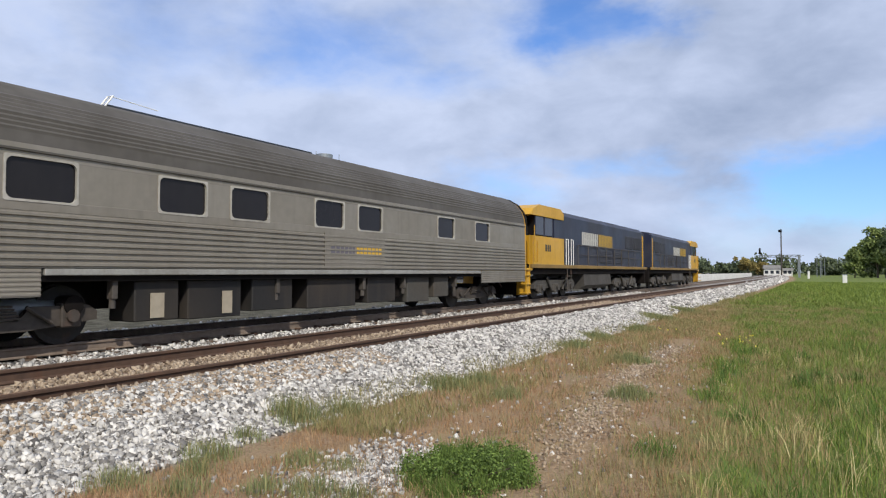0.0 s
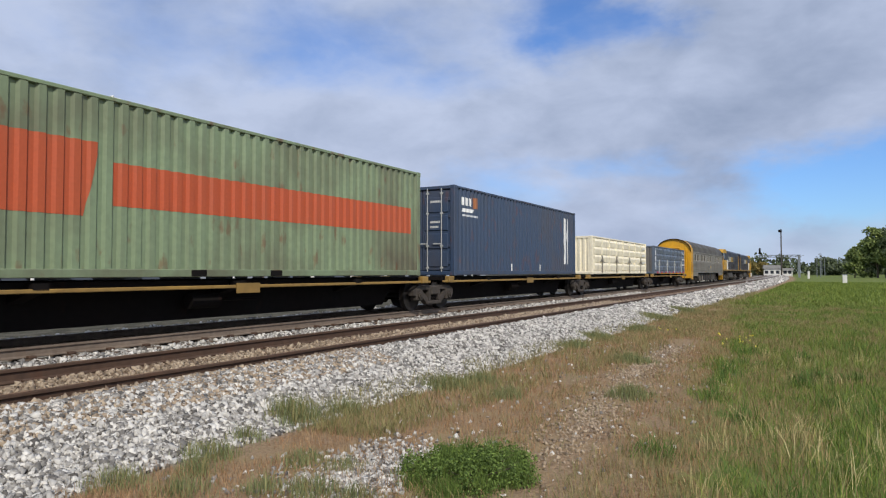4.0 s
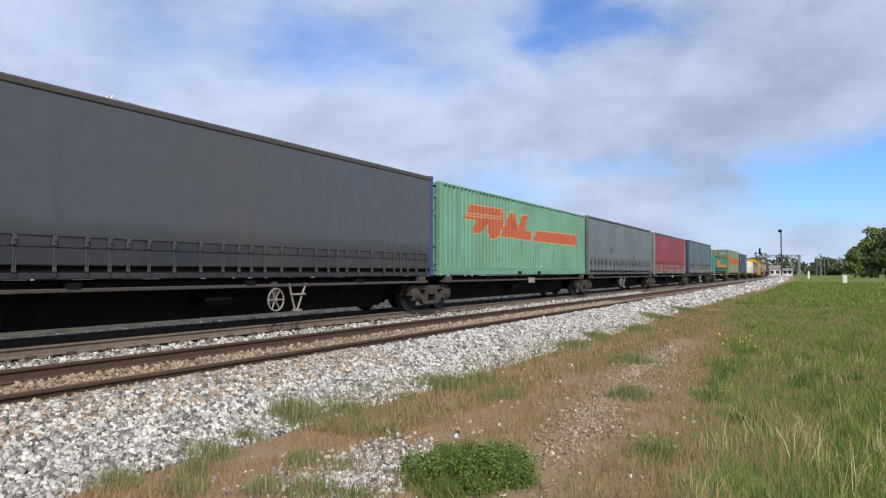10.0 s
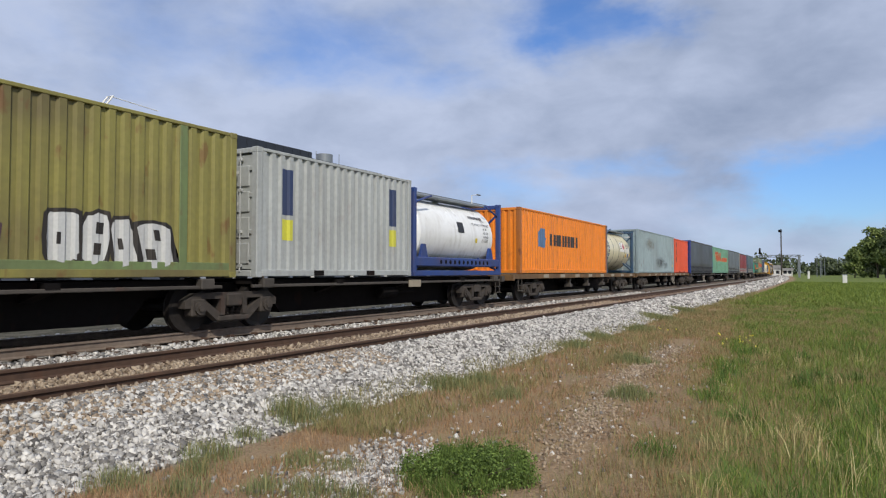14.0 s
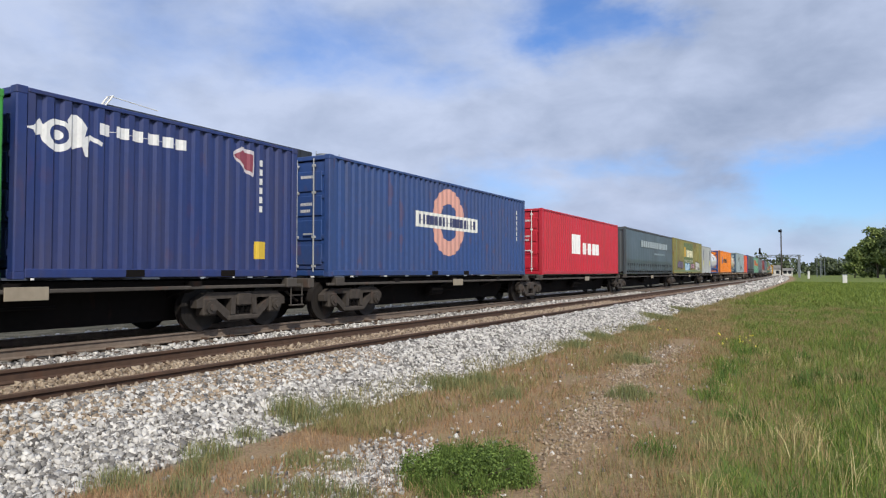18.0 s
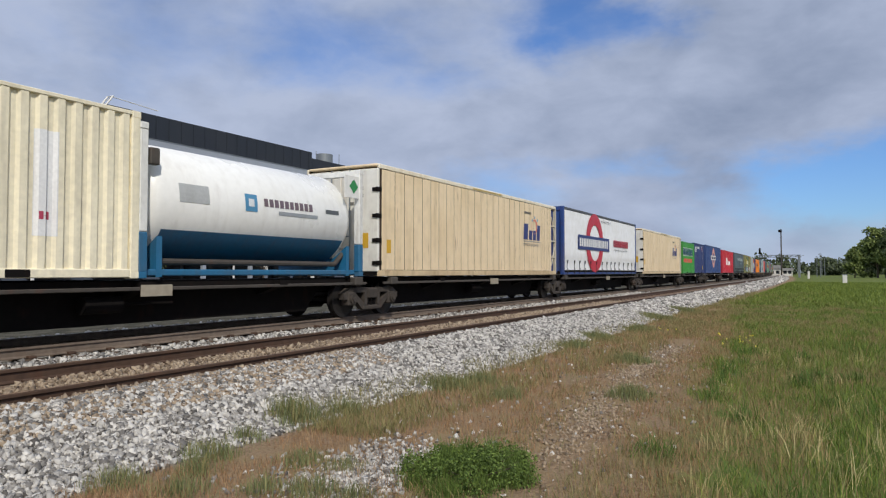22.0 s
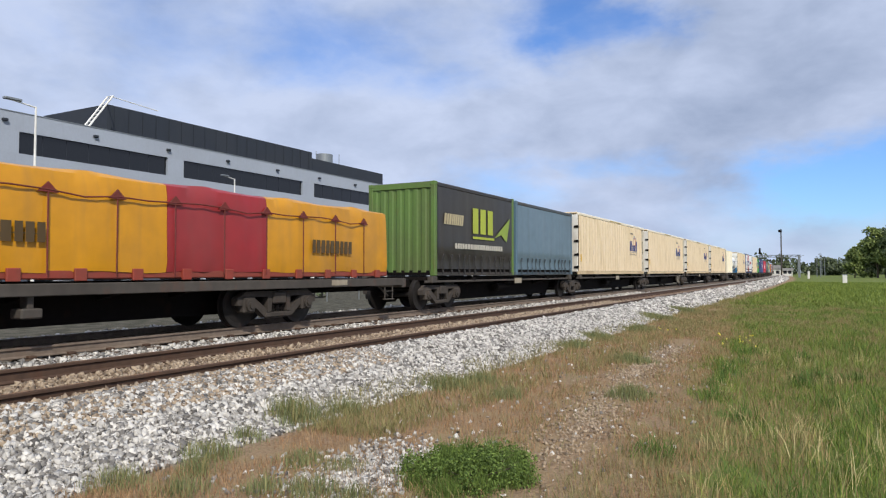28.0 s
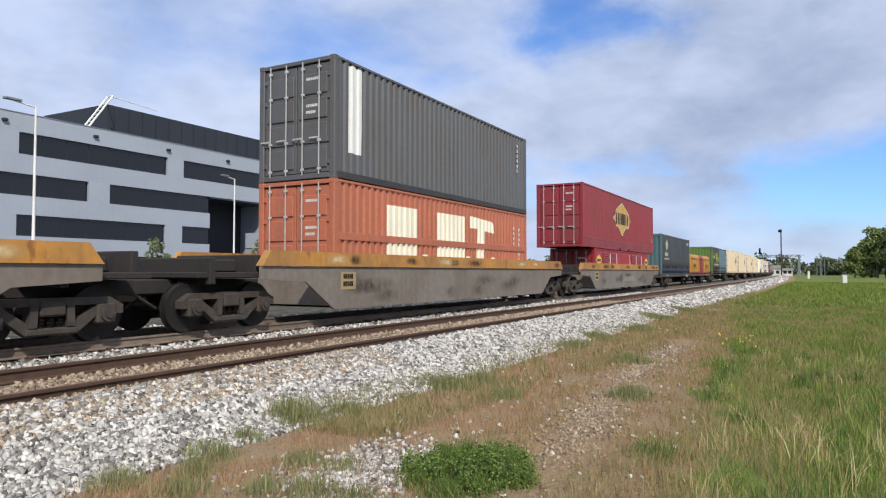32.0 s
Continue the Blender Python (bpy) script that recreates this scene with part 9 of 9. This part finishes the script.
def stones(name, n, area, size, mat, seed, label, lift=0.0, heap=False):
    """Rough stones strewn over a strip (x0, x1, y0, y1), denser towards the near end."""
    rng = np.random.default_rng(seed)
    x = rng.uniform(area[0], area[1], n)
    y = area[2] + (area[3] - area[2]) * rng.uniform(0, 1, n) ** area[4]
    if heap:
        x = (area[0] + area[1]) / 2 + rng.normal(size=n) * (area[1] - area[0]) * 0.3
        y = (area[2] + area[3]) / 2 + rng.normal(size=n) * (area[3] - area[2]) * 0.3
    s = size * rng.uniform(0.55, 1.25, n) * (0.8 + 0.02 * y)
    z = np.array([ground_height(a) + lumps(a, b) for a, b in zip(x, y)]) + s * 0.22 + lift
    cube = np.array([(-1, -1, -1), (1, -1, -1), (1, 1, -1), (-1, 1, -1), (-1, -1, 1), (1, -1, 1), (1, 1, 1), (-1, 1, 1)], float) * 0.5
    v = cube[None] * rng.uniform(0.6, 1.2, (n, 1, 3)) + rng.normal(size=(n, 8, 3)) * 0.2
    q = rng.normal(size=(n, 4))
    q /= np.linalg.norm(q, axis=1)[:, None]
    w, a, b, c = q.T
    rot = np.stack([1 - 2 * (b * b + c * c), 2 * (a * b - c * w), 2 * (a * c + b * w), 2 * (a * b + c * w), 1 - 2 * (a * a + c * c), 2 * (b * c - a * w), 2 * (a * c - b * w), 2 * (b * c + a * w), 1 - 2 * (a * a + b * b)], 1).reshape(n, 3, 3)
    v = np.einsum("nij,nkj->nki", rot, v * s[:, None, None]) + np.stack([x - np.array([bend(t) for t in y]), y, z], 1)[:, None]
    f = np.array([(0, 3, 2, 1), (4, 5, 6, 7), (0, 1, 5, 4), (1, 2, 6, 5), (2, 3, 7, 6), (3, 0, 4, 7)])
    f = (f[None] + 8 * np.arange(n)[:, None, None]).reshape(-1, 4)
    np_mesh(name, v.reshape(-1, 3), f, mat, label, "stones")


stones("ballast", 42000, (-6.45, -4.8, 1.2, 26.0, 1.4), 0.046, M_STONE, 1, "sharp pale grey ballast stones on the near shoulder")
stones("ballast", 9000, (-6.45, -4.8, -10.0, 1.25, 1.0), 0.07, M_STONE, 7, "sharp pale grey ballast stones on the near shoulder")
stones("ballast", 9000, (-6.4, -4.95, 24.0, 70.0, 1.3), 0.07, M_STONE, 2, "sharp pale grey ballast stones on the near shoulder")
stones("ballast", 7000, (-6.4, -4.95, 66.0, 170.0, 1.2), 0.09, M_STONE, 8, "sharp pale grey ballast stones on the near shoulder")
stones("ballast", 12000, (-10.4, -8.5, 3.0, 45.0, 1.4), 0.055, M_STONE, 3, "pale ballast stones between the two tracks")
stones("ballast", 9000, (-8.2, -6.75, 2.0, 30.0, 1.3), 0.045, M_STONE2, 4, "rust-stained ballast between the near rails")
stones("ballast", 5500, (-6.6, -5.75, 0.5, 9.0, 1.2), 0.046, M_STONE2, 5, "rust-stained ballast along the near rail")
stones("ballast", 5000, (-14.3, -12.3, 6.0, 50.0, 1.2), 0.08, M_STONE, 6, "pale ballast stones beyond the far rail")


def grass(name, mat, n, place, height, width, seed, label, curl=0.5):
    """Bent blades, each two quads tapering to a tip; place(rng, n) gives x, y and a height factor."""
    rng = np.random.default_rng(seed)
    x, y, k = place(rng, n)
    n = len(x)
    z = np.array([ground_height(a) + (lumps(a, b) if b < 60 else 0) for a, b in zip(x, y)]) - 0.01
    hh = height * k * rng.uniform(0.5, 1.25, n)
    a = rng.uniform(0, 2 * math.pi, n)
    side = np.stack([np.cos(a), np.sin(a), np.zeros(n)], 1)
    b = rng.uniform(0, 2 * math.pi, n)
    out = np.stack([np.cos(b), np.sin(b), np.zeros(n)], 1) * (rng.uniform(0.05, curl, n) * hh)[:, None]
    up = np.array([0, 0, 1.0])
    p = np.stack([x - np.array([bend(t) for t in y]), y, z], 1)
    w = (width * rng.uniform(0.6, 1.3, n) * (0.7 + y * 0.045))[:, None]
    m = p + out * 0.35 + up * (hh * 0.6)[:, None]
    t = p + out + up * (hh * 0.97)[:, None]
    v = np.stack([p - side * w, p + side * w, m + side * w * 0.7, m - side * w * 0.7, t], 1).reshape(-1, 3)
    i = 5 * np.arange(n)[:, None]
    tri = np.concatenate([i + np.array([[0, 1, 2]]), i + np.array([[0, 2, 3]]), i + np.array([[3, 2, 4]])], 0)
    np_mesh(name, v, tri, mat, label, "grass")


def field(x0, x1, y0, y1, power, keep, tall=None):
    def place(rng, n):
        y = y0 + (y1 - y0) * rng.uniform(0, 1, n) ** power
        x = x0 + (x1 + 0.085 * y - x0) * rng.uniform(0, 1, n)
        val = np.array([noise.noise((a * 0.9, b * 0.55, 1.0)) * 0.6 + noise.noise((a * 2.6, b * 1.8, 5.0)) * 0.4 for a, b in zip(x, y)])
        # lateral place, where the green begins nearer the line further off
        lat = x + np.clip((y - 6.0) * 0.085, 0, 2.4)
        path = np.interp(y, (6.0, 8.3, 11.0, 15.5), (-2.05, -2.35, -2.65, -2.75))
        worn = np.clip(1.25 - np.abs(x - path) / 0.45, 0, 1) * (y < 17)
        ok = keep(lat, val, y, rng.uniform(0, 1, n)) & (rng.uniform(0, 1, n) > worn * 0.92)
        k = np.ones(n) if tall is None else tall(lat, val)
        return x[ok], y[ok], k[ok]
    return place


def tufts(spots, per):
    def place(rng, n):
        xs, ys, ks = [], [], []
        for x, y, r, tall in spots:
            m = int(per * r * r / 0.09)
            q = rng.normal(size=(m, 2)) * r * 0.42
            xs.append(x + q[:, 0]); ys.append(y + q[:, 1])
            ks.append(tall * np.clip(1.15 - np.hypot(q[:, 0], q[:, 1]) / r * 0.7, 0.35, 1.2))
        return np.concatenate(xs), np.concatenate(ys), np.concatenate(ks)
    return place


M_RED = leafy("reddish_dry_grass", "6e4a34", "b08a64")
grass("grass", M_GRASS, 150000, field(-4.0, 1.6, 3.0, 42.0, 1.5, lambda l, v, y, u: (l > np.interp(y, (6.0, 14.0), (-0.3, -0.9)) + 1.8 * v) & (u < np.clip(np.interp(y, (5.0, 13.0), (0.24, 0.8)) - 2.6 * v, 0.06, 1))), 0.13, 0.0030, 11, "green grass on the verge", 0.95)
grass("grass", M_MIX, 120000, field(-4.8, 1.6, 3.0, 42.0, 1.5, lambda l, v, y, u: (l > -2.9 + 1.8 * v) & (u < np.clip(0.62 + 1.2 * v, 0.25, 1))), 0.13, 0.0027, 12, "fading yellow-green grass on the verge", 0.95)
grass("dry_grass", M_DRY, 120000, field(-4.9, 1.4, 3.0, 36.0, 1.5, lambda l, v, y, u: (v > -0.2 + 0.09 * np.clip(l + 2, 0, 3)) & (u < 0.85)), 0.1, 0.0023, 13, "short dry brown grass on bare soil", 0.9)
grass("dry_grass", M_RED, 70000, field(-4.7, 0.4, 3.0, 30.0, 1.5, lambda l, v, y, u: (v < 0.15) & (v > -0.35) & (l < -0.9) & (u < 0.7)), 0.08, 0.0026, 16, "short reddish dry grass on bare soil", 0.9)
grass("grass", M_MIX, 26000, field(-5.25, -4.2, 5.5, 60.0, 1.4, lambda l, v, y, u: (v > -0.1)), 0.16, 0.004, 14, "ragged grass along the ballast foot", 0.9)
grass("grass", M_GRASS, 50000, field(-4.0, 3.0, 36.0, 120.0, 1.2, lambda l, v, y, u: (l > -1.6 + 0.8 * v) & (u < 0.7)), 0.22, 0.006, 15, "green grass stretching along the line", 0.9)
grass("tall_grass", M_DRY, 2200, field(-2.6, 1.6, 3.2, 22.0, 1.3, lambda l, v, y, u: (l > -1.4 + 1.2 * v)), 0.34, 0.0016, 17, "thin tall dry stalks among the grass", 0.6)
grass("tall_grass", M_GRASS, 2500, field(-2.0, 1.6, 3.2, 22.0, 1.3, lambda l, v, y, u: (l > -0.7 + 1.2 * v)), 0.32, 0.003, 18, "long green blades among the grass", 1.1)
grass("grass", M_GRASS, 42000, field(-1.6, 6.0, -9.0, 3.3, 1.0, lambda l, v, y, u: (l > -1.2 + 1.6 * v)), 0.13, 0.004, 71, "green grass on the verge", 0.95)
grass("grass", M_MIX, 26000, field(-4.8, 6.0, -9.0, 3.3, 1.0, lambda l, v, y, u: (l > -2.9 + 1.8 * v) & (u < np.clip(0.45 + 1.4 * v, 0.15, 1))), 0.13, 0.004, 72, "fading yellow-green grass on the verge", 0.95)
grass("dry_grass", M_DRY, 16000, field(-4.9, 1.0, -9.0, 3.2, 1.0, lambda l, v, y, u: (v > -0.15)), 0.09, 0.0035, 73, "short dry brown grass on bare soil", 0.9)
grass("grass", M_GRASS, 60000, field(1.5, 7.0, 3.0, 40.0, 1.2, lambda l, v, y, u: u < 0.8), 0.14, 0.004, 74, "green grass on the verge", 0.95)
SPOTS = [(-5.0, 5.75, 0.42, 1.5), (-4.85, 6.4, 0.3, 1.1), (-4.75, 4.3, 0.35, 0.9), (-4.9, 4.9, 0.25, 0.9), (-4.75, 3.4, 0.35, 0.8), (-4.45, 3.9, 0.25, 0.8), (-4.7, 8.6, 0.5, 1.1), (-4.5, 9.2, 0.4, 1.0), (-4.8, 16.5, 0.6, 1.0), (-4.7, 14.3, 0.5, 1.0), (-4.5, 19.5, 0.6, 1.0), (-3.9, 4.55, 0.3, 0.7), (-3.5, 4.6, 0.25, 0.7), (-3.0, 12.5, 0.5, 1.0), (-2.2, 9.0, 0.4, 1.0), (-4.9, 24.0, 0.8, 1.1), (-4.9, 29.0, 0.8, 1.1), (-3.6, 8.2, 0.35, 0.9), (-3.3, 3.95, 0.32, 0.9), (-2.95, 4.0, 0.25, 0.8), (-3.65, 3.85, 0.25, 0.8), (-4.15, 3.5, 0.3, 0.8)]
grass("grass_tufts", M_MIX, 1, tufts(SPOTS, 120), 0.22, 0.0034, 21, "ragged green tufts along the ballast foot", 0.6)
grass("grass_tufts", M_TUFT, 1, tufts(SPOTS, 260), 0.2, 0.0034, 22, "ragged green tufts along the ballast foot", 0.6)

rng_v = random.Random(8)
CLUMPS = [(rng_v.uniform(-1.6, 1.9), rng_v.uniform(3.4, 15.0), rng_v.uniform(0.14, 0.34), rng_v.uniform(0.8, 1.4)) for k in range(60)]
CLUMPS = [q for q in CLUMPS if q[0] > -1.5 and q[0] < 0.4 + 0.085 * q[1]]
M_STRAW = leafy("pale_straw", "a08c58", "d6c896")
M_DEEP = leafy("deep_green_grass", "3a5220", "64803a")
grass("grass", M_DEEP, 60000, field(-3.0, 2.4, 3.0, 40.0, 1.4, lambda l, v, y, u: (l > -0.7 + 1.2 * v) & (v < -0.14) & (u < 0.8)), 0.15, 0.0032, 63, "patches of deeper green grass on the verge", 0.95)
grass("straw_tufts", M_STRAW, 1, tufts(CLUMPS[::2], 80), 0.24, 0.0022, 61, "pale straw tufts among the green grass", 0.8)
grass("grass_tufts", M_DEEP, 1, tufts(CLUMPS[1::2], 170), 0.22, 0.0032, 62, "deep green tufts among the grass", 0.9)


grass("straw_tufts", M_STRAW, 1, tufts([(0.15, 5.9, 0.3, 1.0), (-0.1, 6.6, 0.3, 0.9), (-0.75, 5.3, 0.35, 0.6), (-0.6, 7.4, 0.3, 0.8), (0.45, 7.2, 0.3, 1.0)], 38), 0.46, 0.0024, 64, "tall arching straw stalks on the verge", 0.9)


def bush(x, y, r, hgt, label):
    rng = np.random.default_rng(int(abs(x * 100)))
    b = tagged(new("green_bush"), label, "bush")
    b.matrix_basis = pose(x, y, GROUND)
    g = Geo()
    for k in range(14):
        a = 2.4 * k
        g.rod((0.1 * math.cos(a), 0.1 * math.sin(a), 0), (r * 0.7 * math.cos(a), r * 0.7 * math.sin(a), hgt * 0.7), 0.008, 5, 0.003)
    part("stem", g, M_BARK, b)
    vs = []
    for k in range(60):
        a, q = rng.uniform(0, 6.28), r * math.sqrt(rng.uniform(0, 1))
        c = np.array([q * math.cos(a), q * math.sin(a), hgt * (0.66 - 0.5 * (q / r) ** 2) + rng.normal() * 0.025])
        vs.append(leaves(c, 0.11, 130, 0.012, rng, 0.9))
    v = np.concatenate(vs)
    np_mesh("foliage", v, np.arange(len(v)).reshape(-1, 4), M_WEED, "", "").parent = b


WEEDS = [(-2.5 + 0.46 * math.cos(k * 2.4) * math.sqrt(k / 26), 4.95 + 0.55 * math.sin(k * 2.4) * math.sqrt(k / 26), 0.16 + 0.05 * math.sin(k * 5.1), 1.0 + 0.3 * math.sin(k * 3.7)) for k in range(26)]
WEEDS += [(-2.2 + 0.3 * math.cos(k * 2.4), 4.25 + 0.16 * math.sin(k * 1.9), 0.14, 0.7) for k in range(7)]
grass("weed_blades", M_WEED, 1, tufts(WEEDS, 900), 0.19, 0.0030, 41, "fine bright green sprigs round the bush", 0.45)
bush(-2.5, 4.98, 0.56, 0.18, "low dense bright green bush on the verge")
stones("gravel", 1900, (-3.75, -2.9, 3.8, 5.5, 1.0), 0.032, M_STONE, 31, "loose pale gravel on the verge", 0.0, True)
for k, (px, py) in enumerate(((-2.75, 14.6), (-2.7, 12.6), (-2.6, 10.8), (-2.4, 9.2), (-2.3, 7.8), (-2.15, 6.6))):
    stones("gravel", 420, (px - 0.35, px + 0.35, py - 1.0, py + 1.0, 1.0), 0.026, M_STONE2, 50 + k, "loose brown gravel on a worn path", 0.0, True)
stones("gravel", 420, (-4.6, -1.2, 3.6, 16.0, 1.0), 0.028, M_STONE, 32, "scattered pale stones on the soil")


def flowers():
    rng = np.random.default_rng(77)
    vs = []
    for cx, cy, n in ((-1.45, 16.3, 9), (-1.2, 15.2, 4), (-3.3, 17.5, 4)):
        for k in range(n):
            vs.append(leaves(np.array([cx + rng.normal() * 0.28, cy + rng.normal() * 0.35, GROUND + rng.uniform(0.14, 0.26)]), 0.02, 4, 0.02, rng))
    v = np.concatenate(vs)
    np_mesh("wild_flowers", v, np.arange(len(v)).reshape(-1, 4), leafy("yellow_petals", "cdb52c", "ece36a"), "small yellow wild flowers in the grass", "flowers")


flowers()


def motions():
    """The train runs past at one speed and follows the line's slow bend to the left."""
    for ob, s0, z, turn in MOVERS:
        rows = []
        for k in range(17):
            t = 2.0 * k
            s = s0 + SPEED * t
            rows.append((t, pose(TRACK_X - bend(s), s, z, 0, 0, heading(s) + turn)))
        walk(ob, rows)


motions()
